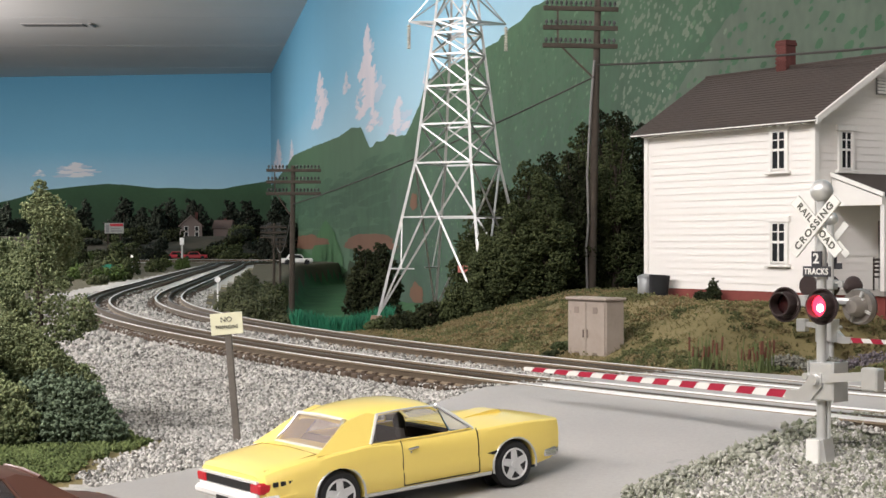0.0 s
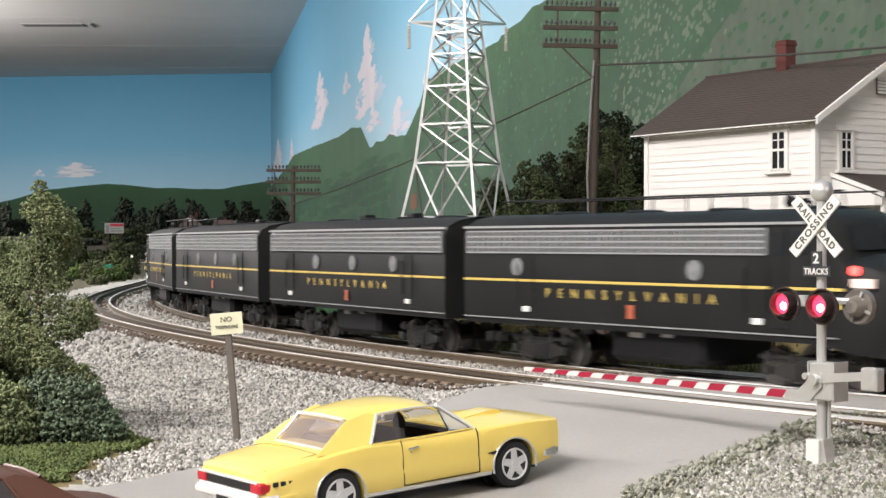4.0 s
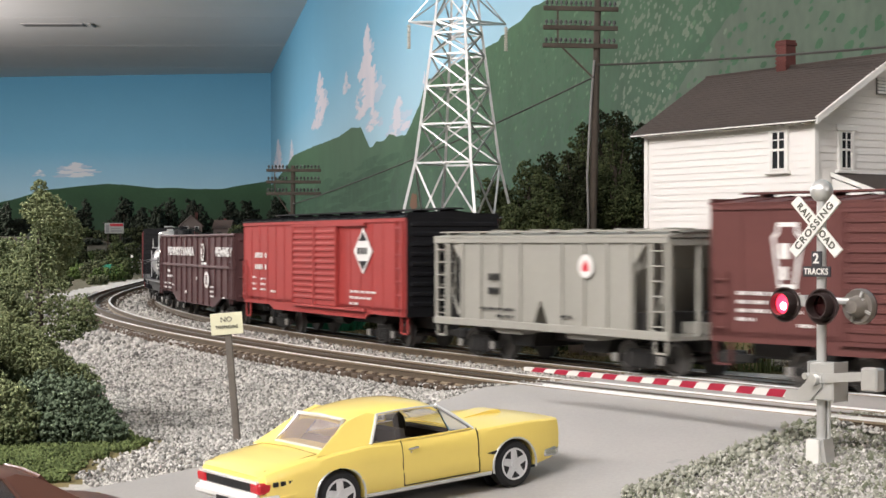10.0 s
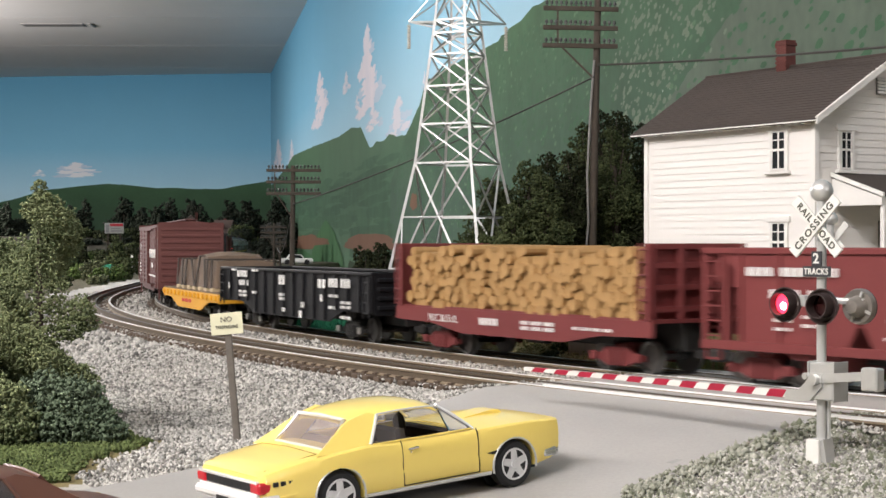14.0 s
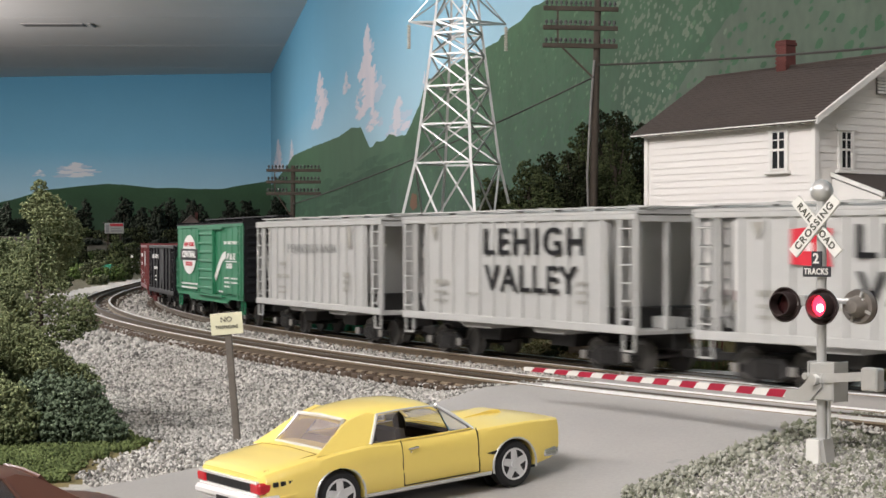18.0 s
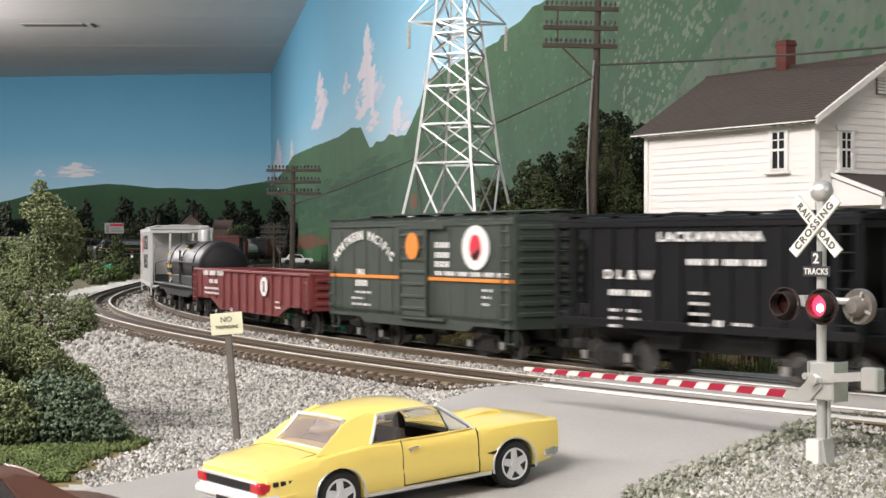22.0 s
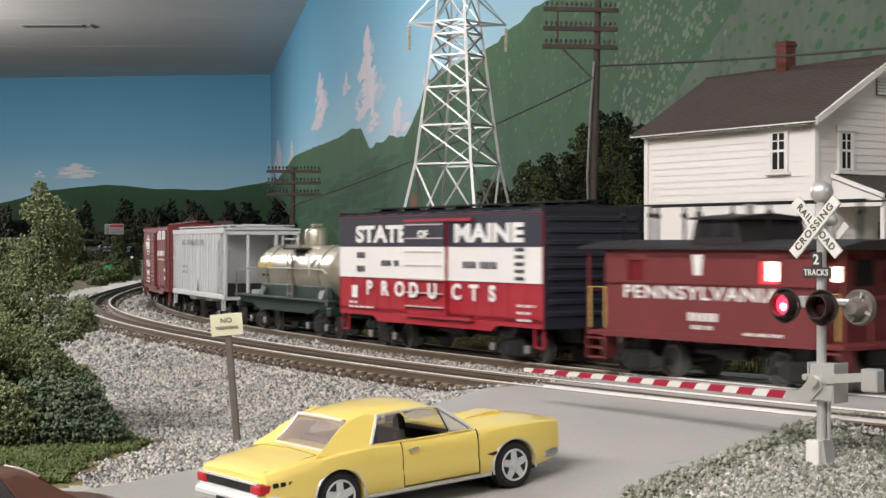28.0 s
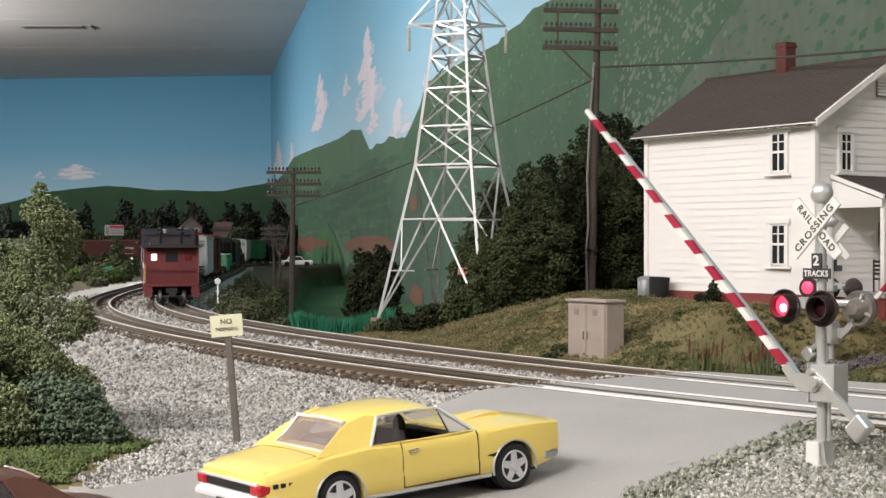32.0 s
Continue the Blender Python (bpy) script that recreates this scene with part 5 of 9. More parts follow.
c = boxcar(-2415, -2714, "dark brown double-door boxcar with white lettering", BROWN, BROWN, BROWN, ((-23, 27), (28, 76)), outside=True, z1=85)
shape(c, "emblem", [(-5.5, 15), (5.5, 15), (6, 11), (8.6, 8.5), (4.6, -15), (-4.6, -15), (-8.6, 8.5), (-6, 11)], 106, 61.5, WHITE, label="white keystone emblem")
shape(c, "emblem_field", [(-4, 13), (4, 13), (4.6, 9.6), (6.6, 7.6), (3.2, -13), (-3.2, -13), (-6.6, 7.6), (-4.6, 9.6)], 106, 61.5, BROWN, 33.55)
stencil(c, [(110, 63.5, 8, 7), (109, 53.5, 5, 6)], WHITE, 33.8)
letter(c, "PENNSYLVANIA", -76, 56, 8.6, stretch=1.12, bold=0.4)
stencil(c, [(-61, 44.2, 25, 5), (-23, 33.5, 98, 1.9), (134, 44, 34, 1.7), (134, 40, 36, 1.7), (134, 36, 36, 1.7), (134, 32, 10), (100, 30, 8), (-118, 43, 18, 1.5), (-130, 79, 10, 4)])

c = flat_car(-2750, -3000, "yellow flat car with blue-red stencilling under a tarp load", YELLOW, DECK, 24)
stencil(c, [(30, 15, 44, 3)], HERALDRED, 31.8)
ld = thing("tarp_load", "brown tarpaulin load lashed with dark straps", "cargo", "train loads")
for i, (x0, x1, hh) in enumerate(((30, 72, 25), (-8, 31, 26), (-54, -7, 29), (-92, -53, 25))):
    n = 16
    vs, fs = [], []
    for a in range(n + 1):
        for b in range(n + 1):
            u, w = a / n, b / n
            edge = min(1, min(u, 1 - u) * 16) * min(1, min(w, 1 - w) * 16)
            sag = 1.6 * noise.noise(Vector((a * 0.45, b * 0.45, i * 3.1)))
            out = 1.2 * noise.noise(Vector((a * 0.9, b * 0.3, i * 2.7 + 8)))
            hump = 4 * max(0, math.sin(math.pi * u)) ** 1.5 * math.sin(math.pi * w) if i == 2 else 0
            vs.append((x0 + (x1 - x0) * u, -28 + 56 * w + (out if edge < 1 else 0), 28 + (hh + sag + hump - 1.5) * edge ** 0.35))
    for a in range(n):
        for b in range(n):
            fs.append((a * (n + 1) + b, (a + 1) * (n + 1) + b, (a + 1) * (n + 1) + b + 1, a * (n + 1) + b + 1))
    part("tarpaulin", Geo().add(vs, fs), TARP, ld, "tied-down brown tarpaulin bundle")
STRAP = mat("strap_dark", (0.05, 0.038, 0.03), 0.8)
for xt, xb in ((64, 68), (44, 43), (24, 31), (4, -14), (-36, -16), (-55, -58), (-67, -65), (-86, -86)):
    zt = 55.8 if -54 < xt < 0 else 53
    g = Geo().add([(xb - 2, 29.4, 28), (xb + 2, 29.4, 28), (xt + 2, 28.6, zt), (xt - 2, 28.6, zt), (xb - 2, 28.8, 28), (xb + 2, 28.8, 28), (xt + 2, 27.4, zt), (xt - 2, 27.4, zt)], [(0, 1, 2, 3), (7, 6, 5, 4), (0, 4, 5, 1), (1, 5, 6, 2), (2, 6, 7, 3), (3, 7, 4, 0)])
    part("strap", g.box(xt - 2, xt + 2, -27, 28, zt - 0.6, zt + 0.5), STRAP, ld, "dark lashing strap")
for i in range(7):
    x = -86 + 25 * i
    part("dunnage", Geo().box(x - 5, x + 5, -28.8, 29.4, 25.2, 28.4, 0.4), mat("dunnage_wood", (0.6, 0.48, 0.3), 0.8), ld, "pale wooden block")
MOVERS.append((ld, (-2750 - 3000) / 2, 0.31 * 250))

c = gondola(-3021, -3338, "black mill gondola with white stencilling", BLACK, 20, 48, 15, True)
stencil(c, [(128, 46.0, 12, 1.6), (114, 43.0, 26, 5), (110, 36.0, 24, 4), (110, 29.0, 20, 2), (110, 26.0, 20, 2), (78, 46.0, 14, 2), (78, 29.0, 12, 2), (16, 40.0, 14, 7), (16, 29.0, 12, 2), (16, 26.0, 12, 2), (10, 18.0, 8, 3), (-30, 23.0, 8, 4), (-26, 16.0, 8, 5), (-64, 39.0, 16, 6), (-84, 40.0, 18, 6), (-106, 40.0, 18, 6), (-68, 29.0, 6, 5), (-84, 31.0, 18, 2), (-84, 23.0, 12, 2), (-106, 27.0, 18, 2), (-106, 24.0, 18, 2), (-106, 17.0, 18, 2), (136, 33.0, 4, 5)], y=33.3)

# pulpwood rack loaded with cut logs
c, L = begin("pulpwood_car", "freight-red bulkhead rack car for pulpwood", -3373, -3624)
h = L / 2
for s in (1, -1):
    part("side_sill", Geo().prism([(-h, 28), (h, 28), (h, 20), (h * 0.66, 19), (h * 0.4, 14), (-h * 0.4, 14), (-h * 0.66, 19), (-h, 20)], "y", 29 if s > 0 else -31, 31 if s > 0 else -29), OXIDE, c)
part("deck", Geo().box(-h, h, -30, 30, 27, 29), OXIDE, c)
for sgn in (1, -1):
    g = Geo().box(-2, 0, -31, 31, 28, 67, 0.4)
    for y in (-29, -10, 10, 29):
        g.box(0, 4, y - 2, y + 2, 28, 67, 0.5)
    for z in (34, 45, 56, 65.6):
        g.box(0, 3.4, -31, 31, z - 1.4, z + 1.4)
    part("bulkhead", g, OXIDE, c, "slatted end bulkhead", at=place(sgn * (h - 5), 0, 0, 0 if sgn > 0 else 180))
    for y in (32, -32):
        part("ladder", cached("pl", lambda: ladder_geo(6, 8, 29, 67).mesh("ladder")), OXIDE, c, at=place(sgn * (h - 5), y, 0))
letter(c, "NC&StL", 70, 22, 4.6, y=31.3, stretch=1.2, spacing=1.35)
stencil(c, [(30, 22, 20, 4), (-12, 23, 34, 2), (-12, 20, 34, 2), (-60, 22, 34, 1.6)], y=31.3)
underframe(c, L, 56, 27)
couplers(c, L)
add_trucks(c, 0.34 * L, OXIDE, bright=False)
load = thing("log_load", "stacked cut pulpwood logs with pale sawn ends", "logs", "train loads")
rnd = random.Random(9)
log = cached("log", lambda: Geo().rod((0, -29, 0), (0, 29, 0), 1.0, 9).mesh("log"))
log.materials.append(LOGEND)
k = 0
for row in range(9):
    x = -h + 14
    while x < h - 14:
        r = rnd.uniform(2.4, 3.7)
        zz = 30.5 + row * 4.5 + rnd.uniform(-1.2, 1.2)
        if row < 7 or rnd.random() < (0.6 if row == 7 else 0.2):
            ob = part("log", log, None, load, at=place(x + rnd.uniform(-1, 1), rnd.uniform(-2, 2), zz, rnd.uniform(-3, 3)))
            ob.scale = (r, 1, r)
            k += 1
        x += r * 1.95
MOVERS.append((load, (-3373 - 3624) / 2, 0.31 * 251))

c = hopper(-3657, -3838, "freight-red open coal hopper with a round white herald", OXIDE, False, 6, 20, 65, 20, True, OXIDE, False)
shape(c, "herald", ring_pts(8.5), -42, 50, WHITE, 33.3, "round white herald")
stencil(c, [(62, 54.0, 52, 4), (48, 44.0, 26, 4), (46, 36.0, 10), (46, 32.0, 10), (46, 28.0, 10), (30, 34.0, 10), (30, 30.0, 10), (-16, 34.0, 10), (-14, 26.0, 14), (-40, 24.0, 8)], y=33.3)
c = hopper(-3868, -4062, "black open coal hopper with white stencilling", BLACK, False, 6, 20, 65, 20)
stencil(c, [(60, 54.0, 48, 4), (46, 42.0, 26, 3), (40, 34.0, 14), (40, 30.0, 14)], y=33.3)

c = boxcar(-4094, -4331, "green boxcar with an oval white herald and black roof", CARGREEN, BLACK, BLACK, ((-26, 27),))
shape(c, "herald", ring_pts(17.5, 36, 1.5), 69, 57, WHITE, 33.3, "oval white herald with a black band")
shape(c, "herald_band", [(-33, -5), (33, -5), (33, 5), (-33, 5)], 69, 57, BLACK, 33.6, "black band across the herald")
letter(c, "CENTRAL", 69, 57, 5.6, y=33.9, stretch=1.55, bold=0.4)
letter(c, "NEW YORK", 69, 66, 3.6, HERALDRED, 33.6, 1.5, bold=0.2)
letter(c, "SYSTEM", 69, 48.5, 3.6, HERALDRED, 33.6, 1.5, bold=0.2)
stencil(c, [(99, 31, 64, 1.6), (99, 27.5, 60, 1.6), (-58, 67.5, 50, 2.6), (-66, 48.6, 20, 4.4), (-60, 38.5, 18), (-82, 38.5, 24), (-60, 35, 18), (-82, 35, 24), (-60, 31.5, 18), (-40, 27, 14)])
letter(c, "P & E", -81, 56, 5, stretch=1.7, bold=0.3)
part("rule_line", Geo().box(-99, -62, 33.2, 33.5, 51.8, 52.6), WHITE, c, "white line under the initials")
for i in range(7):
    (xa, za), (xb, zb) = ((-29 - 36 * k / 7, 37 + 20.5 * math.sin(math.radians(13 * k))) for k in (i + 0.08, i + 0.92))
    nx, nz = (zb - za) * -0.55, (xb - xa) * -0.55
    nl = 3.0 / math.hypot(nx, nz)
    shape(c, "arrow_mark", [(-xa - nx * nl, za - nz * nl), (-xb - nx * nl, zb - nz * nl), (-xb + nx * nl, zb + nz * nl), (-xa + nx * nl, za + nz * nl)], 0, 0, WHITE, 33.3)

for (fr, re, who) in ((-4367, -4599, 0), (-4634, -4864, 1), (-4902, -5133, 2)):
    c = hopper(fr, re, ("light grey covered hopper with faded lettering", "light grey covered hopper with large black lettering", "light grey covered hopper with black lettering and a red flag")[who], LTGREY, True, 12, 24, 82, 25, False)
    if who == 0:
        letter(c, "PENNSYLVANIA", 2, 63, 6.6, mat("faded_grey", (0.22, 0.22, 0.21), 0.7), stretch=1.2, spacing=1.25)
        shape(c, "emblem", [(-4, 7), (4, 7), (3, -7), (-3, -7)], -66, 71, GREY, 33.3)
        stencil(c, [(64, 52, 14, 3), (70, 43, 26, 3), (66, 35, 14), (66, 31, 14), (-56, 46, 12, 3), (-56, 41, 10, 3), (-56, 36, 8, 3)], GREY)
    else:
        x = -25
        letter(c, "LEHIGH", x, 67.2, 15, BLACK, stretch=1.2, spacing=1.2, bold=0.35)
        letter(c, "VALLEY", x + 3, 46.6, 15, BLACK, stretch=1.15, spacing=1.12, bold=0.35)
        shape(c, "triangle_mark", [(-4, 4), (4, 4), (0, -4)], 76, 73, GREY, 33.3)
        if who == 2:
            shape(c, "flag", [(-11, 8), (4, 9), (11, 8), (9, 0), (11, -9), (-11, -8)], 46, 65.5, HERALDRED, 33.3, "red flag emblem")
            stencil(c, [(49, 65.5, 6, 4)], WHITE, 33.6)
        stencil(c, [(76, 44, 16, 3), (76, 38, 14, 2), (76, 33, 14, 2), (40, 38, 12), (-66, 46, 10, 2), (-66, 41, 10, 2), (-66, 36, 10, 2)], GREY)

c = tank_car(-5168, -5402, "long black tank car with gold lettering and a pale dome cap", BLACK, 22.5, 46.5, (6, 12), cap_m=mat("dome_pale", (0.5, 0.5, 0.5), 0.4, 0.4), tank_end=9)
stencil(c, [(84, 56.0, 22, 1.6), (84, 48.0, 26, 1.6), (84, 44.0, 26, 3), (84, 37.0, 26, 1.6), (-30, 62.0, 20, 1.6)], GOLD, 22.9)
c = gondola(-5423, -5735, "freight-red mill gondola with a round white herald", OXIDE, 19, 45.5, 14, True)
shape(c, "herald", ring_pts(7.4, sx=1.2), -50, 34, WHITE, 33.4, "round white herald")
shape(c, "herald_mark", [(-2.6, 4), (2.6, 4), (1.8, 0), (2.6, -4), (-2.6, -4), (-1.8, 0)], -50, 34, OXIDE, 33.6)
stencil(c, [(122, 42.0, 66, 4), (104, 35.0, 26, 3.4), (118, 29.0, 44, 1.8), (118, 25.0, 44, 1.8), (40, 13.0, 6, 3), (-78, 23.0, 10), (-78, 19.0, 12)], y=33.3)
c = boxcar(-5772, -6009, "dark green boxcar with an orange stripe and round herald", DKGREEN, DKGREEN, DKGREEN, ((-21, 14),), z0=19, z1=80)
part("stripe", Geo().box(-118, 118, 33.2, 33.5, 44.6, 46.6), ORANGE, c, "orange stripe")
shape(c, "herald", ring_pts(13, 36, 1.17), -77, 64.5, WHITE, 33.4, "round white herald")
shape(c, "herald_field", ring_pts(7.6, sx=0.85), -77, 64.5, HERALDRED, 33.7)
shape(c, "herald_dark", [(0, -7.6), (4.4, -5), (5.4, 0), (-4.4, -5)], -77, 64.5, BLACK, 33.95)
shape(c, "orange_seal", ring_pts(8.3), -5, 65.4, ORANGE, 36, "round orange seal")
for i, ch in enumerate("NORTHERN PACIFIC"):
    a = math.radians(37 - 74 * i / 15)
    if ch != " ":
        words(ch, 5.6, WHITE, "arched_letter", c, face_at(67 + 66 * math.sin(a), 33.4, 6 + 66 * math.cos(a)) @ Matrix.Rotation(-a, 4, "Y"), 0.95, "", 1.0, 0.3)
stencil(c, [(-29, 66, 18, 3.4), (-29, 60, 18, 3.4), (-29, 54.5, 18, 3.4), (-29, 49, 84, 2.6), (76, 48.4, 12, 3.6), (78, 41, 18, 4), (78, 35, 22), (84, 31, 18), (84, 27, 28), (-84, 40, 12), (-84, 36, 10), (-84, 32, 8), (14, 54, 18, 2)])
c = hopper(-6048, -6252, "black covered hopper with white lettering", BLACK, True, 9, 27, 78, 24)
letter(c, "LACKAWANNA", -12, 70, 4.6, stretch=1.35, spacing=1.2, y=33.4, bold=0.2)
letter(c, "D L & W", 44, 51, 4.6, stretch=1.4, spacing=1.1, y=33.4, bold=0.2)
stencil(c, [(2, 58.0, 20, 3), (-22, 58.0, 26, 3), (58, 42.0, 30, 3), (58, 33.0, 9), (44, 33.0, 9), (58, 29.0, 9), (44, 29.0, 9), (58, 25.0, 9), (0, 43.0, 12), (0, 38.0, 12), (0, 33.0, 12), (0, 28.0, 12), (-16, 29.0, 6, 3), (-28, 29.0, 12)], y=33.3)
c = gondola(-6286, -6605, "green mill gondola with white lettering, loaded with gravel", GONGREEN, 20, 48, 14, True)
shape(c, "herald", ring_pts(5.0), -27, 35, WHITE, 33.4, "small round herald")
for text, x in (("LE", 40), ("HI", 18), ("GH", -4), ("VA", -49), ("LL", -71), ("EY", -93)):
    letter(c, text, x, 35.2, 8.6, y=33.4, stretch=0.95, bold=0.4)
stencil(c, [(128, 39.0, 12, 3), (130, 33.0, 26, 3), (88, 33.0, 20, 3), (-108, 33.0, 10, 14), (-34, 14.0, 10, 3), (52, 27.0, 6, 1)], y=33.4)
load = thing("gravel_load", "heaped pale gravel load", "gravel", "train loads")
n, k = 60, 14
vs, fs = [], []
for a in range(n + 1):
    for b in range(k + 1):
        x, y = -156 + 312 * a / n, -29 + 58 * b / k
        z = 43 + 6 * math.sin(math.pi * b / k) * (0.5 + 0.5 * abs(math.sin(a * 0.33))) + 3.6 * noise.noise(Vector((a * 0.35, b * 0.5, 2)))
        vs.append((x, y, z))
for a in range(n):
    for b in range(k):
        fs.append((a * (k + 1) + b, (a + 1) * (k + 1) + b, (a + 1) * (k + 1) + b + 1, a * (k + 1) + b + 1))
part("gravel_heap", Geo().add(vs, fs), GRAVEL, load)
rnd = random.Random(19)
for i in range(26):
    x, y, r = rnd.uniform(-150, 150), rnd.uniform(-20, 26), rnd.uniform(2.2, 4.6)
    g = Geo().ball((0, 0, 0), r, 8)
    g.v = [(a * rnd.uniform(0.75, 1.25), b * rnd.uniform(0.75, 1.25), d * rnd.uniform(0.5, 0.9)) for a, b, d in g.v]
    part("rock", g, GRAVEL, load, "pale broken rock", at=place(x, y, 47.5))
MOVERS.append((load, (-6286 - 6605) / 2, 0.31 * 319))
c = flat_car(-6640, -6900, "empty dark brown flat car with white stencilling", MAROON, mat("worn_deck", (0.085, 0.055, 0.045), 0.85, vary=0.35, scale=90, island=0.3), 24)
stencil(c, [(88, 20, 6, 4), (70, 20, 8, 4), (44, 14, 90, 3)], y=31.8)
c = boxcar(-6922, -7158, "freight-red boxcar with an oval white herald", OXIDE, OXIDE, OXIDE, ((-10, 30),), outside=True)
shape(c, "herald", ring_pts(10.5, 36, 1.65), 66, 66, WHITE, 33.3, "oval white herald with bars")
shape(c, "herald_field", ring_pts(9.3, 36, 1.67), 66, 66, OXIDE, 33.55)
part("herald_band", Geo().box(47, 85, 33.4, 33.9, 62.2, 63.4).box(47, 85, 33.4, 33.9, 68.6, 69.8), WHITE, c, "white bars across the herald")
letter(c, "CENTRAL", 66, 66, 4.2, y=33.8, stretch=1.5, bold=0.3)
letter(c, "NEW YORK", 66, 72.2, 2.2, y=33.8, stretch=1.4, bold=0.1)
letter(c, "SYSTEM", 66, 59.6, 2.2, y=33.8, stretch=1.4, bold=0.1)
letter(c, "P&LE", 66, 46.5, 7, stretch=1.75, spacing=1.1, bold=0.35)
stencil(c, [(78, 37, 25, 5), (80, 31, 34, 1.6), (84, 27.4, 44, 1.6), (-24, 76, 80, 9), (-24, 58, 64, 5), (-26, 52, 62, 1), (-84, 42, 12, 3), (-84, 34, 12, 3)])
c = hopper(-7190, -7398, "white covered hopper with ribbed sides", PALE, True, 14, 24, 79, 24, True)
stencil(c, [(60, 69, 92, 4.6), (56, 47, 20, 2.4), (56, 42, 20, 2.4)], mat("faded_grey_ink", (0.3, 0.3, 0.3), 0.7), 33.3)
c = tank_car(-7428, -7636, "tan-grey tank car on a green frame with a tall dome", TANTANK, 20.5, 46, (9, 13), frame_m=mat("frame_green", (0.014, 0.032, 0.024), 0.5))
stencil(c, [(76, 51.0, 36, 4)], GOLD, 20.8)
stencil(c, [(66, 43, 16, 2)], BLACK, 20.9)
shape(c, "mark", [(-8, 6), (8, 6), (4, 2), (0, -10), (-4, 2)], -38, 54, WHITE, 20.6)

# navy, white and red boxcar
c = boxcar(-7665, -7911, "boxcar in navy, white and red bands with lettering", CARRED, NAVY, NAVY, ((-22, 28),), door_m=CARRED, walk_m=BLACK, ladders=False, z1=85)
for y in (33.0, -33.3):
    part("white_band", Geo().box(-122.6, 122.6, y, y + 0.3, 45.5, 65.5), CARWHITE, c, "white side band")
    part("navy_band", Geo().box(-122.6, 122.6, y, y + 0.5, 65.5, 84.6), NAVY, c, "navy side band")
for y in (34.7, -36.0):
    part("door_band", Geo().box(-22, 28, y, y + 1.3, 45.5, 65.5), CARWHITE, c, "white door band")
    part("door_band", Geo().box(-22, 28, y, y + 1.3, 65.5, 81), NAVY, c, "navy door band")
    g = Geo()
    for i in range(7):
        z = 29 + 50 * i / 6
        g.box(-20, 26, y + 0.9, y + 1.7, z - 0.4, z + 0.4)
    part("door_rib", g, mat("rib_grey", (0.5, 0.45, 0.44), 0.6), c)
letter(c, "STATE", 63, 73, 10.5, y=33.6, stretch=1.7, bold=0.6)
letter(c, "MAINE", -67, 73, 10.5, y=33.6, stretch=1.75, bold=0.6)
letter(c, "OF", 3, 73, 4.4, y=36.5, stretch=1.6, bold=0.3)
for ch, x in zip("PRODUCTS", (79, 58, 38, 14, -9, -32, -52, -72)):
    letter(c, ch, x, 38.5, 9, y=36.8 if abs(x) < 20 else 33.5, stretch=1.25, bold=0.5)
stencil(c, [(96, 60, 12, 4), (96, 51, 12, 4), (62, 55, 24, 3.6), (12, 55, 14, 3), (-40, 55, 42, 4)], NAVY, 33.6)
stencil(c, [(-96, 64, 10, 2), (-96, 60, 10, 2), (-96, 56, 10, 2), (-96, 52, 10, 2), (-96, 48, 10, 2)], NAVY, 33.6)
stencil(c, [(104, 36, 12, 8), (108, 29, 12), (108, 26, 34, 1.4), (-98, 33, 18), (-98, 29, 14), (-98, 25, 16)], WHITE, 33.3)

# caboose at the tail
c, L = begin("caboose", "freight-red cabin car with a cupola and lit windows", -7946, -8116, "freight cars of the train", "caboose")
h = L / 2
CAB = mat("cabin_red", (0.165, 0.032, 0.034), 0.6, vary=0.18, scale=40)
ROOFG = mat("cabin_roof", (0.032, 0.025, 0.026), 0.6, vary=0.3)
WINLIT = mat("lit_window", (1.0, 0.07, 0.09), 0.4, bump=0, vary=0.1, emit=0.5)
WINDIM = mat("dim_window", (0.16, 0.012, 0.014), 0.3, bump=0, vary=0.1)
LAMPW = mat("lamp_white_glow", (1.0, 0.75, 0.62), 0.4, bump=0, vary=0, emit=4)
b0, b1 = -h + 14, h - 16
for s in (1, -1):
    ya, yb = (29.5, 31) if s > 0 else (-31, -29.5)
    g = Geo()
    wins = [(b1 - 29, b1 - 17), (b0 + 22, b0 + 36)]
    xs = [b0] + [v for w in sorted(wins) for v in w] + [b1]
    for a, b in zip(xs[::2], xs[1::2]):
        g.box(a, b, ya, yb, 46, 62)
    g.box(b0, b1, ya, yb, 20, 48.5, 0.2).box(b0, b1, ya, yb, 60, 65.5, 0.2)
    g.box(b0, b1, ya - 0.4, yb + 0.5, 47.6, 48.8).box(b0, b1, ya - 0.4, yb + 0.5, 20, 23)
    part("side_wall", g, CAB, c, "")
    for a, b in wins:
        part("window", Geo().box(a, b, ya + 0.2, ya + 0.6, 48.5, 60), WINLIT if a < 0 else WINDIM, c, "window lit red from inside" if a < 0 else "dark red window")
        if a < 0:
            part("window_lamp", Geo().box(a + 2, a + 9, ya + 0.5, ya + 0.9, 50, 59, 0.15), LAMPW, c, "glowing lamp behind the window")
        part("window_frame", Geo().box(a, a + 0.9, ya - 0.3, yb + 0.4, 48.5, 60).box(b - 0.9, b, ya - 0.3, yb + 0.4, 48.5, 60).box(a, b, ya - 0.3, yb + 0.4, 59.2, 60), CAB, c)
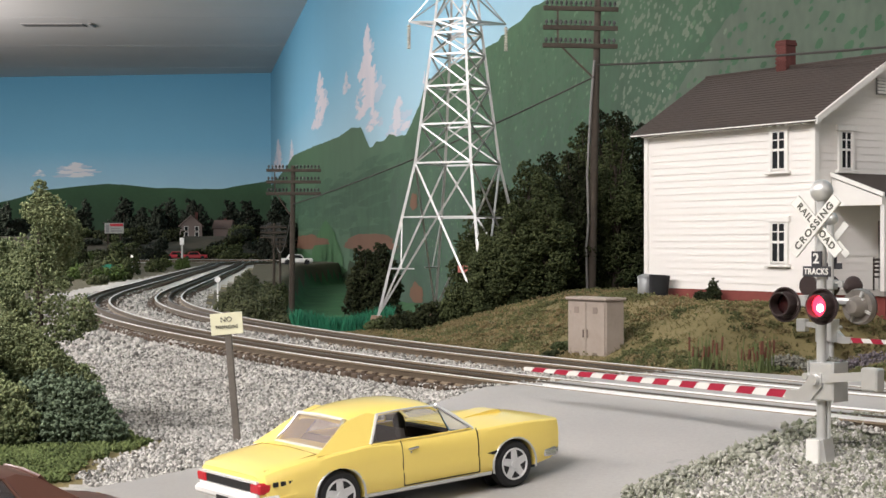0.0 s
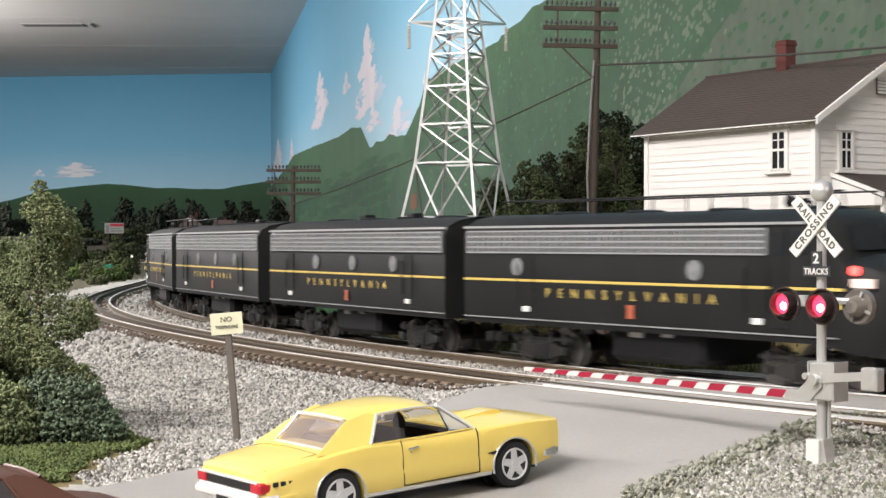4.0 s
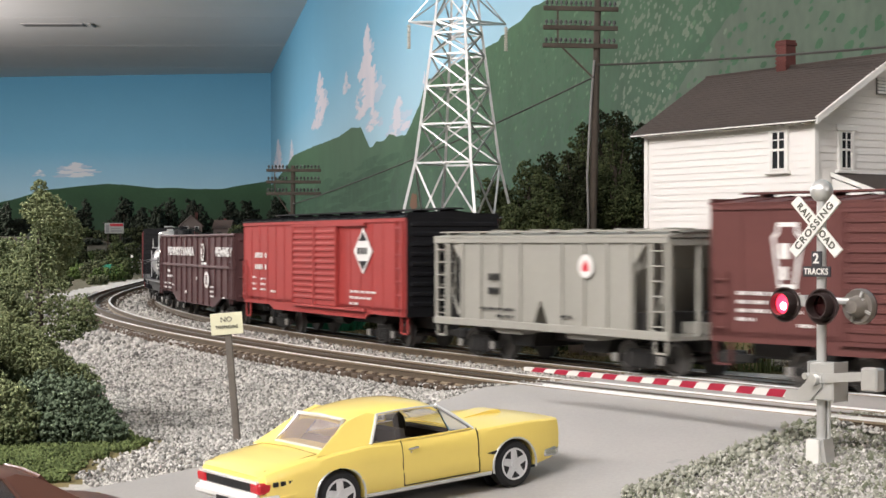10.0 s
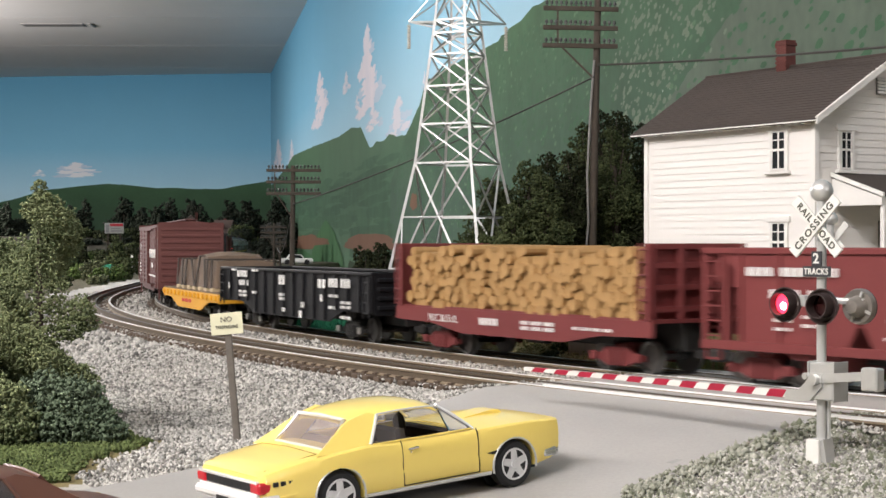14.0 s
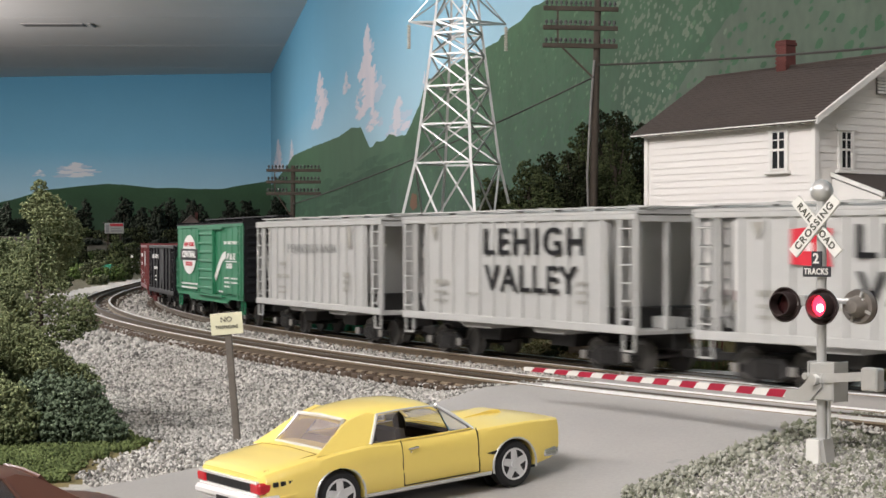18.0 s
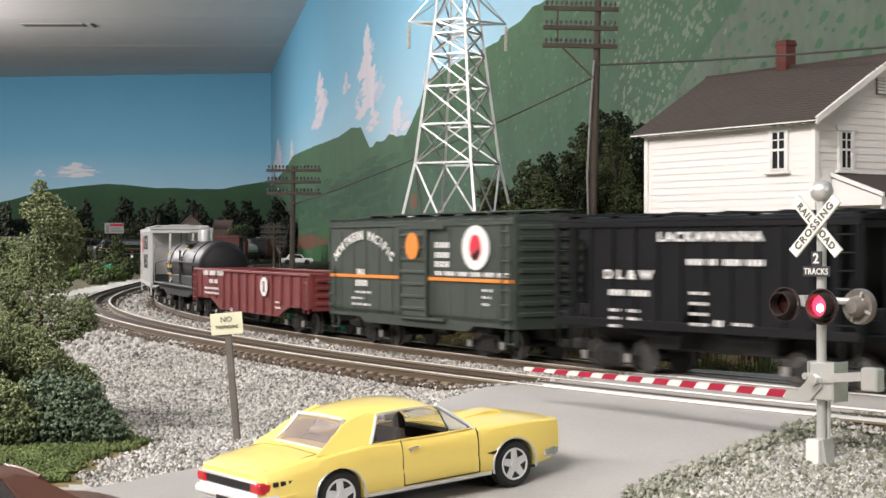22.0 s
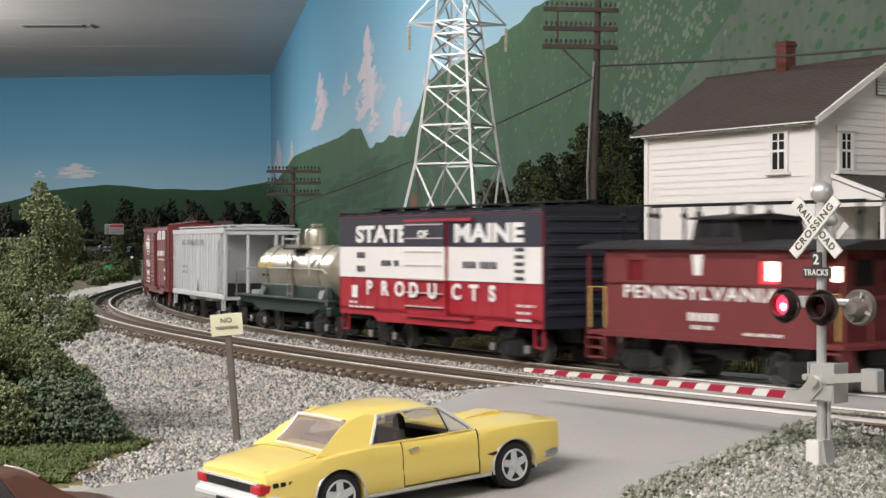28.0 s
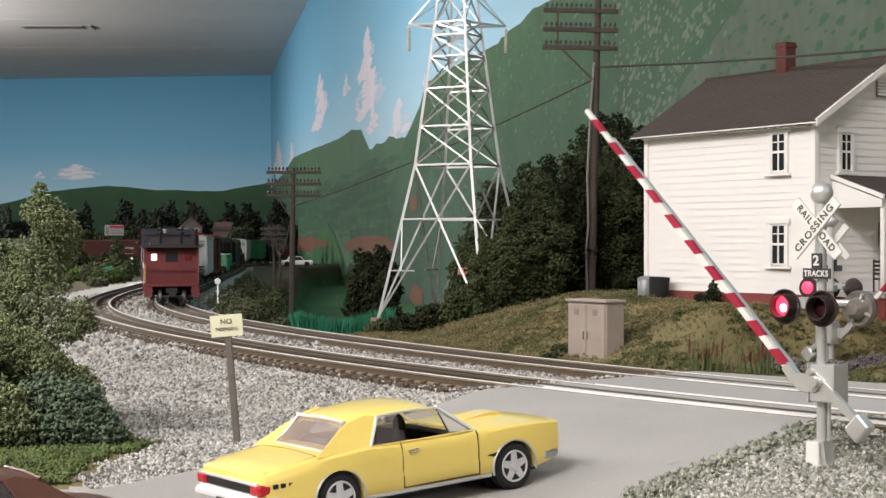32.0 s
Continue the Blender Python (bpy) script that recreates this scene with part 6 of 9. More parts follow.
for x in (b0, b1):
    e = Geo().box(x - 0.8, x + 0.8, -30, -14, 20, 66).box(x - 0.8, x + 0.8, 14, 30, 20, 66).box(x - 0.8, x + 0.8, -30, 30, 60, 66).box(x - 0.8, x + 0.8, -14, -7, 20, 66).box(x - 0.8, x + 0.8, 7, 14, 20, 66).box(x - 0.8, x + 0.8, -7, 7, 22, 48)
    part("end_wall", e, CAB, c)
    part("end_window", Geo().box(x - 0.3, x + 0.3, -7, 7, 48, 60), GLASSDARK, c, "dark door window")
part("roof", Geo().prism([(-34, 64.5), (-34, 65.8), (-20, 68.4), (0, 69.4), (20, 68.4), (34, 65.8), (34, 64.5)], "x", -h - 2, h + 2), ROOFG, c)
q0, q1 = -19, 15
part("cupola", Geo().prism([(q0, 66), (q1, 66), (q1 - 4, 79.5), (q0 + 4, 79.5)], "y", -24, 24), ROOFG, c, "grey cupola")
part("cupola_roof", Geo().prism([(-27, 79), (-27, 80), (0, 82), (27, 80), (27, 79)], "x", q0 + 1, q1 - 1), ROOFG, c)
for x in (q0 + 10.5, q1 - 10.5):
    for y in (24.2, -24.2):
        part("cupola_window", Geo().box(x - 4.5, x + 4.5, y - 0.3, y + 0.3, 71, 77), GLASSDARK, c)
part("stove_pipe", Geo().rod((q0 + 12, 6, 80), (q0 + 12, 6, 85), 1.8, 10).rod((q0 + 12, 6, 85), (q0 + 12, 6, 86.5), 2.4, 10), SILVER, c)
a = Geo()
for y in (12, -12):
    for x in (-h + 6, -h + 26, q0 - 6, q1 + 6, h - 30, h - 10):
        a.rod((x, y, 65), (x, y, 87), 0.8, 6).ball((x, y, 82), 1.8, 8)
    a.tube([(-h + 2, y, 87), (h - 4, y, 87)], 0.5, 5)
part("roof_antenna", a, BLACK, c, "roof antenna on stand-offs")
for sgn in (1, -1):
    pl = Geo().box(h - 16 if sgn > 0 else -h, h if sgn > 0 else -h + 14, -30, 30, 20, 22.5, 0.4)
    part("platform", pl, CAB, c, "end platform")
    xe = sgn * (h - 1.5)
    r = Geo()
    for y in (-29, -10, 10, 29):
        r.box(xe - 0.7, xe + 0.7, y - 0.7, y + 0.7, 22, 44 if abs(y) < 20 else 65)
    r.box(xe - 0.7, xe + 0.7, -29, 29, 42.6, 44)
    part("end_rail", r, CAB, c, "end railing")
    yl = Geo()
    xi = h - 15 if sgn > 0 else -h + 13
    for y in (30.2, -30.2):
        yl.tube([(xi, y, 24), (xi, y, 45), (xe - sgn * 2, y, 45), (xe - sgn * 2, y, 24)], 0.5, 6)
    part("hand_rail", yl, GOLD, c, "yellow hand rails")
    for y in (1, -1):
        ya, yb = min(y * 22, y * 31), max(y * 22, y * 31)
        sd = part("step_frame", Geo().box(xi - 0.5, xi + 0.5, ya, yb, 8, 21).box(xe - 0.5, xe + 0.5, ya, yb, 8, 21), CAB, c, "boarding steps")
        for k in range(3):
            part("step", Geo().box(min(xi, xe), max(xi, xe), ya, yb, 8 + 5 * k, 9 + 5 * k), CAB, sd)
part("tail_lamp", Geo().box(b0 - 2.4, b0 - 1, 17, 23, 50, 57, 0.5), LAMPW, c, "glowing tail lamp")
part("end_lamp", Geo().box(b0 - 2.4, b0 - 1, -22, -15, 50, 56, 0.5), WINDIM, c, "dark red lamp beside the door")
letter(c, "PENNSYLVANIA", (b0 + b1) / 2 + 4, 43, 6.6, y=31.3, stretch=1.45, spacing=1.15, bold=0.15)
shape(c, "emblem", [(-3.4, 5), (3.4, 5), (2.4, -5), (-2.4, -5)], (b0 + b1) / 2 + 4, 57, WHITE, 31.3, "white keystone emblem")
stencil(c, [((b0 + b1) / 2 + 10, 32, 20, 4), ((b0 + b1) / 2 + 8, 27, 14, 2), (b0 + 44, 25, 24, 1.5)], y=31.3)
underframe(c, L, 52, 20)
couplers(c, L)
add_trucks(c, 0.31 * L)
TAIL = c


def along(s):
    """The train eases a little as it goes away round the bend."""
    return s - float(np.interp(s, [800, 950, 1150, 1450, 1800, 3000], [0, 5, 10, 16, 30, 60]))


def motions():
    """The train runs at a nearly steady speed along its line; the gates rise; the flashers change over."""
    times = [0.5 * i for i in range(65)]
    for car, mid_s, b in MOVERS:
        rows = []
        for t in times:
            s = along(mid_s + SPEED * t)
            p, q = on_track(s + b), on_track(s - b)
            c = (p + q) / 2
            rows.append((t, place(c[0], c[1], 0, math.degrees(math.atan2(p[1] - q[1], p[0] - q[0])))))
        walk(car, rows)
    base = {car: (m, b) for car, m, b in MOVERS}
    for t_ob, car, off in TRUCKS:
        mid_s, b = base[car]
        rows = []
        for t in [2.0 * i for i in range(17)]:
            s = along(mid_s + SPEED * t)
            p, q = on_track(s + b), on_track(s - b)
            h0 = math.atan2(p[1] - q[1], p[0] - q[0])
            turn = (heading(s + off) - h0 + math.pi) % (2 * math.pi) - math.pi
            rows.append((t, place(off, 0, 0, math.degrees(turn))))
        walk(t_ob, rows)
    for fn in MORE_MOTION:
        fn()


MORE_MOTION = []


# ---- foliage and scatter ----
def leaf_cloud(blobs, n, size, seed, shell=0.55, flat=1.0):
    """Small ragged leaf clumps spread over soft blobs (x, y, z, rx, ry, rz)."""
    rs = np.random.RandomState(seed)
    B = np.array(blobs, float)
    vol = (B[:, 3] * B[:, 4] * B[:, 5]) ** 0.67
    pick = rs.choice(len(B), n, p=vol / vol.sum())
    d = rs.normal(size=(n, 3))
    d /= np.linalg.norm(d, axis=1)[:, None]
    rad = shell + (1.08 - shell) * rs.rand(n) ** 0.6
    # a lumpy skin
    lump = 1 + 0.16 * np.sin(d[:, 0] * 9 + pick) * np.sin(d[:, 1] * 8 + pick * 2) + 0.12 * np.sin(d[:, 2] * 13 + pick)
    c = B[pick, :3] + d * B[pick, 3:6] * (rad * lump)[:, None]
    s = size * (0.5 + rs.rand(n))
    base = np.array([[1, 0, -0.4], [-0.5, 0.87, -0.4], [-0.5, -0.87, -0.4], [0, 0, 0.75]])
    q = rs.normal(size=(n, 4))
    q /= np.linalg.norm(q, axis=1)[:, None]
    w, x, y, z = q.T
    R = np.stack([np.stack([1 - 2 * (y * y + z * z), 2 * (x * y - z * w), 2 * (x * z + y * w)], -1), np.stack([2 * (x * y + z * w), 1 - 2 * (x * x + z * z), 2 * (y * z - x * w)], -1), np.stack([2 * (x * z - y * w), 2 * (y * z + x * w), 1 - 2 * (x * x + y * y)], -1)], 1)
    P = np.einsum("nij,kj->nki", R, base) * s[:, None, None] * np.array([1, 1, flat]) + c[:, None, :]
    F = np.array([[0, 1, 3], [1, 2, 3], [2, 0, 3], [0, 2, 1]])[None] + (np.arange(n) * 4)[:, None, None]
    return P.reshape(-1, 3), F.reshape(-1, 3)


def crown_part(name, blobs, n, size, seed, m, parent, label="", shell=0.5):
    v, f = leaf_cloud(blobs, n, size, seed, shell)
    return part(name, fast_mesh(name, v, f, m), None, parent, label)


def tree(x, y, height, width, seed, m, label, n=3500, leaf=2.0, category="tree", group="", base=0.12, cone=False, z=None):
    rnd = random.Random(seed)
    t = thing("tree", label, category, group, at=place(x, y, gz(x, y) - 1 if z is None else z))
    tr = Geo().rod((0, 0, 0), (rnd.uniform(-2, 2), rnd.uniform(-2, 2), height * 0.75), height * 0.03, 7, height * 0.008)
    blobs = []
    k = 34
    for i in range(k):
        hgt = base + (1 - base) * (i + 0.5) / k
        spread = (1 - hgt) ** 0.7 if cone else max(0.42, math.sin(math.pi * min(1, (hgt - base) / (1 - base) * 0.82 + 0.16)))
        a = i * 2.4 + rnd.uniform(-0.4, 0.4)
        r = width / 2 * spread * rnd.uniform(0.3, 0.85)
        br = width / 2 * spread * rnd.uniform(0.24, 0.44) + width * 0.045
        p = (math.cos(a) * r, math.sin(a) * r, height * hgt * 0.97)
        blobs.append((*p, br, br, br * rnd.uniform(0.7, 1.0)))
        tr.rod((0, 0, height * hgt * 0.6), (p[0] * 0.9, p[1] * 0.9, p[2]), height * 0.009, 5, height * 0.003)
    part("trunk", tr, DARKBROWN, t, "thin brown trunk with limbs")
    crown_part("crown", blobs, n, leaf, seed, m, t)
    return t


def bush(name, x, y, blobs, n, size, seed, m, label, category="bush", group="", z=None):
    t = thing(name, label, category, group, at=place(x, y, gz(x, y) if z is None else z))
    part("stem", Geo().rod((0, 0, -2), (0, 0, blobs[0][2]), 1.2, 6), DARKBROWN, t)
    crown_part("foliage", blobs, n, size, seed, m, t)
    return t


LEAFNEAR = mat("flock_olive", (0.34, 0.375, 0.19), 0.95, vary=0.45, scale=26, fine=200, bump=0, dark=(0.06, 0.085, 0.035), island=0.45)
LEAFDARK = mat("flock_dark", (0.06, 0.07, 0.032), 0.95, vary=0.4, scale=24, fine=300, bump=0, dark=(0.012, 0.015, 0.008), island=0.6, spec=0.1)
LEAFMID = mat("flock_green", (0.125, 0.145, 0.062), 0.95, vary=0.4, scale=24, fine=300, bump=0, dark=(0.022, 0.032, 0.013), island=0.55, spec=0.15)
LEAFBLUE = mat("flock_blue_green", (0.2, 0.255, 0.165), 0.95, vary=0.3, scale=40, fine=300, bump=0, dark=(0.025, 0.045, 0.022), island=0.4)
LEAFGREY = mat("flock_grey", (0.3, 0.3, 0.24), 0.95, vary=0.35, scale=40, fine=300, bump=0, dark=(0.14, 0.13, 0.12), island=0.4)
LEAFPURPLE = mat("flock_mauve", (0.25, 0.21, 0.24), 0.95, vary=0.35, scale=40, fine=300, bump=0, dark=(0.09, 0.08, 0.08), island=0.4)
SCRUB = mat("flock_scrub", (0.15, 0.165, 0.075), 0.95, vary=0.35, scale=40, fine=300, bump=0, dark=(0.03, 0.035, 0.02), island=0.5)
CORN = mat("crop_green", (0.028, 0.23, 0.12), 0.8, vary=0.3, scale=60, bump=0, dark=(0.01, 0.08, 0.045), island=0.4)

# the tall flocked tree beside the road, with a bush at its foot
t = thing("tree", "olive-green flocked conifer-like tree beside the road", "tree", at=place(-183, 717, gz(-183, 717)))
part("trunk", Geo().rod((0, 0, -2), (0, 0, 100), 3.2, 8, 0.8), DARKBROWN, t)
rnd = random.Random(3)
blobs = [(0, 0, 113, 3, 3, 4), (1, 0, 108, 4.5, 4.5, 4), (-3, 0, 103, 5, 5, 5), (4, 0, 101, 5, 5, 5)]
for i in range(92):
    hgt = 22 + 78 * ((i * 0.618) % 1.0)
    wide = float(np.interp(hgt, [24, 40, 52, 60, 75, 88, 102], [26, 30, 33, 36, 34, 27, 12]))
    a = i * 2.39996
    r = wide * rnd.uniform(0.45, 0.85)
    q = rnd.uniform(4.8, 9.4)
    blobs.append((math.cos(a) * r - 3, math.sin(a) * r * 0.8, hgt + rnd.uniform(-3, 3), q, q, q * rnd.uniform(0.7, 1.1)))
blobs += [(19, -2, 58, 6, 6, 6), (22, 0, 53, 5, 5, 5), (15, -4, 50, 6, 6, 6), (0, 0, 60, 12, 12, 34)]
crown_part("crown", blobs, 56000, 0.8, 11, LEAFNEAR, t, shell=0.6)
bush("bush", -168, 700, [(6, -6, 16, 13, 11, 13), (-6, -4, 20, 12, 10, 12), (14, -8, 10, 11, 9, 9), (20, -10, 6, 10, 8, 7), (2, -12, 8, 14, 9, 8)], 8000, 1.1, 12, LEAFBLUE, "blue-green bush at the foot of the tree")
bush("bush", -186, 690, [(-6, -6, 16, 12, 11, 13), (-16, -4, 20, 12, 10, 12), (2, -8, 10, 9, 9, 9), (-18, -10, 6, 14, 8, 7)], 6000, 1.1, 13, LEAFNEAR, "olive bush beside the road")
for i, (bx, by) in enumerate(((-212, 742), (-216, 735), (-222, 790))):
    bush("bush", bx, by, [(0, 0, 20, 16, 14, 18), (-8, 4, 36, 14, 12, 14), (6, -2, 50, 12, 9, 14), (-6, 0, 66, 13, 10, 14), (4, 2, 80, 9, 8, 10)], 6500, 1.1, 70 + i, LEAFNEAR, "olive bush behind the roadside tree")

# dark wood between tower and house
# left trees get the lighter leaf colour: side light put into the material
for i, (x, y, h, w) in enumerate(((45, 1440, 120, 62), (78, 1425, 124, 66), (100, 1470, 130, 60), (130, 1445, 150, 60), (160, 1425, 160, 62), (150, 1480, 168, 62), (185, 1450, 150, 60), (60, 1500, 110, 60), (28, 1405, 76, 52), (205, 1405, 120, 50), (36, 1312, 66, 40), (58, 1302, 86, 46), (84, 1310, 104, 50), (112, 1345, 120, 50), (150, 1370, 140, 54), (185, 1370, 130, 50))):
    tree(x, y, h, w, 100 + i, LEAFMID if x < 90 and i != 7 or i in (3, 14) else LEAFDARK, "dark green flocked tree in a dense wood", 7000, 1.35, "tree", "trees of the wood", 0.0)
for i, (x, y, w, h) in enumerate(((-8, 1330, 30, 24), (14, 1318, 26, 28), (38, 1312, 34, 34), (-32, 1345, 26, 18), (-52, 1360, 22, 14), (58, 1330, 28, 26), (86, 1335, 30, 22), (110, 1340, 24, 18))):
    bush("bush", x, y, [(0, 0, h * 0.4, w * 0.5, w * 0.4, h * 0.5), (-w * 0.3, 0, h * 0.3, w * 0.35, w * 0.3, h * 0.4), (w * 0.3, 2, h * 0.35, w * 0.35, w * 0.3, h * 0.45)], 1700, 1.5, 200 + i, LEAFMID if i % 3 else LEAFDARK, "green bush at the wood's edge", group="bushes on the bank")
for i, (x, y, h, w) in enumerate(((-80, 1590, 92, 42), (-62, 1640, 96, 40), (-58, 1570, 70, 34))):
    tree(x, y, h, w, 230 + i, LEAFDARK, "dark green flocked tree beside the tower", 2600, 1.9, "tree", "trees of the wood", 0.05, False, -28)
for i, (x, y, w, h) in enumerate(((-192, 1560, 22, 20), (-206, 1600, 20, 24), (-222, 1660, 26, 30), (-200, 1690, 22, 34), (-216, 1740, 24, 26), (-238, 1800, 30, 36), (-252, 1900, 34, 34), (-245, 2050, 44, 40), (-262, 2200, 50, 40), (-150, 1520, 22, 14))):
    bush("bush", x, y, [(0, 0, h * 0.45, w * 0.5, w * 0.4, h * 0.5), (-w * 0.3, 0, h * 0.3, w * 0.35, w * 0.3, h * 0.4), (w * 0.3, 2, h * 0.4, w * 0.35, w * 0.3, h * 0.5)], 900, 1.8, 230 + i, SCRUB, "grey-green scrub bush beyond the track", group="scrub bushes", z=max(gz(x, y), -34))
# low shrubs on the bank by the house
for i, (x, y, w, h, m, lab) in enumerate(((205, 948, 26, 9, LEAFGREY, "grey low shrub on the bank"), (228, 930, 26, 9, LEAFGREY, "grey low shrub on the bank"), (252, 915, 34, 14, LEAFPURPLE, "mauve low shrub beside the crossing"), (280, 905, 34, 16, LEAFPURPLE, "mauve low shrub beside the crossing"), (245, 880, 26, 10, LEAFPURPLE, "mauve low shrub beside the crossing"), (190, 905, 20, 6, LEAFMID, "green low shrub on the bank"), (80, 1010, 16, 6, LEAFMID, "green tuft beside the cabinet"), (70, 1000, 12, 5, LEAFDARK, "dark tuft beside the cabinet"))):
    bush("shrub", x, y, [(0, 0, h * 0.4, w * 0.5, w * 0.4, h * 0.5), (-w * 0.3, 3, h * 0.3, w * 0.35, w * 0.3, h * 0.4)], 900, 1.1, 260 + i, m, lab, "shrub", "shrubs on the bank")

# ---- loose ballast, tufts and crops ----
rs = np.random.RandomState(21)
OCTA = np.array([[1, 0, 0], [-1, 0, 0], [0, 1, 0], [0, -1, 0], [0, 0, 1], [0, 0, -1]], float)
OFACE = np.array([[0, 2, 4], [2, 1, 4], [1, 3, 4], [3, 0, 4], [2, 0, 5], [1, 2, 5], [3, 1, 5], [0, 3, 5]])


def stones(X, Y, Z, size, seed):
    r = np.random.RandomState(seed)
    n = len(X)
    P = OCTA[None] * (size * (0.55 + 0.9 * r.rand(n, 1)))[:, None] * (0.6 + 0.8 * r.rand(n, 6, 1)) * (0.7 + 0.6 * r.rand(n, 1, 3))
    a = r.rand(n) * 6.28
    c, s = np.cos(a)[:, None], np.sin(a)[:, None]
    x = P[..., 0] * c - P[..., 1] * s
    y = P[..., 0] * s + P[..., 1] * c
    t = r.normal(0, 0.5, n)[:, None]
    y, z = y * np.cos(t) - P[..., 2] * np.sin(t), y * np.sin(t) + P[..., 2] * np.cos(t)
    V = np.stack([x + X[:, None], y + Y[:, None], z + Z[:, None]], -1)
    F = OFACE[None] + (np.arange(n) * 6)[:, None, None]
    return V.reshape(-1, 3), F.reshape(-1, 3)


def spread(n, y0, y1, lo, hi, power=1.0):
    y = y0 + (y1 - y0) * rs.rand(n) ** power
    x = (rs.rand(n) * 2 - 1) * 0.30 * y
    d = side_of_track(x, y)
    rel = np.stack([x, y], 1) - ROAD_AT
    t, w = rel @ ROAD_DIR, rel @ ROAD_N
    ok = (d > lo) & (d < hi) & ~((np.abs(w) < 90 + 4 * np.sin(t * 0.11) + 5 * rs.rand(n)) & (t < 330))
    return x[ok], y[ok], d[ok]


for nm, n, y0, y1, size, lo, hi in (("loose_ballast", 130000, 500, 1150, 0.85, FRONT_TRACK + 24, 330), ("track_ballast", 52000, 560, 1500, 0.85, -44, FRONT_TRACK + 26), ("far_ballast", 30000, 1100, 2600, 1.7, -48, 220)):
    x, y, d = spread(n, y0, y1, lo, hi, 1.3)
    green = (cover_edge(x, y) > -3 * rs.rand(len(x))) & (y < 790)
    x, y, d = x[~green], y[~green], d[~green]
    near_rail = np.zeros(len(x), bool)
    for c in (0, FRONT_TRACK):
        near_rail |= np.abs(d - c) < 25
    z = ground_height(x, y) + np.where(near_rail, 2.3, 0.4) + 0.35 * rs.rand(len(x))
    v, f = stones(x, y, z, np.full(len(x), size)[:, None], 5)
    tagged(new(nm, fast_mesh(nm, v, f, STONE)), "loose pale grey crushed stone ballast", "ballast", kind="stuff")

# pale rock rubble beside the signal
x = 60 + 190 * rs.rand(20000)
y = 500 + 130 * rs.rand(20000)
rel = np.stack([x, y], 1) - ROAD_AT
w = rel @ ROAD_N
ok = (w > 87 + 7 * rs.rand(20000) ** 2) & (w < 190)
x, y = x[ok], y[ok]
v, f = stones(x, y, ground_height(x, y) + 1.0 * rs.rand(len(x)) + 2.6 * smooth(106, 92, w[ok]), (0.45 + 0.85 * rs.rand(len(x)) ** 2)[:, None], 9)
tagged(new("rubble", fast_mesh("rubble", v, f, mat("rubble_stone", (0.58, 0.57, 0.5), 0.85, vary=0.5, scale=14, fine=900, bump=0.3, dark=(0.13, 0.14, 0.09), island=0.6))), "pale broken rock rubble beside the crossing", "rubble", kind="stuff")


def blades(X, Y, Z, h, w, seed, lean=0.35):
    r = np.random.RandomState(seed)
    n = len(X)
    a = r.rand(n) * 6.28
    hh = h * (0.5 + r.rand(n))
    dx, dy = np.cos(a) * w, np.sin(a) * w
    lx, ly = r.normal(0, lean, n) * hh, r.normal(0, lean, n) * hh
    V = np.stack([np.stack([X - dx, Y - dy, Z], -1), np.stack([X + dx, Y + dy, Z], -1), np.stack([X + lx, Y + ly, Z + hh], -1)], 1)
    return V.reshape(-1, 3), np.arange(3 * n).reshape(n, 3)


n = 60000
y = 640 + 800 * rs.rand(n)
x = (rs.rand(n) * 1.5 - 0.5) * 0.30 * y
d = side_of_track(x, y)
rel = np.stack([x, y], 1) - ROAD_AT
ok = (d < -42 - 10 * rs.rand(n)) & (d > -330) & (y + 0.2 * x < 1380) & ~((np.abs(rel @ ROAD_N) < 92) & (rel @ ROAD_DIR < np.where(rel @ ROAD_N < 20, 114, 330)))
x, y = x[ok], y[ok]
v, f = blades(x, y, ground_height(x, y) - 0.3, 2.2, 0.55, 6, 0.8)
tagged(new("dry_grass", fast_mesh("dry_grass", v, f, TUFT)), "dry yellow-brown static grass on the bank", "grass", kind="stuff")
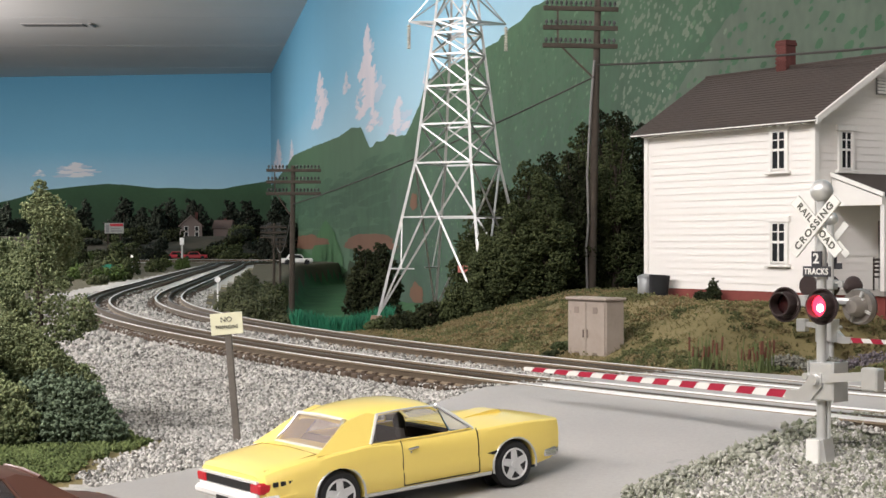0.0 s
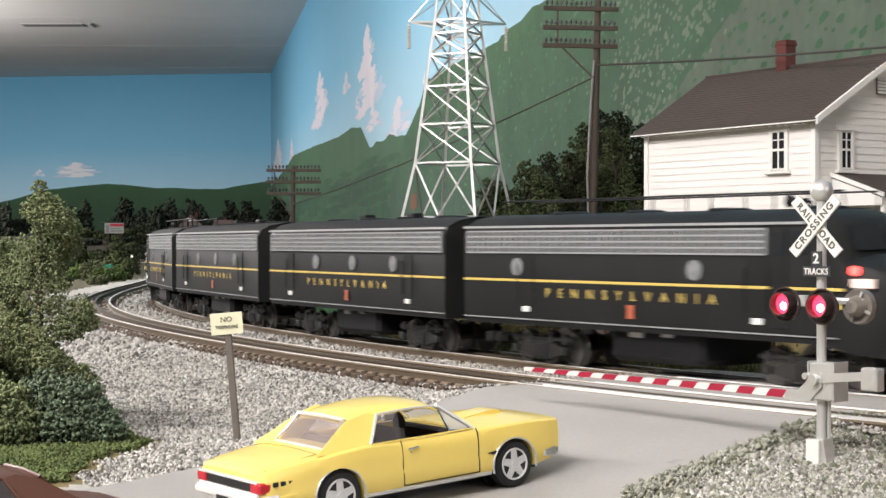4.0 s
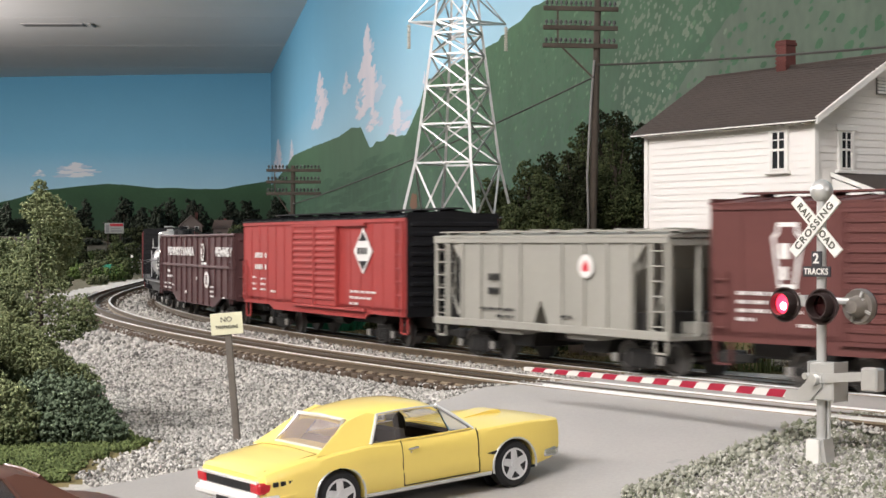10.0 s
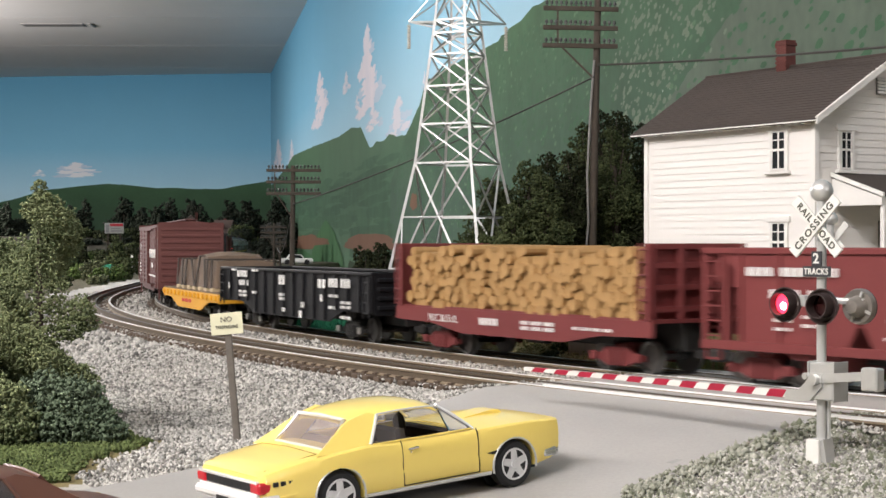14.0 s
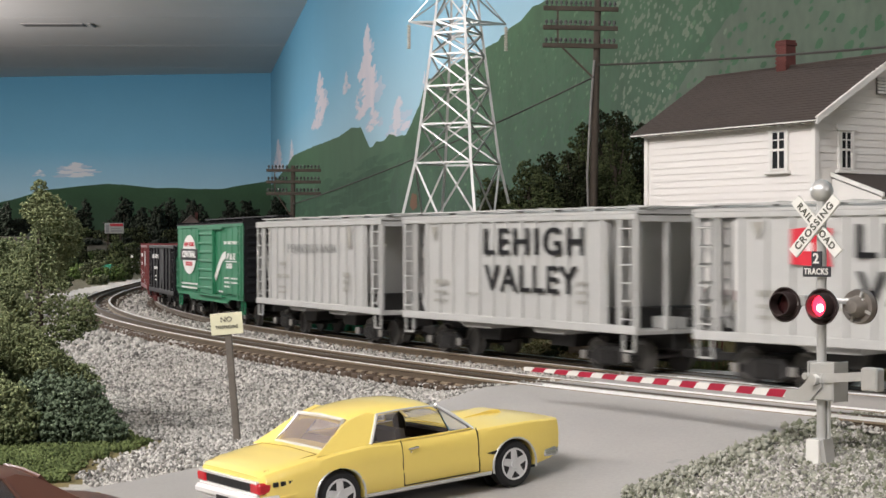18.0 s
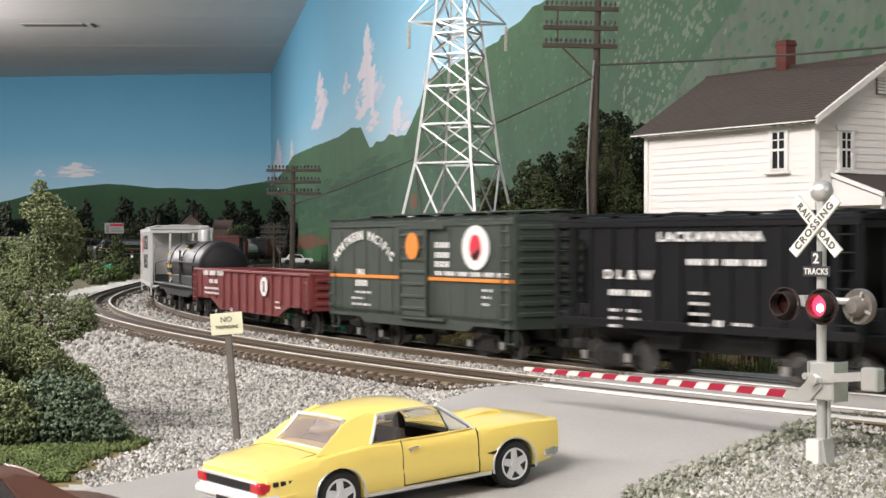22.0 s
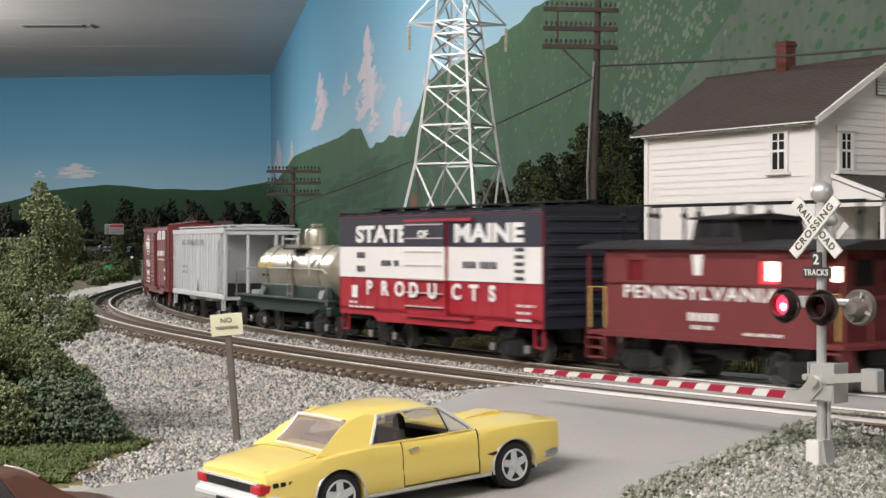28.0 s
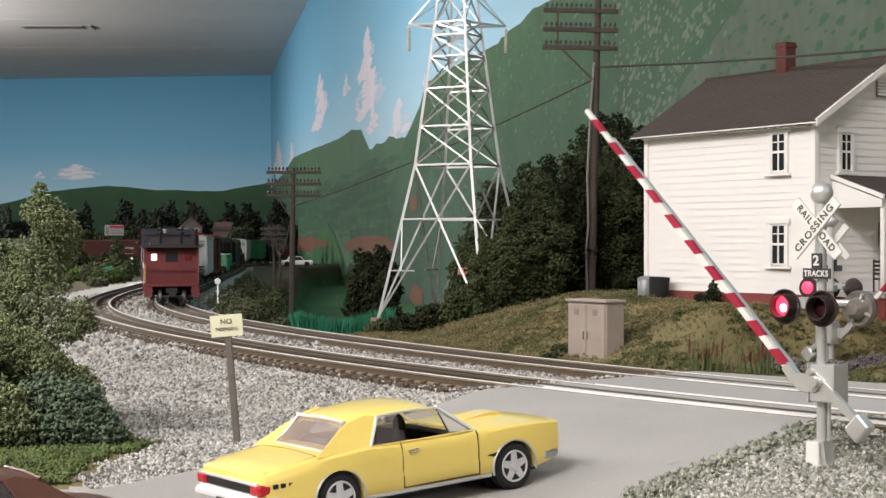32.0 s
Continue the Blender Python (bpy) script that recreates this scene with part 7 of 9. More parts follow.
for nm, m, want, cut, k, lab in (("turf_clumps", mat("foam_ochre", (0.31, 0.245, 0.122), 0.95, vary=0.4, scale=30, bump=0, dark=(0.14, 0.105, 0.05), island=0.5), 0, 0.08, 2600, "ochre foam turf clumps on the bank"), ("moss_clumps", mat("foam_olive", (0.165, 0.16, 0.065), 0.95, vary=0.4, scale=30, bump=0, dark=(0.1, 0.1, 0.04), island=0.5), 17, 0.05, 2000, "olive foam turf clumps on the bank"), ("weeds", mat("weed_green", (0.15, 0.165, 0.06), 0.95, vary=0.4, scale=30, bump=0, dark=(0.045, 0.055, 0.02), island=0.5), 41, 0.24, 1300, "dark green foam weeds on the bank")):
    n = 26000
    y = 640 + 800 * rs.rand(n)
    x = (rs.rand(n) * 1.5 - 0.5) * 0.30 * y
    d = side_of_track(x, y)
    rel = np.stack([x, y], 1) - ROAD_AT
    patch = np.array([noise.noise(Vector((a * 0.022, b * 0.022, want))) + 0.5 * noise.noise(Vector((a * 0.07, b * 0.07, want + 3))) for a, b in zip(x, y)])
    if want == 41:
        patch += 0.35 * smooth(95, 150, x) * smooth(-150, -70, d)
    if want == 0:
        patch += 0.25 * smooth(110, 40, x)
    ok = (d < -44) & (d > -330) & (patch > cut) & (y + 0.2 * x < 1380) & ~((np.abs(rel @ ROAD_N) < 92) & (rel @ ROAD_DIR < np.where(rel @ ROAD_N < 20, 114, 330)))
    x, y = x[ok][:k], y[ok][:k]
    q = 1.4 + 2.4 * rs.rand(len(x)) ** 2
    v, f = leaf_cloud(np.stack([x, y, ground_height(x, y) + 0.3, q * 1.4, q * 1.4, q * 0.8], 1), len(x) * 16, 0.85, 50 + want, 0.4)
    tagged(new(nm, fast_mesh(nm, v, f, m)), lab, "grass", kind="stuff")
n = 9000
y = 520 + 260 * rs.rand(n)
x = -0.17 * y - (0.15 * y) * rs.rand(n)
inside = cover_edge(x, y)
rel = np.stack([x, y], 1) - ROAD_AT
gap = -92 - rel @ ROAD_N
tan = (inside > -2) & (gap > 0) & (gap < 14)
v, f = blades(x[tan], y[tan], ground_height(x[tan], y[tan]) - 0.2, 1.6, 0.7, 17, 0.9)
tagged(new("dead_grass", fast_mesh("dead_grass", v, f, mat("dead_turf", (0.42, 0.3, 0.13), 0.95, vary=0.3, scale=60, bump=0, island=0.4))), "tan dead grass along the road's edge", "grass", kind="stuff")
ok = (inside > 2) & (gap > 9 + 6 * rs.rand(n))
x, y = x[ok], y[ok]
v, f = leaf_cloud(np.stack([x, y, ground_height(x, y) + 1.2, np.full(len(x), 2.2), np.full(len(x), 2.2), np.full(len(x), 1.3)], 1), 24000, 0.95, 7, 0.3)
tagged(new("green_grass", fast_mesh("green_grass", v, f, mat("cover_green", (0.2, 0.25, 0.09), 0.95, vary=0.4, scale=40, bump=0, dark=(0.05, 0.07, 0.02), island=0.5))), "green ground cover under the roadside tree", "grass", kind="stuff")
n = 26000
y = 1420 + 1500 * rs.rand(n) ** 1.7
x = (-0.094 + 0.061 * rs.rand(n)) * y
ok = (side_of_track(x, y) < -52) & (np.sin(y * 0.05 + x * 0.02) > -0.75)
x, y = x[ok], y[ok]
v, f = blades(x, y, ground_height(x, y), 14, 1.1, 8, 0.2)
tagged(new("crop_field", fast_mesh("crop_field", v, f, CORN)), "bright green model crop beyond the track", "crop", kind="stuff")

# reeds with brown heads behind the track
for i, (x, y) in enumerate(((143, 880), (149, 876), (166, 860), (173, 855), (178, 868))):
    t = thing("reed_clump", "tall green reeds with brown heads", "reeds", "reeds by the track", at=place(x, y, gz(x, y)))
    rnd = random.Random(30 + i)
    for k in range(12):
        bx, by, hh = rnd.uniform(-6, 6), rnd.uniform(-5, 5), rnd.uniform(13, 22)
        lx, ly = rnd.uniform(-2, 2), rnd.uniform(-2, 2)
        part("stem", Geo().rod((bx, by, -1), (bx + lx, by + ly, hh), 0.45, 5, 0.2), mat("reed_green", (0.11, 0.14, 0.05), 0.8), t)
        if k % 2 == 0:
            part("head", Geo().rod((bx + lx * 0.55, by + ly * 0.55, hh * 0.55), (bx + lx * 0.9, by + ly * 0.9, hh * 0.9), 0.6, 7), mat("reed_brown", (0.13, 0.05, 0.03), 0.9), t)

# ---- the white house ----
HX, HY, HZ = 238, 1013, 26
HANG = math.degrees(math.atan2(139, -89))
house = thing("house", "white clapboard two-storey house with a brown shingle roof and porch", "house", at=place(HX, HY, HZ, HANG))
# local x runs along the long wall, y is minus the depth of the house
CLAP = mat("white_clapboard", (0.8, 0.77, 0.73), 0.65, vary=0.07, scale=40, fine=300, bump=0.15, dark=(0.58, 0.55, 0.51))
TRIMW = mat("white_trim", (0.8, 0.78, 0.74), 0.65, vary=0.06, scale=60)
SHINGLE = mat("shingle_brown", (0.06, 0.046, 0.039), 0.9, vary=0.25, scale=60, fine=600, bump=0.6)
BRICK = mat("brick_red", (0.22, 0.055, 0.045), 0.85, vary=0.2, scale=120)
HL, HD = 165.0, 130.0
Z0, Z1, ZR = 9.0, 123.0, 164.0
part("core_wall", Geo().box(1, HL - 1, -HD + 1, -1, 0, Z1).prism([(-1, Z1), (-HD + 1, Z1), (-HD / 2, ZR - 1)], "x", 1, HL - 1), CLAP, house)
part("foundation", Geo().box(-0.5, HL + 0.5, -HD - 0.5, 0.5, -10, Z0), BRICK, house, "red brick foundation")
board = Geo().prism([(0, 0.1), (0.68, 0.1), (0.22, 4.85), (0, 4.85)], "x", 0, HL).mesh("clapboard")
board.materials.append(CLAP)
nb = 24
for i in range(nb):
    z = Z0 + (Z1 - Z0) * i / nb
    part("clapboard", board, None, house, at=place(0, 0, z))
for i in range(nb + 9):
    z = Z0 + (Z1 - Z0) * i / nb
    cut = 0 if z < Z1 - 4.5 else (z + 5 - Z1) / (ZR - Z1) * HD / 2
    if HD - 2 * cut > 6:
        part("clapboard", Geo().prism([(0, 0.1), (-0.68, 0.1), (-0.22, 4.85), (0, 4.85)], "y", -HD + cut, -cut), CLAP, house, at=place(0, 0, z))
for x, y in ((0, 0), (HL, 0), (0, -HD)):
    part("corner_board", Geo().box(x - 1.9, x + 2.2, y - 2.2, y + 1.9, Z0, Z1, 0.3), TRIMW, house)
sl = (ZR - Z1) / (HD / 2)
for s in (1, -1):
    slope_ob = part("roof_slope", Geo().prism([(y if s > 0 else -HD - y, z) for y, z in ((8, Z1 - 8 * sl), (8, Z1 + 1.4 - 8 * sl), (-HD / 2, ZR + 1.4), (-HD / 2, ZR))][::s], "x", -8.5, HL + 8.5), SHINGLE, house, "dark brown shingle roof")
    n = 22
    for i in range(n):
        a, b = i / n, (i + 1.15) / n
        y0, y1 = 8.4 - (HD / 2 + 8) * a, 8.4 - (HD / 2 + 8) * min(b, 1)
        z0, z1 = Z1 + 1.6 - 8 * sl + (HD / 2 + 8) * sl * a, Z1 + 1.6 - 8 * sl + (HD / 2 + 8) * sl * min(b, 1)
        pts = [(y0, z0), (y0, z0 + 0.5), (y1, z1 + 0.12), (y1, z1 - 0.4)]
        if s < 0:
            pts = [(-HD - p, q) for p, q in pts][::-1]
        part("shingle_course", Geo().prism(pts, "x", -9, HL + 9), SHINGLE, slope_ob)
part("ridge_cap", Geo().rod((-9, -HD / 2, ZR + 1.6), (HL + 9, -HD / 2, ZR + 1.6), 1.6, 8), SHINGLE, house)
part("fascia", Geo().box(-9, HL + 9, 8.4, 9.3, Z1 - 4.6, Z1 - 3.7, 0.2), TRIMW, house)
# soffit darker than the trim: shade under the eave put into its colour
part("soffit", Geo().prism([(7.9, Z1 - 5), (0, Z1), (0, Z1 + 0.4), (7.9, Z1 - 4.6)], "x", -8, HL + 8), mat("soffit_shaded", (0.2, 0.185, 0.17), 0.8), house)
for i in range(22):
    x = 3 + (HL - 6) * i / 21
    part("rafter_tail", cached("raft", lambda: Geo().prism([(7.6, -4.6), (7.6, -2.2), (0, 2.4), (0, -5)], "x", -1.3, 1.3).mesh("rafter_tail")), TRIMW, house, at=place(x, 0, Z1 - 1))
for s in (1, -1):
    pts = [(8, Z1 + 2 - 8 * sl - 3.2), (8, Z1 + 3.3 - 8 * sl), (-HD / 2, ZR + 1.8), (-HD / 2, ZR - 3)]
    if s < 0:
        pts = [(-HD - p, q) for p, q in pts][::-1]
    part("bargeboard", Geo().prism(pts, "x", -10, -8), TRIMW, house, "white bargeboard along the gable")


def sash_window(s, z, w, h, gable=False, curtain=True):
    """A sash window with casing, sill, panes and muntins, set on a wall."""
    m = place(s, 1.3, z) if not gable else place(-1.3, -s, z, 90)
    win = part("window", Geo().box(-w / 2, w / 2, -1.0, 0.1, 0, h), GLASSDARK, house, "dark window pane", at=m)
    part("casing", Geo().box(-w / 2 - 2.2, -w / 2, -0.8, 0.9, -1, h + 1).box(w / 2, w / 2 + 2.2, -0.8, 0.9, -1, h + 1).box(-w / 2 - 4, w / 2 + 4, -0.8, 1.4, h, h + 3.6, 0.2), TRIMW, win)
    part("sill", Geo().box(-w / 2 - 4.5, w / 2 + 4.5, -0.8, 2.4, -2.6, -0.6, 0.3), TRIMW, win)
    g = Geo().box(-w / 2, w / 2, 0, 0.7, h * 0.48, h * 0.54).box(-0.5, 0.5, 0, 0.6, 0, h)
    g.box(-w / 2, -w / 2 + 1, 0, 0.6, 0, h).box(w / 2 - 1, w / 2, 0, 0.6, 0, h).box(-w / 2, w / 2, 0, 0.6, 0, 1.2).box(-w / 2, w / 2, 0, 0.6, h - 1.2, h)
    g.box(-w / 2, w / 2, 0, 0.5, h * 0.75, h * 0.75 + 0.7)
    part("sash", g, TRIMW, win)
    if curtain:
        for x in (-w / 2 + 1.2, w / 2 - 3.6):
            part("curtain", Geo().prism([(x, 0.05), (x + 0.8, 0.25), (x + 1.6, 0.05), (x + 2.4, 0.25), (x + 2.4, 0.12), (x, 0.12)], "z", 1.4, h - 1.4), mat("curtain_cloth", (0.5, 0.5, 0.46), 0.9), win)


sash_window(31, 89, 13, 26, curtain=False)
sash_window(31, 28, 13, 27, curtain=False)
sash_window(27, 89, 10, 25, True, False)
sash_window(95, 89, 10, 25, True, False)
louver = part("gable_vent", Geo().box(-1.2, 0, -5, 5, 0, 11), mat("vent_shadow", (0.3, 0.3, 0.29)), house, "louvred gable vent", at=place(-1, -60, 139))
for i in range(5):
    part("slat", cached("slat", lambda: Geo().prism([(-1.4, 0), (-2.4, -0.6), (-2.4, 0), (-1.4, 1.2)], "y", -5, 5).mesh("slat")), TRIMW, louver, at=place(0, 0, 1.2 + 2.1 * i))
ch = part("chimney", Geo().box(-4.9, 4.9, -4.9, 4.9, -14, 17, 0.3).box(-5.6, 5.6, -5.6, 5.6, 17, 19.4, 0.3).box(-5.1, 5.1, -5.1, 5.1, 19.4, 21, 0.3), mat("chimney_brick", (0.11, 0.036, 0.03), 0.85, vary=0.2, scale=150), house, "red brick chimney", at=place(91, -HD / 2, ZR))
bk = cached("cbrick", lambda: Geo().box(-1.55, 1.55, 0, 0.35, 0, 1.3).mesh("brick"))
bk.materials.append(mat("chimney_face_brick", (0.14, 0.045, 0.038), 0.85, vary=0.3, scale=150))
for r in range(12):
    for k in range(3):
        off = 1.2 * (r % 2) - 3.3 - 0.6
        part("brick", bk, None, ch, at=place(off + 3.3 * k, 4.9, 0.2 + r * 1.42))
# porch on the gable side
porch = part("porch_roof", Geo().prism([(-1, 84), (-44, 70), (-44, 72.2), (-1, 86.5)], "y", -HD + 4, -14), SHINGLE, house, "porch roof")
part("porch_end", Geo().prism([(-1, 83), (-43, 69.5), (-43, 65), (-1, 65)], "y", -15.6, -14.6), TRIMW, house, "white boarded porch end")
part("porch_rake", Geo().prism([(-1, 86.8), (-45, 72.6), (-45, 70), (-1, 84)], "y", -14.6, -13), TRIMW, house)
part("porch_beam", Geo().box(-43, -40.6, -HD + 4, -14, 65, 70, 0.2), TRIMW, house)
part("porch_ceiling", Geo().box(-42, -1, -HD + 4, -15, 65.5, 66.2), TRIMW, house)
part("porch_floor", Geo().box(-45, -1, -HD + 4, -14, 8, 11), mat("porch_boards", (0.35, 0.33, 0.3), 0.8), house, "grey porch floor")
part("porch_base", Geo().box(-44, -1, -HD + 6, -16, -10, 8), BRICK, house)
for w in (17, 55, 92, HD - 8):
    post = part("porch_post", Geo().box(-43.4, -40.2, -w - 1.6, -w + 1.6, 11, 65, 0.3), TRIMW, house)
    part("bracket", Geo().prism([(-w - 1.6, 65), (-w - 11, 65), (-w - 1.6, 54)], "x", -42.4, -41.2), TRIMW, post)
part("front_door", Geo().box(-1.8, -0.4, -74, -58, 11, 56, 0.2), mat("door_grey", (0.3, 0.3, 0.28), 0.6), house)
chair = thing("rocking_chair", "dark wooden ladder-back porch chair", "chair", at=Matrix.Translation(house.matrix_world.translation) @ place(0, 0, 0, HANG) @ place(-26, -34, 11))
CHW = mat("chair_wood", (0.025, 0.018, 0.015), 0.6)
for x in (-4, 4):
    for y in (-4, 4):
        part("leg", Geo().rod((x, y, 0), (x, y, 21 if y > 0 else 9), 0.6, 6), CHW, chair)
part("seat", Geo().box(-4.6, 4.6, -4.6, 4.6, 8, 9.2, 0.3), CHW, chair)
for k in range(4):
    part("back_slat", Geo().box(-4, 4, 3.7, 4.3, 11 + 2.6 * k, 12.6 + 2.6 * k), CHW, chair)


def on_house(s, out, z):
    return house.matrix_world @ Vector((s * MM, out * MM, z * MM))


# bins and a small shrub by the house wall
p = on_house(150, 14, 0)
can = thing("dustbin", "ribbed galvanised metal dustbin", "bin", "bins by the house", at=Matrix.Translation((p.x, p.y, 0.025)))
part("drum", Geo().lathe([(5.4, 0), (6, 1), (6.2, 17), (6, 17.5)], 18), mat("galvanised", (0.4, 0.41, 0.41), 0.45, 0.6), can)
part("lid", Geo().lathe([(6.5, 17), (6.5, 18.4), (3, 20), (0.2, 20.4)], 18), mat("galvanised", (0.4, 0.41, 0.41)), can)
p = on_house(137, 14, 0)
can = thing("trash_barrel", "black open trash barrel", "bin", "bins by the house", at=Matrix.Translation((p.x, p.y, 0.025)) @ Matrix.Rotation(0.06, 4, "Y"))
part("drum", Geo().lathe([(5.6, 0), (6.4, 1), (7.4, 19.6), (7.0, 19.6), (6.2, 3), (0.2, 2.6)], 18), mat("barrel_black", (0.012, 0.012, 0.013), 0.8), can)
p = on_house(82, 12, 0)
bush("shrub", p.x * 1000, p.y * 1000, [(0, 0, 5, 5, 5, 5), (0, 0, 10, 3, 3, 5), (-3, 0, 3, 4, 4, 3)], 900, 0.9, 301, LEAFDARK, "small dark evergreen shrub by the house wall", "shrub")
p = on_house(95, 12, 0)
bush("shrub", p.x * 1000, p.y * 1000, [(0, 0, 3, 4, 4, 3)], 300, 0.9, 302, LEAFDARK, "small dark evergreen shrub by the house wall", "shrub")

# ---- lattice power tower ----
tower = thing("power_tower", "white-painted steel lattice transmission tower", "pylon", at=place(13, 1400, 0))
STEELW = mat("tower_paint", (0.6, 0.6, 0.59), 0.4, 0.85, vary=0.12, scale=60)
PHI = math.radians(28.7)
U, W2 = Vector((math.cos(PHI), -math.sin(PHI), 0)), Vector((math.sin(PHI), math.cos(PHI), 0))


def tower_width(z):
    return float(np.interp(z, [-3, 137.5, 263.5, 330, 400], [104.6, 55.3, 29.5, 20, 8]))


def tower_corner(k, z):
    sx, sy = ((-1, -1), (1, -1), (1, 1), (-1, 1))[k]
    p = (U * sx + W2 * sy) * (tower_width(z) / 2)
    return Vector((p.x, p.y, z))


LEVELS = [-3, 137.5, 171.5, 205, 233, 252, 263.5, 297, 330, 365, 400]
for k in range(4):
    pts = [tower_corner(k, z) for z in (-3, 137.5, 263.5, 330, 400)]
    part("leg", Geo().bar(pts[0], pts[1], 2.3).bar(pts[1], pts[2], 2.3).bar(pts[2], pts[3], 2.0).bar(pts[3], pts[4], 1.8), STEELW, tower)
    part("footing", Geo().prism([(-7, -8), (7, -8), (4.5, 6), (-4.5, 6)], "y", -5, 5), mat("footing_stone", (0.32, 0.22, 0.16), 0.9), tower, "stone footing", at=place(pts[0].x, pts[0].y, -2))
for i in range(len(LEVELS) - 1):
    a, b = LEVELS[i], LEVELS[i + 1]
    for k in range(4):
        j = (k + 1) % 4
        if i == 0:
            part("brace", Geo().bar(tower_corner(k, b), tower_corner(j, a + 8), 1.7), STEELW, tower)
            part("brace", Geo().bar(tower_corner(j, b), tower_corner(k, a + 8), 1.7), STEELW, tower)
            part("girt", Geo().bar(tower_corner(k, 90), tower_corner(j, 90), 1.3), STEELW, tower)
            part("stay", Geo().bar(tower_corner(k, 90), tower_corner(k, 45).lerp(tower_corner(j, 45), 0.13), 1.1).bar(tower_corner(k, 45), tower_corner(k, 45).lerp(tower_corner(j, 45), 0.28), 1.1), STEELW, tower)
        else:
            part("brace", Geo().bar(tower_corner(k, a), tower_corner(j, b), 1.3), STEELW, tower)
            part("brace", Geo().bar(tower_corner(j, a), tower_corner(k, b), 1.3), STEELW, tower)
        part("girt", Geo().bar(tower_corner(k, b), tower_corner(j, b), 1.6), STEELW, tower)
for z0 in (262, 330):
    span = 43
    ends = [Vector((-span, -6, z0)), Vector((span, 10, z0))]
    for e, (k1, k2) in zip(ends, ((0, 3), (1, 2))):
        part("cross_arm", Geo().bar(tower_corner(k1, z0), e, 1.5).bar(tower_corner(k2, z0), e, 1.5).bar(tower_corner(k1, z0 - 5), e, 1.2).bar(tower_corner(k1, z0 + 30), e, 1.1).bar(tower_corner(k2, z0 + 30), e, 1.1), STEELW, tower, "cross arm")
        prof = [(0.5, -2.0)]
        for q in range(9):
            prof += [(0.6, -2.4 * q - 2.6), (1.9, -2.4 * q - 3.6), (1.9, -2.4 * q - 4.2), (0.6, -2.4 * q - 4.6)]
        ins = Geo().lathe(prof[::-1], 9, "z", (e.x, e.y, z0))
        part("insulator", ins, mat("insulator_cream", (0.6, 0.56, 0.48), 0.5), tower, "cream insulator string")
part("warning_sign", Geo().box(-4.4, 4.4, -0.4, 0.4, -3, 3, 0.2), mat("sign_pink", (0.6, 0.2, 0.17), 0.6, vary=0.3, scale=300), tower, "faded red and white warning plate", at=place(4, -48, 45))

# ---- poles, wires, cabinet, trackside signs ----


def line_pole(x, y, z, height, arms, lean=0.0, label="brown wooden telegraph pole with cross arms", x0=-47, x1=17, turn=8, r=4.0):
    t = thing("utility_pole", label, "pole", "line poles", at=place(x, y, z, turn))
    part("pole", Geo().rod((0, 0, -8), (lean, 0, height), r, 12, r * 0.68), DARKBROWN, t)
    for zz in arms:
        lx = lean * zz / height
        arm = part("cross_arm", Geo().box(lx + x0, lx + x1, -4.4, -2.2, zz - 1.9, zz + 1.9, 0.4), DARKBROWN, t)
        n = 15
        for i in range(n):
            xx = lx + x0 + 3 + (x1 - x0 - 6) * i / (n - 1)
            if abs(xx - lx) > 4:
                part("insulator", cached("pin", lambda: Geo().rod((0, -3.3, 1), (0, -3.3, 4), 0.5, 6).lathe([(1.3, 3.4), (1.5, 4.4), (1.0, 6.2), (0.2, 6.6)], 8, "z", (0, -3.3, 0)).mesh("insulator")), mat("insulator_dark", (0.035, 0.034, 0.033), 0.45), arm, at=place(xx, 0, zz))
    part("brace", Geo().bar((lean * 0.8, -3, arms[-1] - 30), (x0 * 0.55, -3.3, arms[-1] - 1), 1.5), DARKBROWN, t)
    part("arm_tie", Geo().bar((x0 * 0.62, -3.3, arms[-1]), (x0 * 0.62, -3.3, arms[0]), 1.3), DARKBROWN, t)
    return t


p1 = line_pole(124, 1327, 24, 252, (239, 223, 208), 6)
part("riser_cable", Geo().tube([(-4, -4, 0), (-5, -4, 40), (-3, -4, 60), (-4, -3.8, 100), (-1, -3.6, 160), (2, -3.4, 196)], 1.0, 6), mat("cable_grey", (0.2, 0.19, 0.18), 0.6), p1, "grey cable down the pole")
p2 = line_pole(-183, 1912, -31, 192, (186, 172, 158), 2, x0=-32, x1=34, turn=0)
p3 = line_pole(350, 880, 10, 215, (206, 190), 0)
line_pole(-267, 2500, -44, 143, (137, 128), 0, x0=-12, x1=12, r=2.7)
line_pole(-284, 2760, -44, 118, (113, 106), 0, x0=-12, x1=12, r=2.7)
line_pole(-480, 4500, -10, 130, (122, 108, 94), 0, x0=-40, x1=36)
WIRE = mat("wire_black", (0.05, 0.045, 0.04), 0.6, bump=0)


def wire(a, b, sag, r=0.75):
    a, b = Vector(a), Vector(b)
    pts = []
    for i in range(17):
        k = i / 16
        q = a.lerp(b, k)
        q.z -= sag * 4 * k * (1 - k)
        pts.append(tuple(q))
    return Geo().tube(pts, r, 6)


solid("overhead_wire", wire((126, 1322, 206), (-181, 1908, 114), 6), WIRE, "dark cable strung between the line poles", "cable", "overhead wires")
solid("overhead_wire", wire((129, 1322, 216), (350, 878, 186), 3, 0.85), WIRE, "dark cable strung from the pole past the house", "cable", "overhead wires")
solid("overhead_wire", wire((-182, 1910, 112), (-262, 2500, 60), 26), WIRE, "slack cable between the line poles", "cable", "overhead wires")

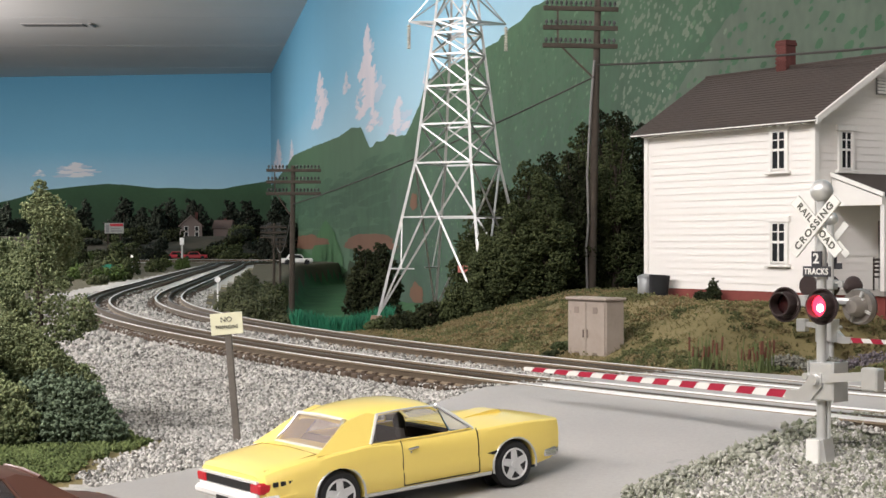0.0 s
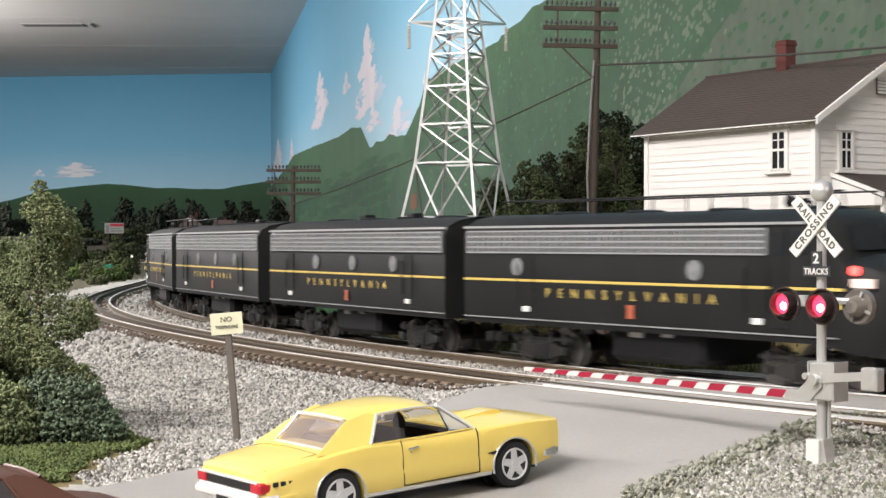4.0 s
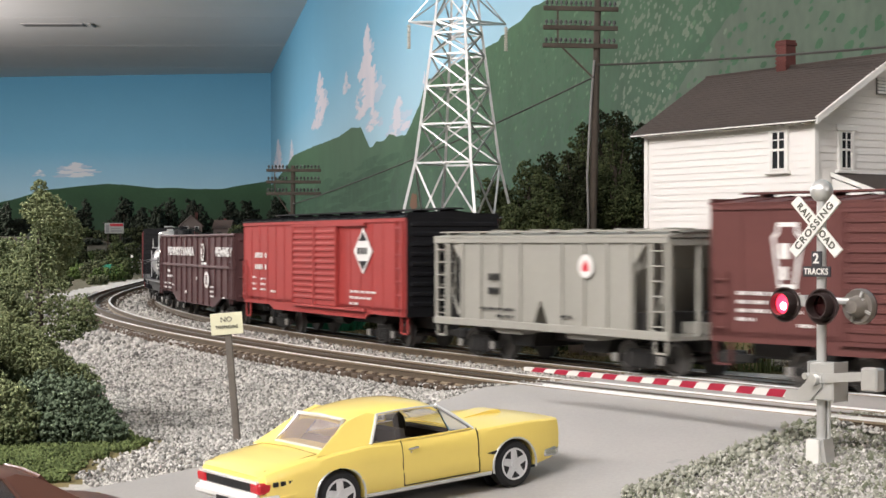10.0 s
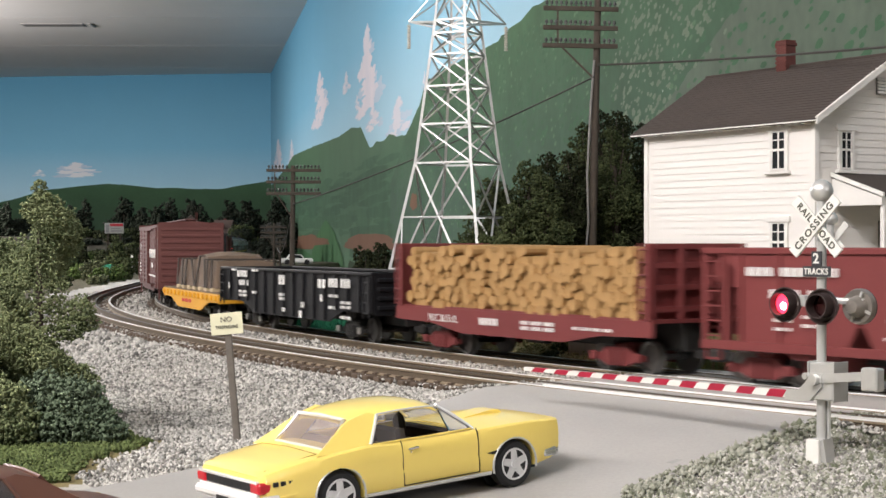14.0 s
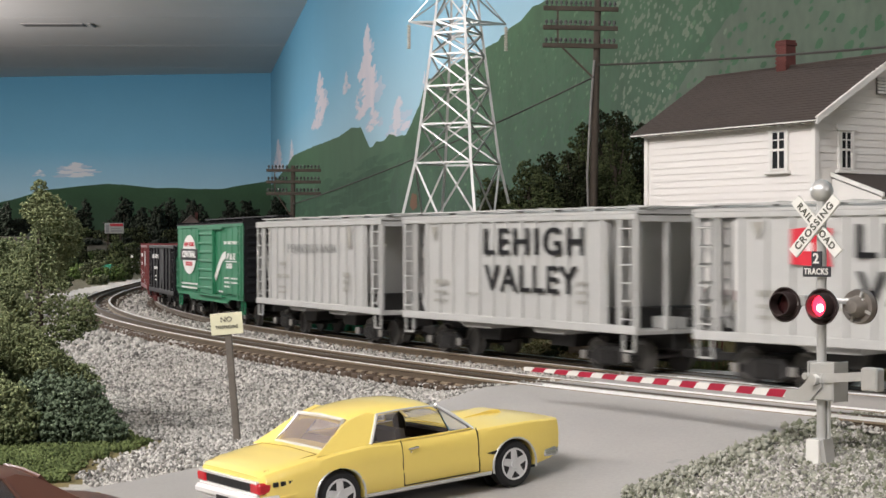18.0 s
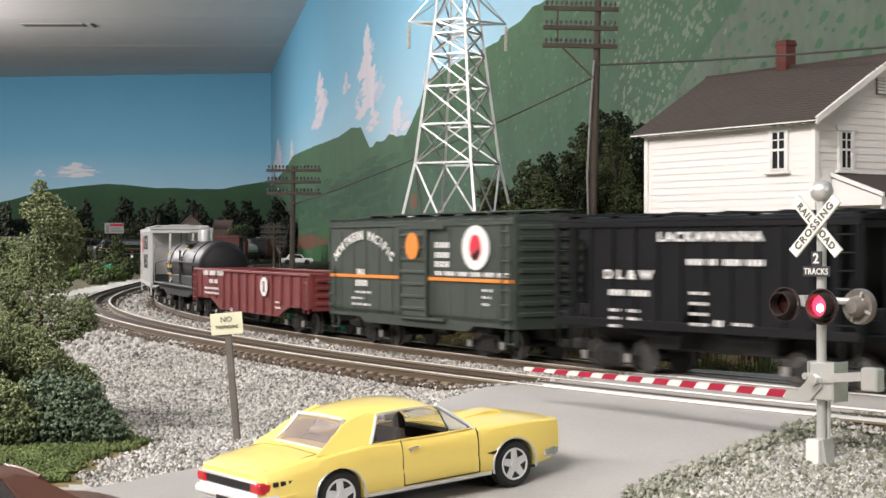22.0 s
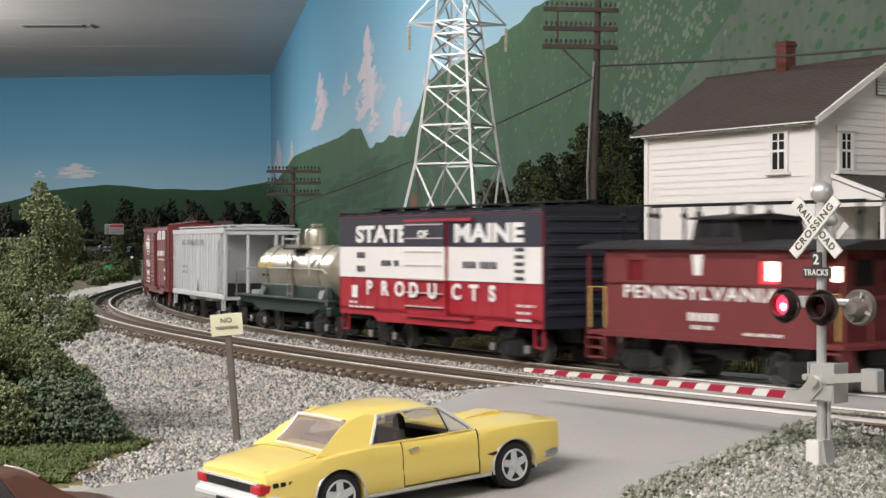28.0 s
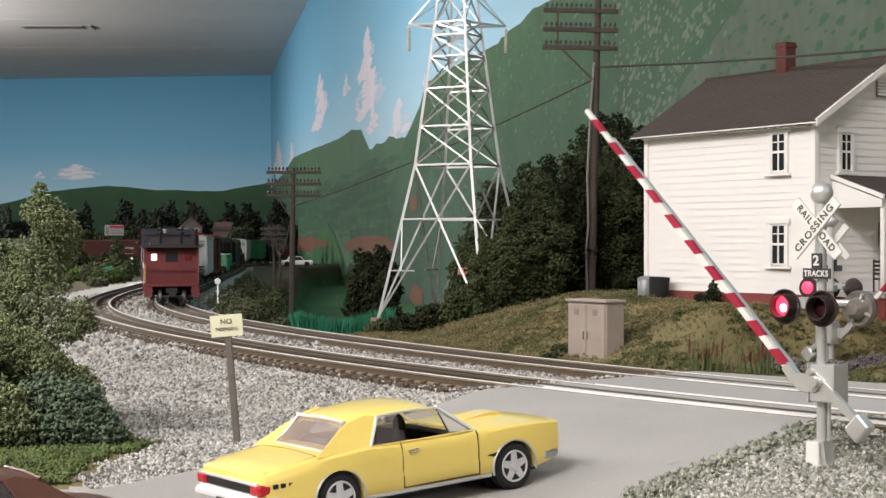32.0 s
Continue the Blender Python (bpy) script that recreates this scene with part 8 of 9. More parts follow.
CABM = mat("cabinet_tan", (0.38, 0.32, 0.27), 0.7, vary=0.3, scale=70, fine=500, dark=(0.2, 0.16, 0.13))
cab_at = place(100, 968, -8.5, math.degrees(math.atan2(0.834, -0.551)))
cab = thing("relay_cabinet", "weathered tan two-door relay cabinet beside the track", "cabinet", at=cab_at)
part("body", Geo().box(0, 38, -14, 0, -5, 40, 0.4), CABM, cab)
part("roof", Geo().box(-1.2, 39.2, -15.2, 1.6, 40, 42, 0.5), CABM, cab)
part("base", Geo().box(-0.6, 38.6, -14.6, 0.6, -9, -3.4, 0.2), mat("concrete", (0.4, 0.38, 0.35), 0.9), cab)
for a, b in ((1.0, 18.7), (19.3, 37.0)):
    dr = part("door", Geo().box(a, b, 0, 0.9, -2.8, 39, 0.3), CABM, cab, "tan cabinet door")
    part("louvre", Geo().box((a + b) / 2 - 2.2, (a + b) / 2 + 2.2, 0.9, 1.2, 32, 36, 0.1).box((a + b) / 2 - 2.2, (a + b) / 2 + 2.2, 0.9, 1.2, 5, 8, 0.1), mat("cabinet_dark", (0.25, 0.2, 0.17), 0.7), dr)
    hx = 17 if a < 5 else 21
    part("handle", Geo().rod((hx, 1.6, 17), (hx, 1.6, 22), 0.5, 6), mat("cabinet_dark", (0.25, 0.2, 0.17)), dr)
for xx in (2, 36):
    for zz in (9, 32):
        part("hinge", cached("hinge", lambda: Geo().rod((0, 1, -1.4), (0, 1, 1.4), 0.5, 6).mesh("hinge")), CABM, cab, at=place(xx - 1.2, 0, zz))

sx, sy = -91, 700
sg = thing("trespass_sign", "cream warning sign on a leaning grey wooden post", "sign", at=place(sx, sy, gz(sx, sy)) @ Matrix.Rotation(-0.085, 4, "Y"))
part("post", Geo().box(-1.5, 1.5, -1.3, 1.3, -4, 58, 0.3), mat("post_grey", (0.16, 0.14, 0.12), 0.8, vary=0.3, scale=200), sg)
bd = part("board", Geo().box(-7.1, 7.1, -2.1, -1.3, 48, 57.6, 0.15), mat("sign_cream", (0.72, 0.7, 0.5), 0.6, vary=0.08), sg, "cream sign board")
words("NO", 2.3, BLACK, "lettering", bd, place(0, -2.25, 54.6), 1.05)
words("TRESPASSING", 1.55, BLACK, "lettering", bd, place(0, -2.25, 51.3), 0.78)
for x, y, h in ((-242, 1700, 37), (-790, 4020, 56)):
    w = thing("whistle_post", "white trackside post with a round plate", "sign", "trackside posts", at=place(x, y, gz(x, y)))
    part("post", Geo().box(-0.8, 0.8, -0.8, 0.8, -3, h, 0.2), WHITE, w)
    part("plate", Geo().lathe([(0.2, -2.3), (3.2, -2.2), (3.4, -1.8), (3.4, -1.2), (0.2, -1.2)], 18, "y", (0, 0, h)), WHITE, w)

# ---- crossing signals with gates ----
RED = mat("gate_red", (0.34, 0.015, 0.04), 0.5, vary=0.1)
HOOD = mat("lamp_hood", (0.045, 0.03, 0.028), 0.45, vary=0.25, scale=200)
LENS = mat("lamp_lens_dark", (0.03, 0.008, 0.008), 0.12, bump=0)
BULB = mat("flasher_red", (1.0, 0.03, 0.07), 0.3, bump=0, vary=0, emit=3.5)
BULBHOT = mat("flasher_core", (1.0, 0.62, 0.6), 0.3, bump=0, vary=0, emit=7)
SIGNW = mat("sign_white", (0.72, 0.71, 0.66), 0.6, vary=0.08, scale=300)
SIGNK = mat("sign_black", (0.04, 0.04, 0.045), 0.6, vary=0.2, scale=300)
BULBS = []
GATES = []
FACE = math.degrees(math.atan2(-0.683, -0.73)) + 90  # local -y faces the oncoming road


def signal(x, y, z):
    """A post with crossbuck, flashing lamps, gate machine and arm. Local -y faces the road."""
    t = thing("crossing_signal", "silver level-crossing signal with crossbuck, red flashers and striped gate", "signal", "crossing signals", at=place(x, y, z, FACE))
    part("mast", Geo().rod((0, 0, 0), (0, 0, 92), 1.75, 14), SIGNALGREY, t, "silver tubular mast")
    part("base", Geo().prism([(-4.4, -4), (4.4, -4), (2.6, 7), (-2.6, 7)], "y", -3, 3), SIGNALGREY, t)
    part("base_plate", Geo().box(-3.6, 1.8, -4.6, -3.0, -2, 6.8, 0.3), SIGNW, t)
    part("ball", Geo().ball((0, 0, 94.5), 4.1, 20), SIGNALGREY, t, "silver ball finial")
    for a, txt, nm in ((47, "CROSSING", "crossbuck_blade"), (-47, "RAIL  ROAD", "crossbuck_blade")):
        bl = part(nm, Geo().box(-13.2, 13.2, -0.5, 0.5, -2.1, 2.1, 0.1), SIGNW, t, "white crossbuck blade", at=place(0, -3.0 if a < 0 else -4.2, 82) @ Matrix.Rotation(radians(-a), 4, "Y"))
        words(txt, 2.5, mat("sign_ink", (0.1, 0.1, 0.08), 0.7), "lettering", bl, place(0, -0.62, 0), 1.12 if a > 0 else 0.96, "", 1.22, 0.08)
    pl = part("count_plate", Geo().box(-2.1, 2.1, -3.4, -2.6, 67.9, 73.2, 0.2), SIGNK, t, "black plate reading 2")
    words("2", 3.6, SIGNW, "lettering", pl, place(0, -3.55, 70.5), 1, "", 1, 0.1)
    pl = part("tracks_plate", Geo().box(-5.7, 5.7, -3.4, -2.6, 64.2, 67.9, 0.2), SIGNK, t, "black plate reading tracks")
    words("TRACKS", 2.2, SIGNW, "lettering", pl, place(0, -3.55, 66.0), 0.84, "", 1.08, 0.06)
    part("lamp_bar", Geo().rod((-17, 0, 56), (17, 0, 56), 1.0, 8).box(-9, -5.5, -1.8, 1.8, 53.5, 57.5, 0.3).box(-3, 3, -3, 3, 52, 58, 0.5), SIGNALGREY, t)
    for sx, fy in ((-13.7, -1), (6.0, -1), (14.2, 1)):
        yo = -6.5 if sx == 6.0 else 0
        if fy < 0:
            hd = part("lamp", Geo().lathe([(1.2, 5), (3.2, 3.4), (5.1, 0), (6.3, -2.0), (6.4, -2.7), (5.9, -2.7), (5.0, -1.5), (0.2, -1.2)], 26, "y", (0, 0, 0)), HOOD, t, "round black flasher background", at=place(sx, yo, 54))
            part("visor", Geo().lathe([(4.3, -1.2), (4.3, -6.2), (3.9, -6.2), (3.9, -1.4)], 20, "y", (0, 0, 0.3)), HOOD, hd)
            part("lens", Geo().lathe([(0.2, -2.6), (2.6, -2.3), (3.8, -1.6), (3.8, -1.3)], 20, "y", (0, 0, 0.3)), LENS, hd, "dark lens")
            bu = part("flasher", Geo().lathe([(0.2, -3.6), (2.8, -3.3), (3.75, -2.6), (3.75, -2.2), (0.2, -2.2)], 20, "y", (0, 0, 0.3)), BULB, hd, "glowing red flasher")
            part("core", Geo().lathe([(0.2, -4.0), (1.2, -3.8), (1.6, -3.2), (0.2, -3.2)], 16, "y", (0, 0, -0.4)), BULBHOT, bu)
            BULBS.append((bu, sx < -5))
        else:
            hd = part("lamp", Geo().lathe([(6.3, 2.6), (6.3, 1.4), (5.9, 0.2), (5.2, 0.4), (4.4, 0.8), (3.9, 0.8), (3.4, -1.6), (2.2, -3.6), (0.2, -3.8)], 26, "y", (0, 0, 0)), mat("lamp_back", (0.3, 0.27, 0.24), 0.4, 0.5, vary=0.35, scale=200), t, "lamp seen from its silver back", at=place(sx, 0, 54))
            part("back_spokes", Geo().bar((-5.4, 0.2, 2.4), (5.4, 0.2, -2.4), 0.9).bar((-2.2, 0.2, -5.2), (2.2, 0.2, 5.2), 0.9), SIGNALGREY, hd)
            part("bracket", Geo().box(-14, -3, -1.0, 1.0, 0.6, 2.4, 0.3), SIGNALGREY, hd)
            part("background", Geo().lathe([(0.2, 2.6), (6.3, 2.6), (6.3, 3.2), (0.2, 3.3)], 26, "y", (0, 0, 0)), HOOD, hd)
            bu = part("flasher", Geo().lathe([(0.2, 3.4), (3.75, 3.4), (3.75, 4.0), (2.8, 4.6), (0.2, 4.9)], 20, "y", (0, 0, 0.3)), BULB, hd, "glowing red flasher")
            BULBS.append((bu, True))
    part("gate_machine", Geo().box(-2.4, 7.4, -4.2, 4.2, 20.8, 34, 0.5).box(7.4, 8.0, -4.6, 4.6, 20.4, 34.4, 0.2).box(-3.0, -2.4, -4.6, 4.6, 20.4, 34.4, 0.2), SIGNALGREY, t, "silver gate machine")
    part("conduit", Geo().rod((1.9, 1.6, 0), (1.9, 1.6, 21), 0.8, 8), SIGNALGREY, t)
    arm = part("gate_arm", Geo().prism([(2.4, 2.4), (2.6, -2.4), (-2.6, -7.6), (-8, -8.2), (-13.6, -7.8), (-13.6, -4.2), (-8, -4.2), (-4.6, -1.2), (-2.4, 2.4)], "y", -1.4, 1.4), SIGNALGREY, t, "gate arm bracket and striped boom", at=GATE_DOWN)
    part("boom", Geo().add(*taper(-12, -157, 1.3, 0.75)), SIGNW, arm, "white boom with red stripes")
    part("boom_back", Geo().add(*[[(x, y + 1.9, z) for x, y, z in taper(-12, -139, 1.5, 0.8)[0]], taper(-12, -139, 1.5, 0.8)[1]]), SIGNALGREY, arm, "grey back rail of the boom")
    n = 10
    for i in range(n):
        a = -14 - i * 14.4
        part("stripe", Geo().add(*taper(a, a - 7.6, 1.34 - 0.0035 * (-a - 13), 1.34 - 0.0035 * (-a - 5), 0.12, 2.0)), RED, arm, "red stripe")
    part("counterweight", Geo().prism([(2, 2.2), (20, 4), (20, 1), (2, -1)], "y", -1.0, 1.0).box(19.8, 26.6, -2.4, 2.4, -2.4, 5.6, 0.6), SIGNALGREY, arm, "counterweight")
    part("hub", Geo().rod((0, -3.4, 0), (0, 3.4, 0), 2.0, 12).rod((-3.6, -3.0, 1.2), (-3.6, 0, 1.2), 1.2, 10), SIGNALGREY, arm)
    GATES.append(arm)
    return t


def taper(x0, x1, h0, h1, grow=0.0, skew=0.0):
    """A flat tapering bar along -x, hung below the pivot, its ends cut on the slant."""
    z = -5.9
    vs = []
    for x, h in ((x0, h0), (x1, h1)):
        for y in (-1.3 - grow, 0.5 + grow):
            for s in (-1, 1):
                vs.append((x + s * skew * 0.5, y, z + s * (h + grow * 0.4)))
    return vs, [(0, 1, 3, 2), (4, 6, 7, 5), (0, 4, 5, 1), (2, 3, 7, 6), (0, 2, 6, 4), (1, 5, 7, 3)]


# the arm swings across the road: in the signal's own space it points along its -x
ARM_YAW = -5.3


def gate_pose(up):
    return place(0.9, -3.6, 28) @ Matrix.Rotation(radians(ARM_YAW), 4, "Z") @ Matrix.Rotation(radians(up), 4, "Y")


GATE_DOWN = gate_pose(0)
s1 = signal(134, 560, -9)
s2 = copy_thing(s1, place(233, 950, -12.8, FACE + 180))
for ob in list(s2.children_recursive):
    if ob.name.startswith("boom_back"):
        bpy.data.objects.remove(ob)
        continue
    if ob.name.startswith("gate_arm"):
        GATES.append(ob)
    if ob.name.startswith("flasher"):
        BULBS.append((ob, ob.parent.location.x > 0.012 or ob.parent.location.x < -0.005))


def gates_and_lamps():
    down = gate_pose(0)
    for arm in GATES:
        rows = [(0, down), (30.5, down)] + [(t, gate_pose(a)) for t, a in ((30.7, 8.6), (30.9, 17), (31.2, 26), (31.6, 35.4), (32.0, 43.3))]
        walk(arm, rows)
    step = 0.5222
    for bu, first in BULBS:
        back = bu.parent.location.x > 0.012
        on, off = place(0, 0, 0), place(0, -2.3 if back else 3.6, 0)
        rows = []
        k0 = -20
        state = lambda k: ((k % 2 == 0) == first)
        rows.append((0, on if state(-19) else off))
        for k in range(-18, 43):
            t = 9.782 + step * k
            if 0.05 < t < 31.9:
                # a bulb lights a little before its partner goes out
                n = round(t * FPS) - (1 if state(k) else 0)
                rows.append((n / FPS - (1 / FPS if state(k) else 0), on if state(k - 1) else off))
                rows.append((n / FPS + (0 if state(k) else 1 / FPS), on if state(k) else off))
        rows.append((32, on if state(42) else off))
        walk(bu, rows)


MORE_MOTION.append(gates_and_lamps)

# ---- the yellow coupe ----
CARY = mat("car_yellow", (0.86, 0.67, 0.17), 0.3, vary=0.05, scale=30, bump=0, coat=0.6, dark=(0.6, 0.38, 0.03))
TYRE = mat("tyre", (0.018, 0.018, 0.019), 0.75, vary=0.2)
CARBLACK = mat("car_black", (0.015, 0.015, 0.015), 0.5)
TAIL_R = mat("tail_lamp_red", (0.5, 0.02, 0.03), 0.2, bump=0)
SEAT = mat("interior_dark", (0.025, 0.016, 0.016), 0.7)


def loft(sections):
    """sections: (x, [(y, z) ...]) from rear to front; closed half mirrored."""
    rings = []
    for x, half in sections:
        ring = [(x, y, z) for y, z in half] + [(x, -y, z) for y, z in half[::-1] if y > 0.01]
        rings.append(ring)
    n = len(rings[0])
    vs = [p for r in rings for p in r]
    fs = []
    for k in range(len(rings) - 1):
        for i in range(n):
            j = (i + 1) % n
            fs.append((k * n + i, k * n + j, (k + 1) * n + j, (k + 1) * n + i))
    fs += [tuple(range(n))[::-1], tuple(range((len(rings) - 1) * n, len(rings) * n))]
    return Geo().add(vs, fs)


def car_section(w, top, belt, low, crown=0.8):
    return [(0, top + crown), (w * 0.3, top + crown * 0.92), (w * 0.6, top + crown * 0.62), (w * 0.84, top + 0.15), (w * 0.945, (top + belt) / 2 + 0.25), (w * 0.975, belt), (w * 0.993, belt - 2.2), (w, belt - 4.6), (w * 0.985, belt - 7.4), (w * 0.995, (belt + low) / 2 - 1.6), (w * 0.965, low + 1.8), (w * 0.92, low), (0, low)]


def cut_away(ob, cutters):
    """Takes solids out of a mesh for good."""
    for g in cutters:
        tool = bpy.data.objects.new("tool", g.mesh("tool", False))
        scene.collection.objects.link(tool)
        tool.parent = ob.parent
        for me in (tool.data, ob.data):
            bm = bmesh.new()
            bm.from_mesh(me)
            bmesh.ops.recalc_face_normals(bm, faces=bm.faces)
            bm.to_mesh(me)
            bm.free()
        md = ob.modifiers.new("cut", "BOOLEAN")
        md.operation, md.solver, md.object = "DIFFERENCE", "EXACT", tool
        bpy.context.view_layer.update()
        me = bpy.data.meshes.new_from_object(ob.evaluated_get(bpy.context.evaluated_depsgraph_get()))
        ob.modifiers.remove(md)
        bpy.data.objects.remove(tool)
        ob.data = me
    me.polygons.foreach_set("use_smooth", [True] * len(me.polygons))
    me.set_sharp_from_angle(angle=radians(30))


def coupe(name, label, at, paint, detail=True):
    c = thing(name, label, "car", "model cars", at=at)
    bright = PLATE if detail else paint
    st = np.array([(-63.2, 19.6, 18.0, 17.0, 9.0, 0.3), (-61.6, 21.2, 18.9, 17.8, 7.6, 0.4), (-55, 22.2, 20.3, 19.0, 6.6, 0.6), (-45, 22.6, 21.5, 20.3, 6.2, 0.7), (-35, 23.0, 22.4, 21.6, 6.2, 0.7), (-24, 23.0, 22.9, 22.3, 6.2, 0.7), (-10, 22.6, 22.6, 21.5, 6.2, 0.7), (6, 22.4, 22.4, 21.0, 6.2, 0.7), (21, 22.5, 22.4, 21.2, 6.2, 1.0), (35, 22.8, 22.6, 21.8, 6.2, 1.5), (46, 22.6, 22.3, 21.7, 6.4, 1.5), (53, 22.0, 21.9, 21.3, 7.4, 1.0), (58.0, 20.8, 21.5, 20.8, 8.6, 0.5)])
    xs = np.concatenate([[-63.2, -62.6, -61.6, -60], np.arange(-58, 54, 2.5), [54.6, 56.6, 58.0]])
    secs = []
    for x in xs:
        i = min(max(int(np.searchsorted(st[:, 0], x)) - 1, 0), len(st) - 2)
        k = (x - st[i, 0]) / (st[i + 1, 0] - st[i, 0])
        k = 0.5 * k + 0.5 * k * k * (3 - 2 * k)
        secs.append((float(x), car_section(*[float(v) for v in st[i, 1:] + (st[i + 1, 1:] - st[i, 1:]) * k])))
    body = part("body", loft(secs), paint, c, "")
    AXLES = (-35.2, 36.4)
    cuts = [Geo().prism([(-31, 17.5), (16, 17.5), (19.5, 30), (-31, 30)], "y", -18.6, 18.6)]
    for x in AXLES:
        for s in (1, -1):
            cuts.append(Geo().lathe([(9.3, 14 * s), (9.3, 26 * s)][::s], 28, "y", (x, 0, 8.0)))
    cut_away(body, cuts)
    roof = []
    for x, z, w in ((-27.6, 31.3, 15.6), (-25, 32.4, 16.0), (-20, 33.5, 16.3), (-12, 34.3, 16.4), (-4, 34.5, 16.4), (3, 34.1, 16.3), (6.5, 33.3, 16.0), (9, 32.1, 15.6)):
        roof.append((x, [(0, z), (w * 0.5, z - 0.25), (w * 0.82, z - 0.9), (w * 0.97, z - 1.9), (w, z - 2.7), (w * 0.95, z - 2.7), (w * 0.8, z - 1.8), (0, z - 1.2)]))
    part("roof", loft(roof), paint, c)
    for s in (1, -1):
        # the sail panel behind the side window, sweeping down on to the deck
        q = [(-43, 21.0, 21.9), (-22.0, 21.3, 22.6), (-15.8, 16.4, 31.8), (-27.4, 15.9, 30.9), (-20, 16.3, 32.9)]
        inn = [(-37, 15.2, 21.9), (-23.4, 19.4, 22.6), (-17.2, 14.9, 31.6), (-27.6, 14.4, 30.8), (-20, 14.6, 32.4)]
        vs = [(x, y * s, z) for x, y, z in q + inn]
        fs = [(0, 1, 2, 4, 3), (5, 8, 9, 7, 6), (0, 5, 6, 1), (1, 6, 7, 2), (2, 7, 9, 4), (4, 9, 8, 3), (3, 8, 5, 0)]
        part("sail_panel", Geo().add(vs, fs if s > 0 else [f[::-1] for f in fs]), paint, c)
    part("rear_window", Geo().add([(-36.2, 15.6, 22.6), (-36.2, -15.6, 22.6), (-27.6, -14.6, 31.0), (-27.6, 14.6, 31.0), (-36.2, 0, 22.6), (-27.9, 0, 31.4)], [(1, 4, 5, 2), (4, 0, 3, 5)]), glass_rear, c, "rear window with a pale reflection put into its colour")
    part("rear_window_trim", Geo().tube([(-36.4, 15.8, 22.6), (-27.8, 14.7, 31.2), (-28.0, 0, 31.6), (-27.8, -14.7, 31.2), (-36.4, -15.8, 22.6), (-37.2, 0, 22.8), (-36.4, 15.8, 22.6)], 0.75, 6), bright, c, "bright rear window trim" if detail else "")
    part("windscreen", Geo().add([(20.6, 17.8, 22.8), (20.6, -17.8, 22.8), (8.4, -14.8, 31.6), (8.4, 14.8, 31.6)], [(0, 1, 2, 3)]), glass_clear, c)
    part("cowl", Geo().box(15.4, 22.0, -18.8, 18.8, 21.6, 22.9, 0.4), paint, c)
    part("cabin_floor", Geo().box(-30.6, 17, -18.4, 18.4, 17.0, 17.9), SEAT, c, "dark cabin floor")
    part("dashboard", Geo().box(12.5, 16.5, -17.6, 17.6, 17.8, 22.6, 0.8), SEAT, c)
    for y in (8.6, -8.6):
        part("front_seat", Geo().prism([(-6, 17.6), (-3.2, 17.6), (-4.6, 25.4), (-7.4, 26.0), (-8.4, 24.8)], "y", y - 6.6, y + 6.6), SEATG, c, "grey front seat back")
    part("rear_seat", Geo().prism([(-22, 17.6), (-18, 17.6), (-22.6, 23.4), (-25.6, 23.8), (-28, 21)], "y", -15.6, 15.6), SEAT, c)
    part("parcel_shelf", Geo().box(-34, -25, -15, 15, 21.6, 22.4), SEATG, c)
    part("steering_wheel", Geo().lathe([(3.5, 0), (3.9, 0.4), (3.5, 0.8), (3.2, 0.4)], 18, "x", (8.6, 8, 23.4)), CARBLACK, c)
    for s in (1, -1):
        part("a_pillar", Geo().tube([(21.0, 19.6 * s, 22.4), (14.5, 17.9 * s, 27.6), (8.2, 16.0 * s, 31.9)], 0.6, 6), bright, c, "bright windscreen pillar")
        part("drip_rail", Geo().tube([(8.2, 16.1 * s, 31.7), (0, 16.6 * s, 32.2), (-9, 16.6 * s, 32.2), (-16.4, 16.4 * s, 31.8)], 0.32, 5), bright, c, "bright drip rail")
        part("quarter_trim", Geo().tube([(-22.0, 21.2 * s, 22.9), (-19.4, 19.2 * s, 26.8), (-16.2, 16.6 * s, 31.7)], 0.62, 6), bright, c, "bright window edge")
        part("sill_trim", Geo().tube([(-22.0, 21.3 * s, 22.9), (-10, 21.2 * s, 22.8), (19.5, 20.3 * s, 22.8)], 0.3, 5), paint, c)
        v = [(19.2, 20.0 * s, 23.0), (10.8, 19.8 * s, 23.0), (8.4, 16.5 * s, 31.0)]
        part("vent_window", Geo().add([v[0], v[1], v[2]], [(0, 1, 2) if s < 0 else (2, 1, 0)]), glass_vent, c, "pale vent window")
        part("vent_frame", Geo().tube(v + v[:1], 0.5, 6), CHROME, c, "bright vent window frame")
        w = [(-21.0, 20.9 * s, 23.1), (-9.4, 20.6 * s, 23.1), (-8.4, 17.0 * s, 31.2), (-15.8, 16.8 * s, 31.2)]
        part("quarter_window", Geo().add(w, [(0, 1, 2, 3) if s < 0 else (3, 2, 1, 0)]), glass_dark, c, "tinted quarter window")
        for x in (-10.4, 21):
            part("door_gap", Geo().tube([(x, 21.2 * s, 22.7), (x, 22.1 * s, 21.4), (x, 22.55 * s, 17), (x, 22.25 * s, 13.4), (x + 0.2, 22.35 * s, 11), (x + 0.5, 21.7 * s, 7.6)], 0.2, 4), CARBLACK, c)
        part("door_gap", Geo().tube([(-9.9, 21.75 * s, 7.6), (21.5, 21.75 * s, 7.6)], 0.2, 4), CARBLACK, c)
        part("door_handle", Geo().rod((-8.2, 22.75 * s, 19.6), (-4.2, 22.75 * s, 19.9), 0.4, 6).rod((-7.4, 22.7 * s, 18.6), (-7.0, 22.9 * s, 18.6), 0.4, 6), CHROME, c, "chrome door handle")
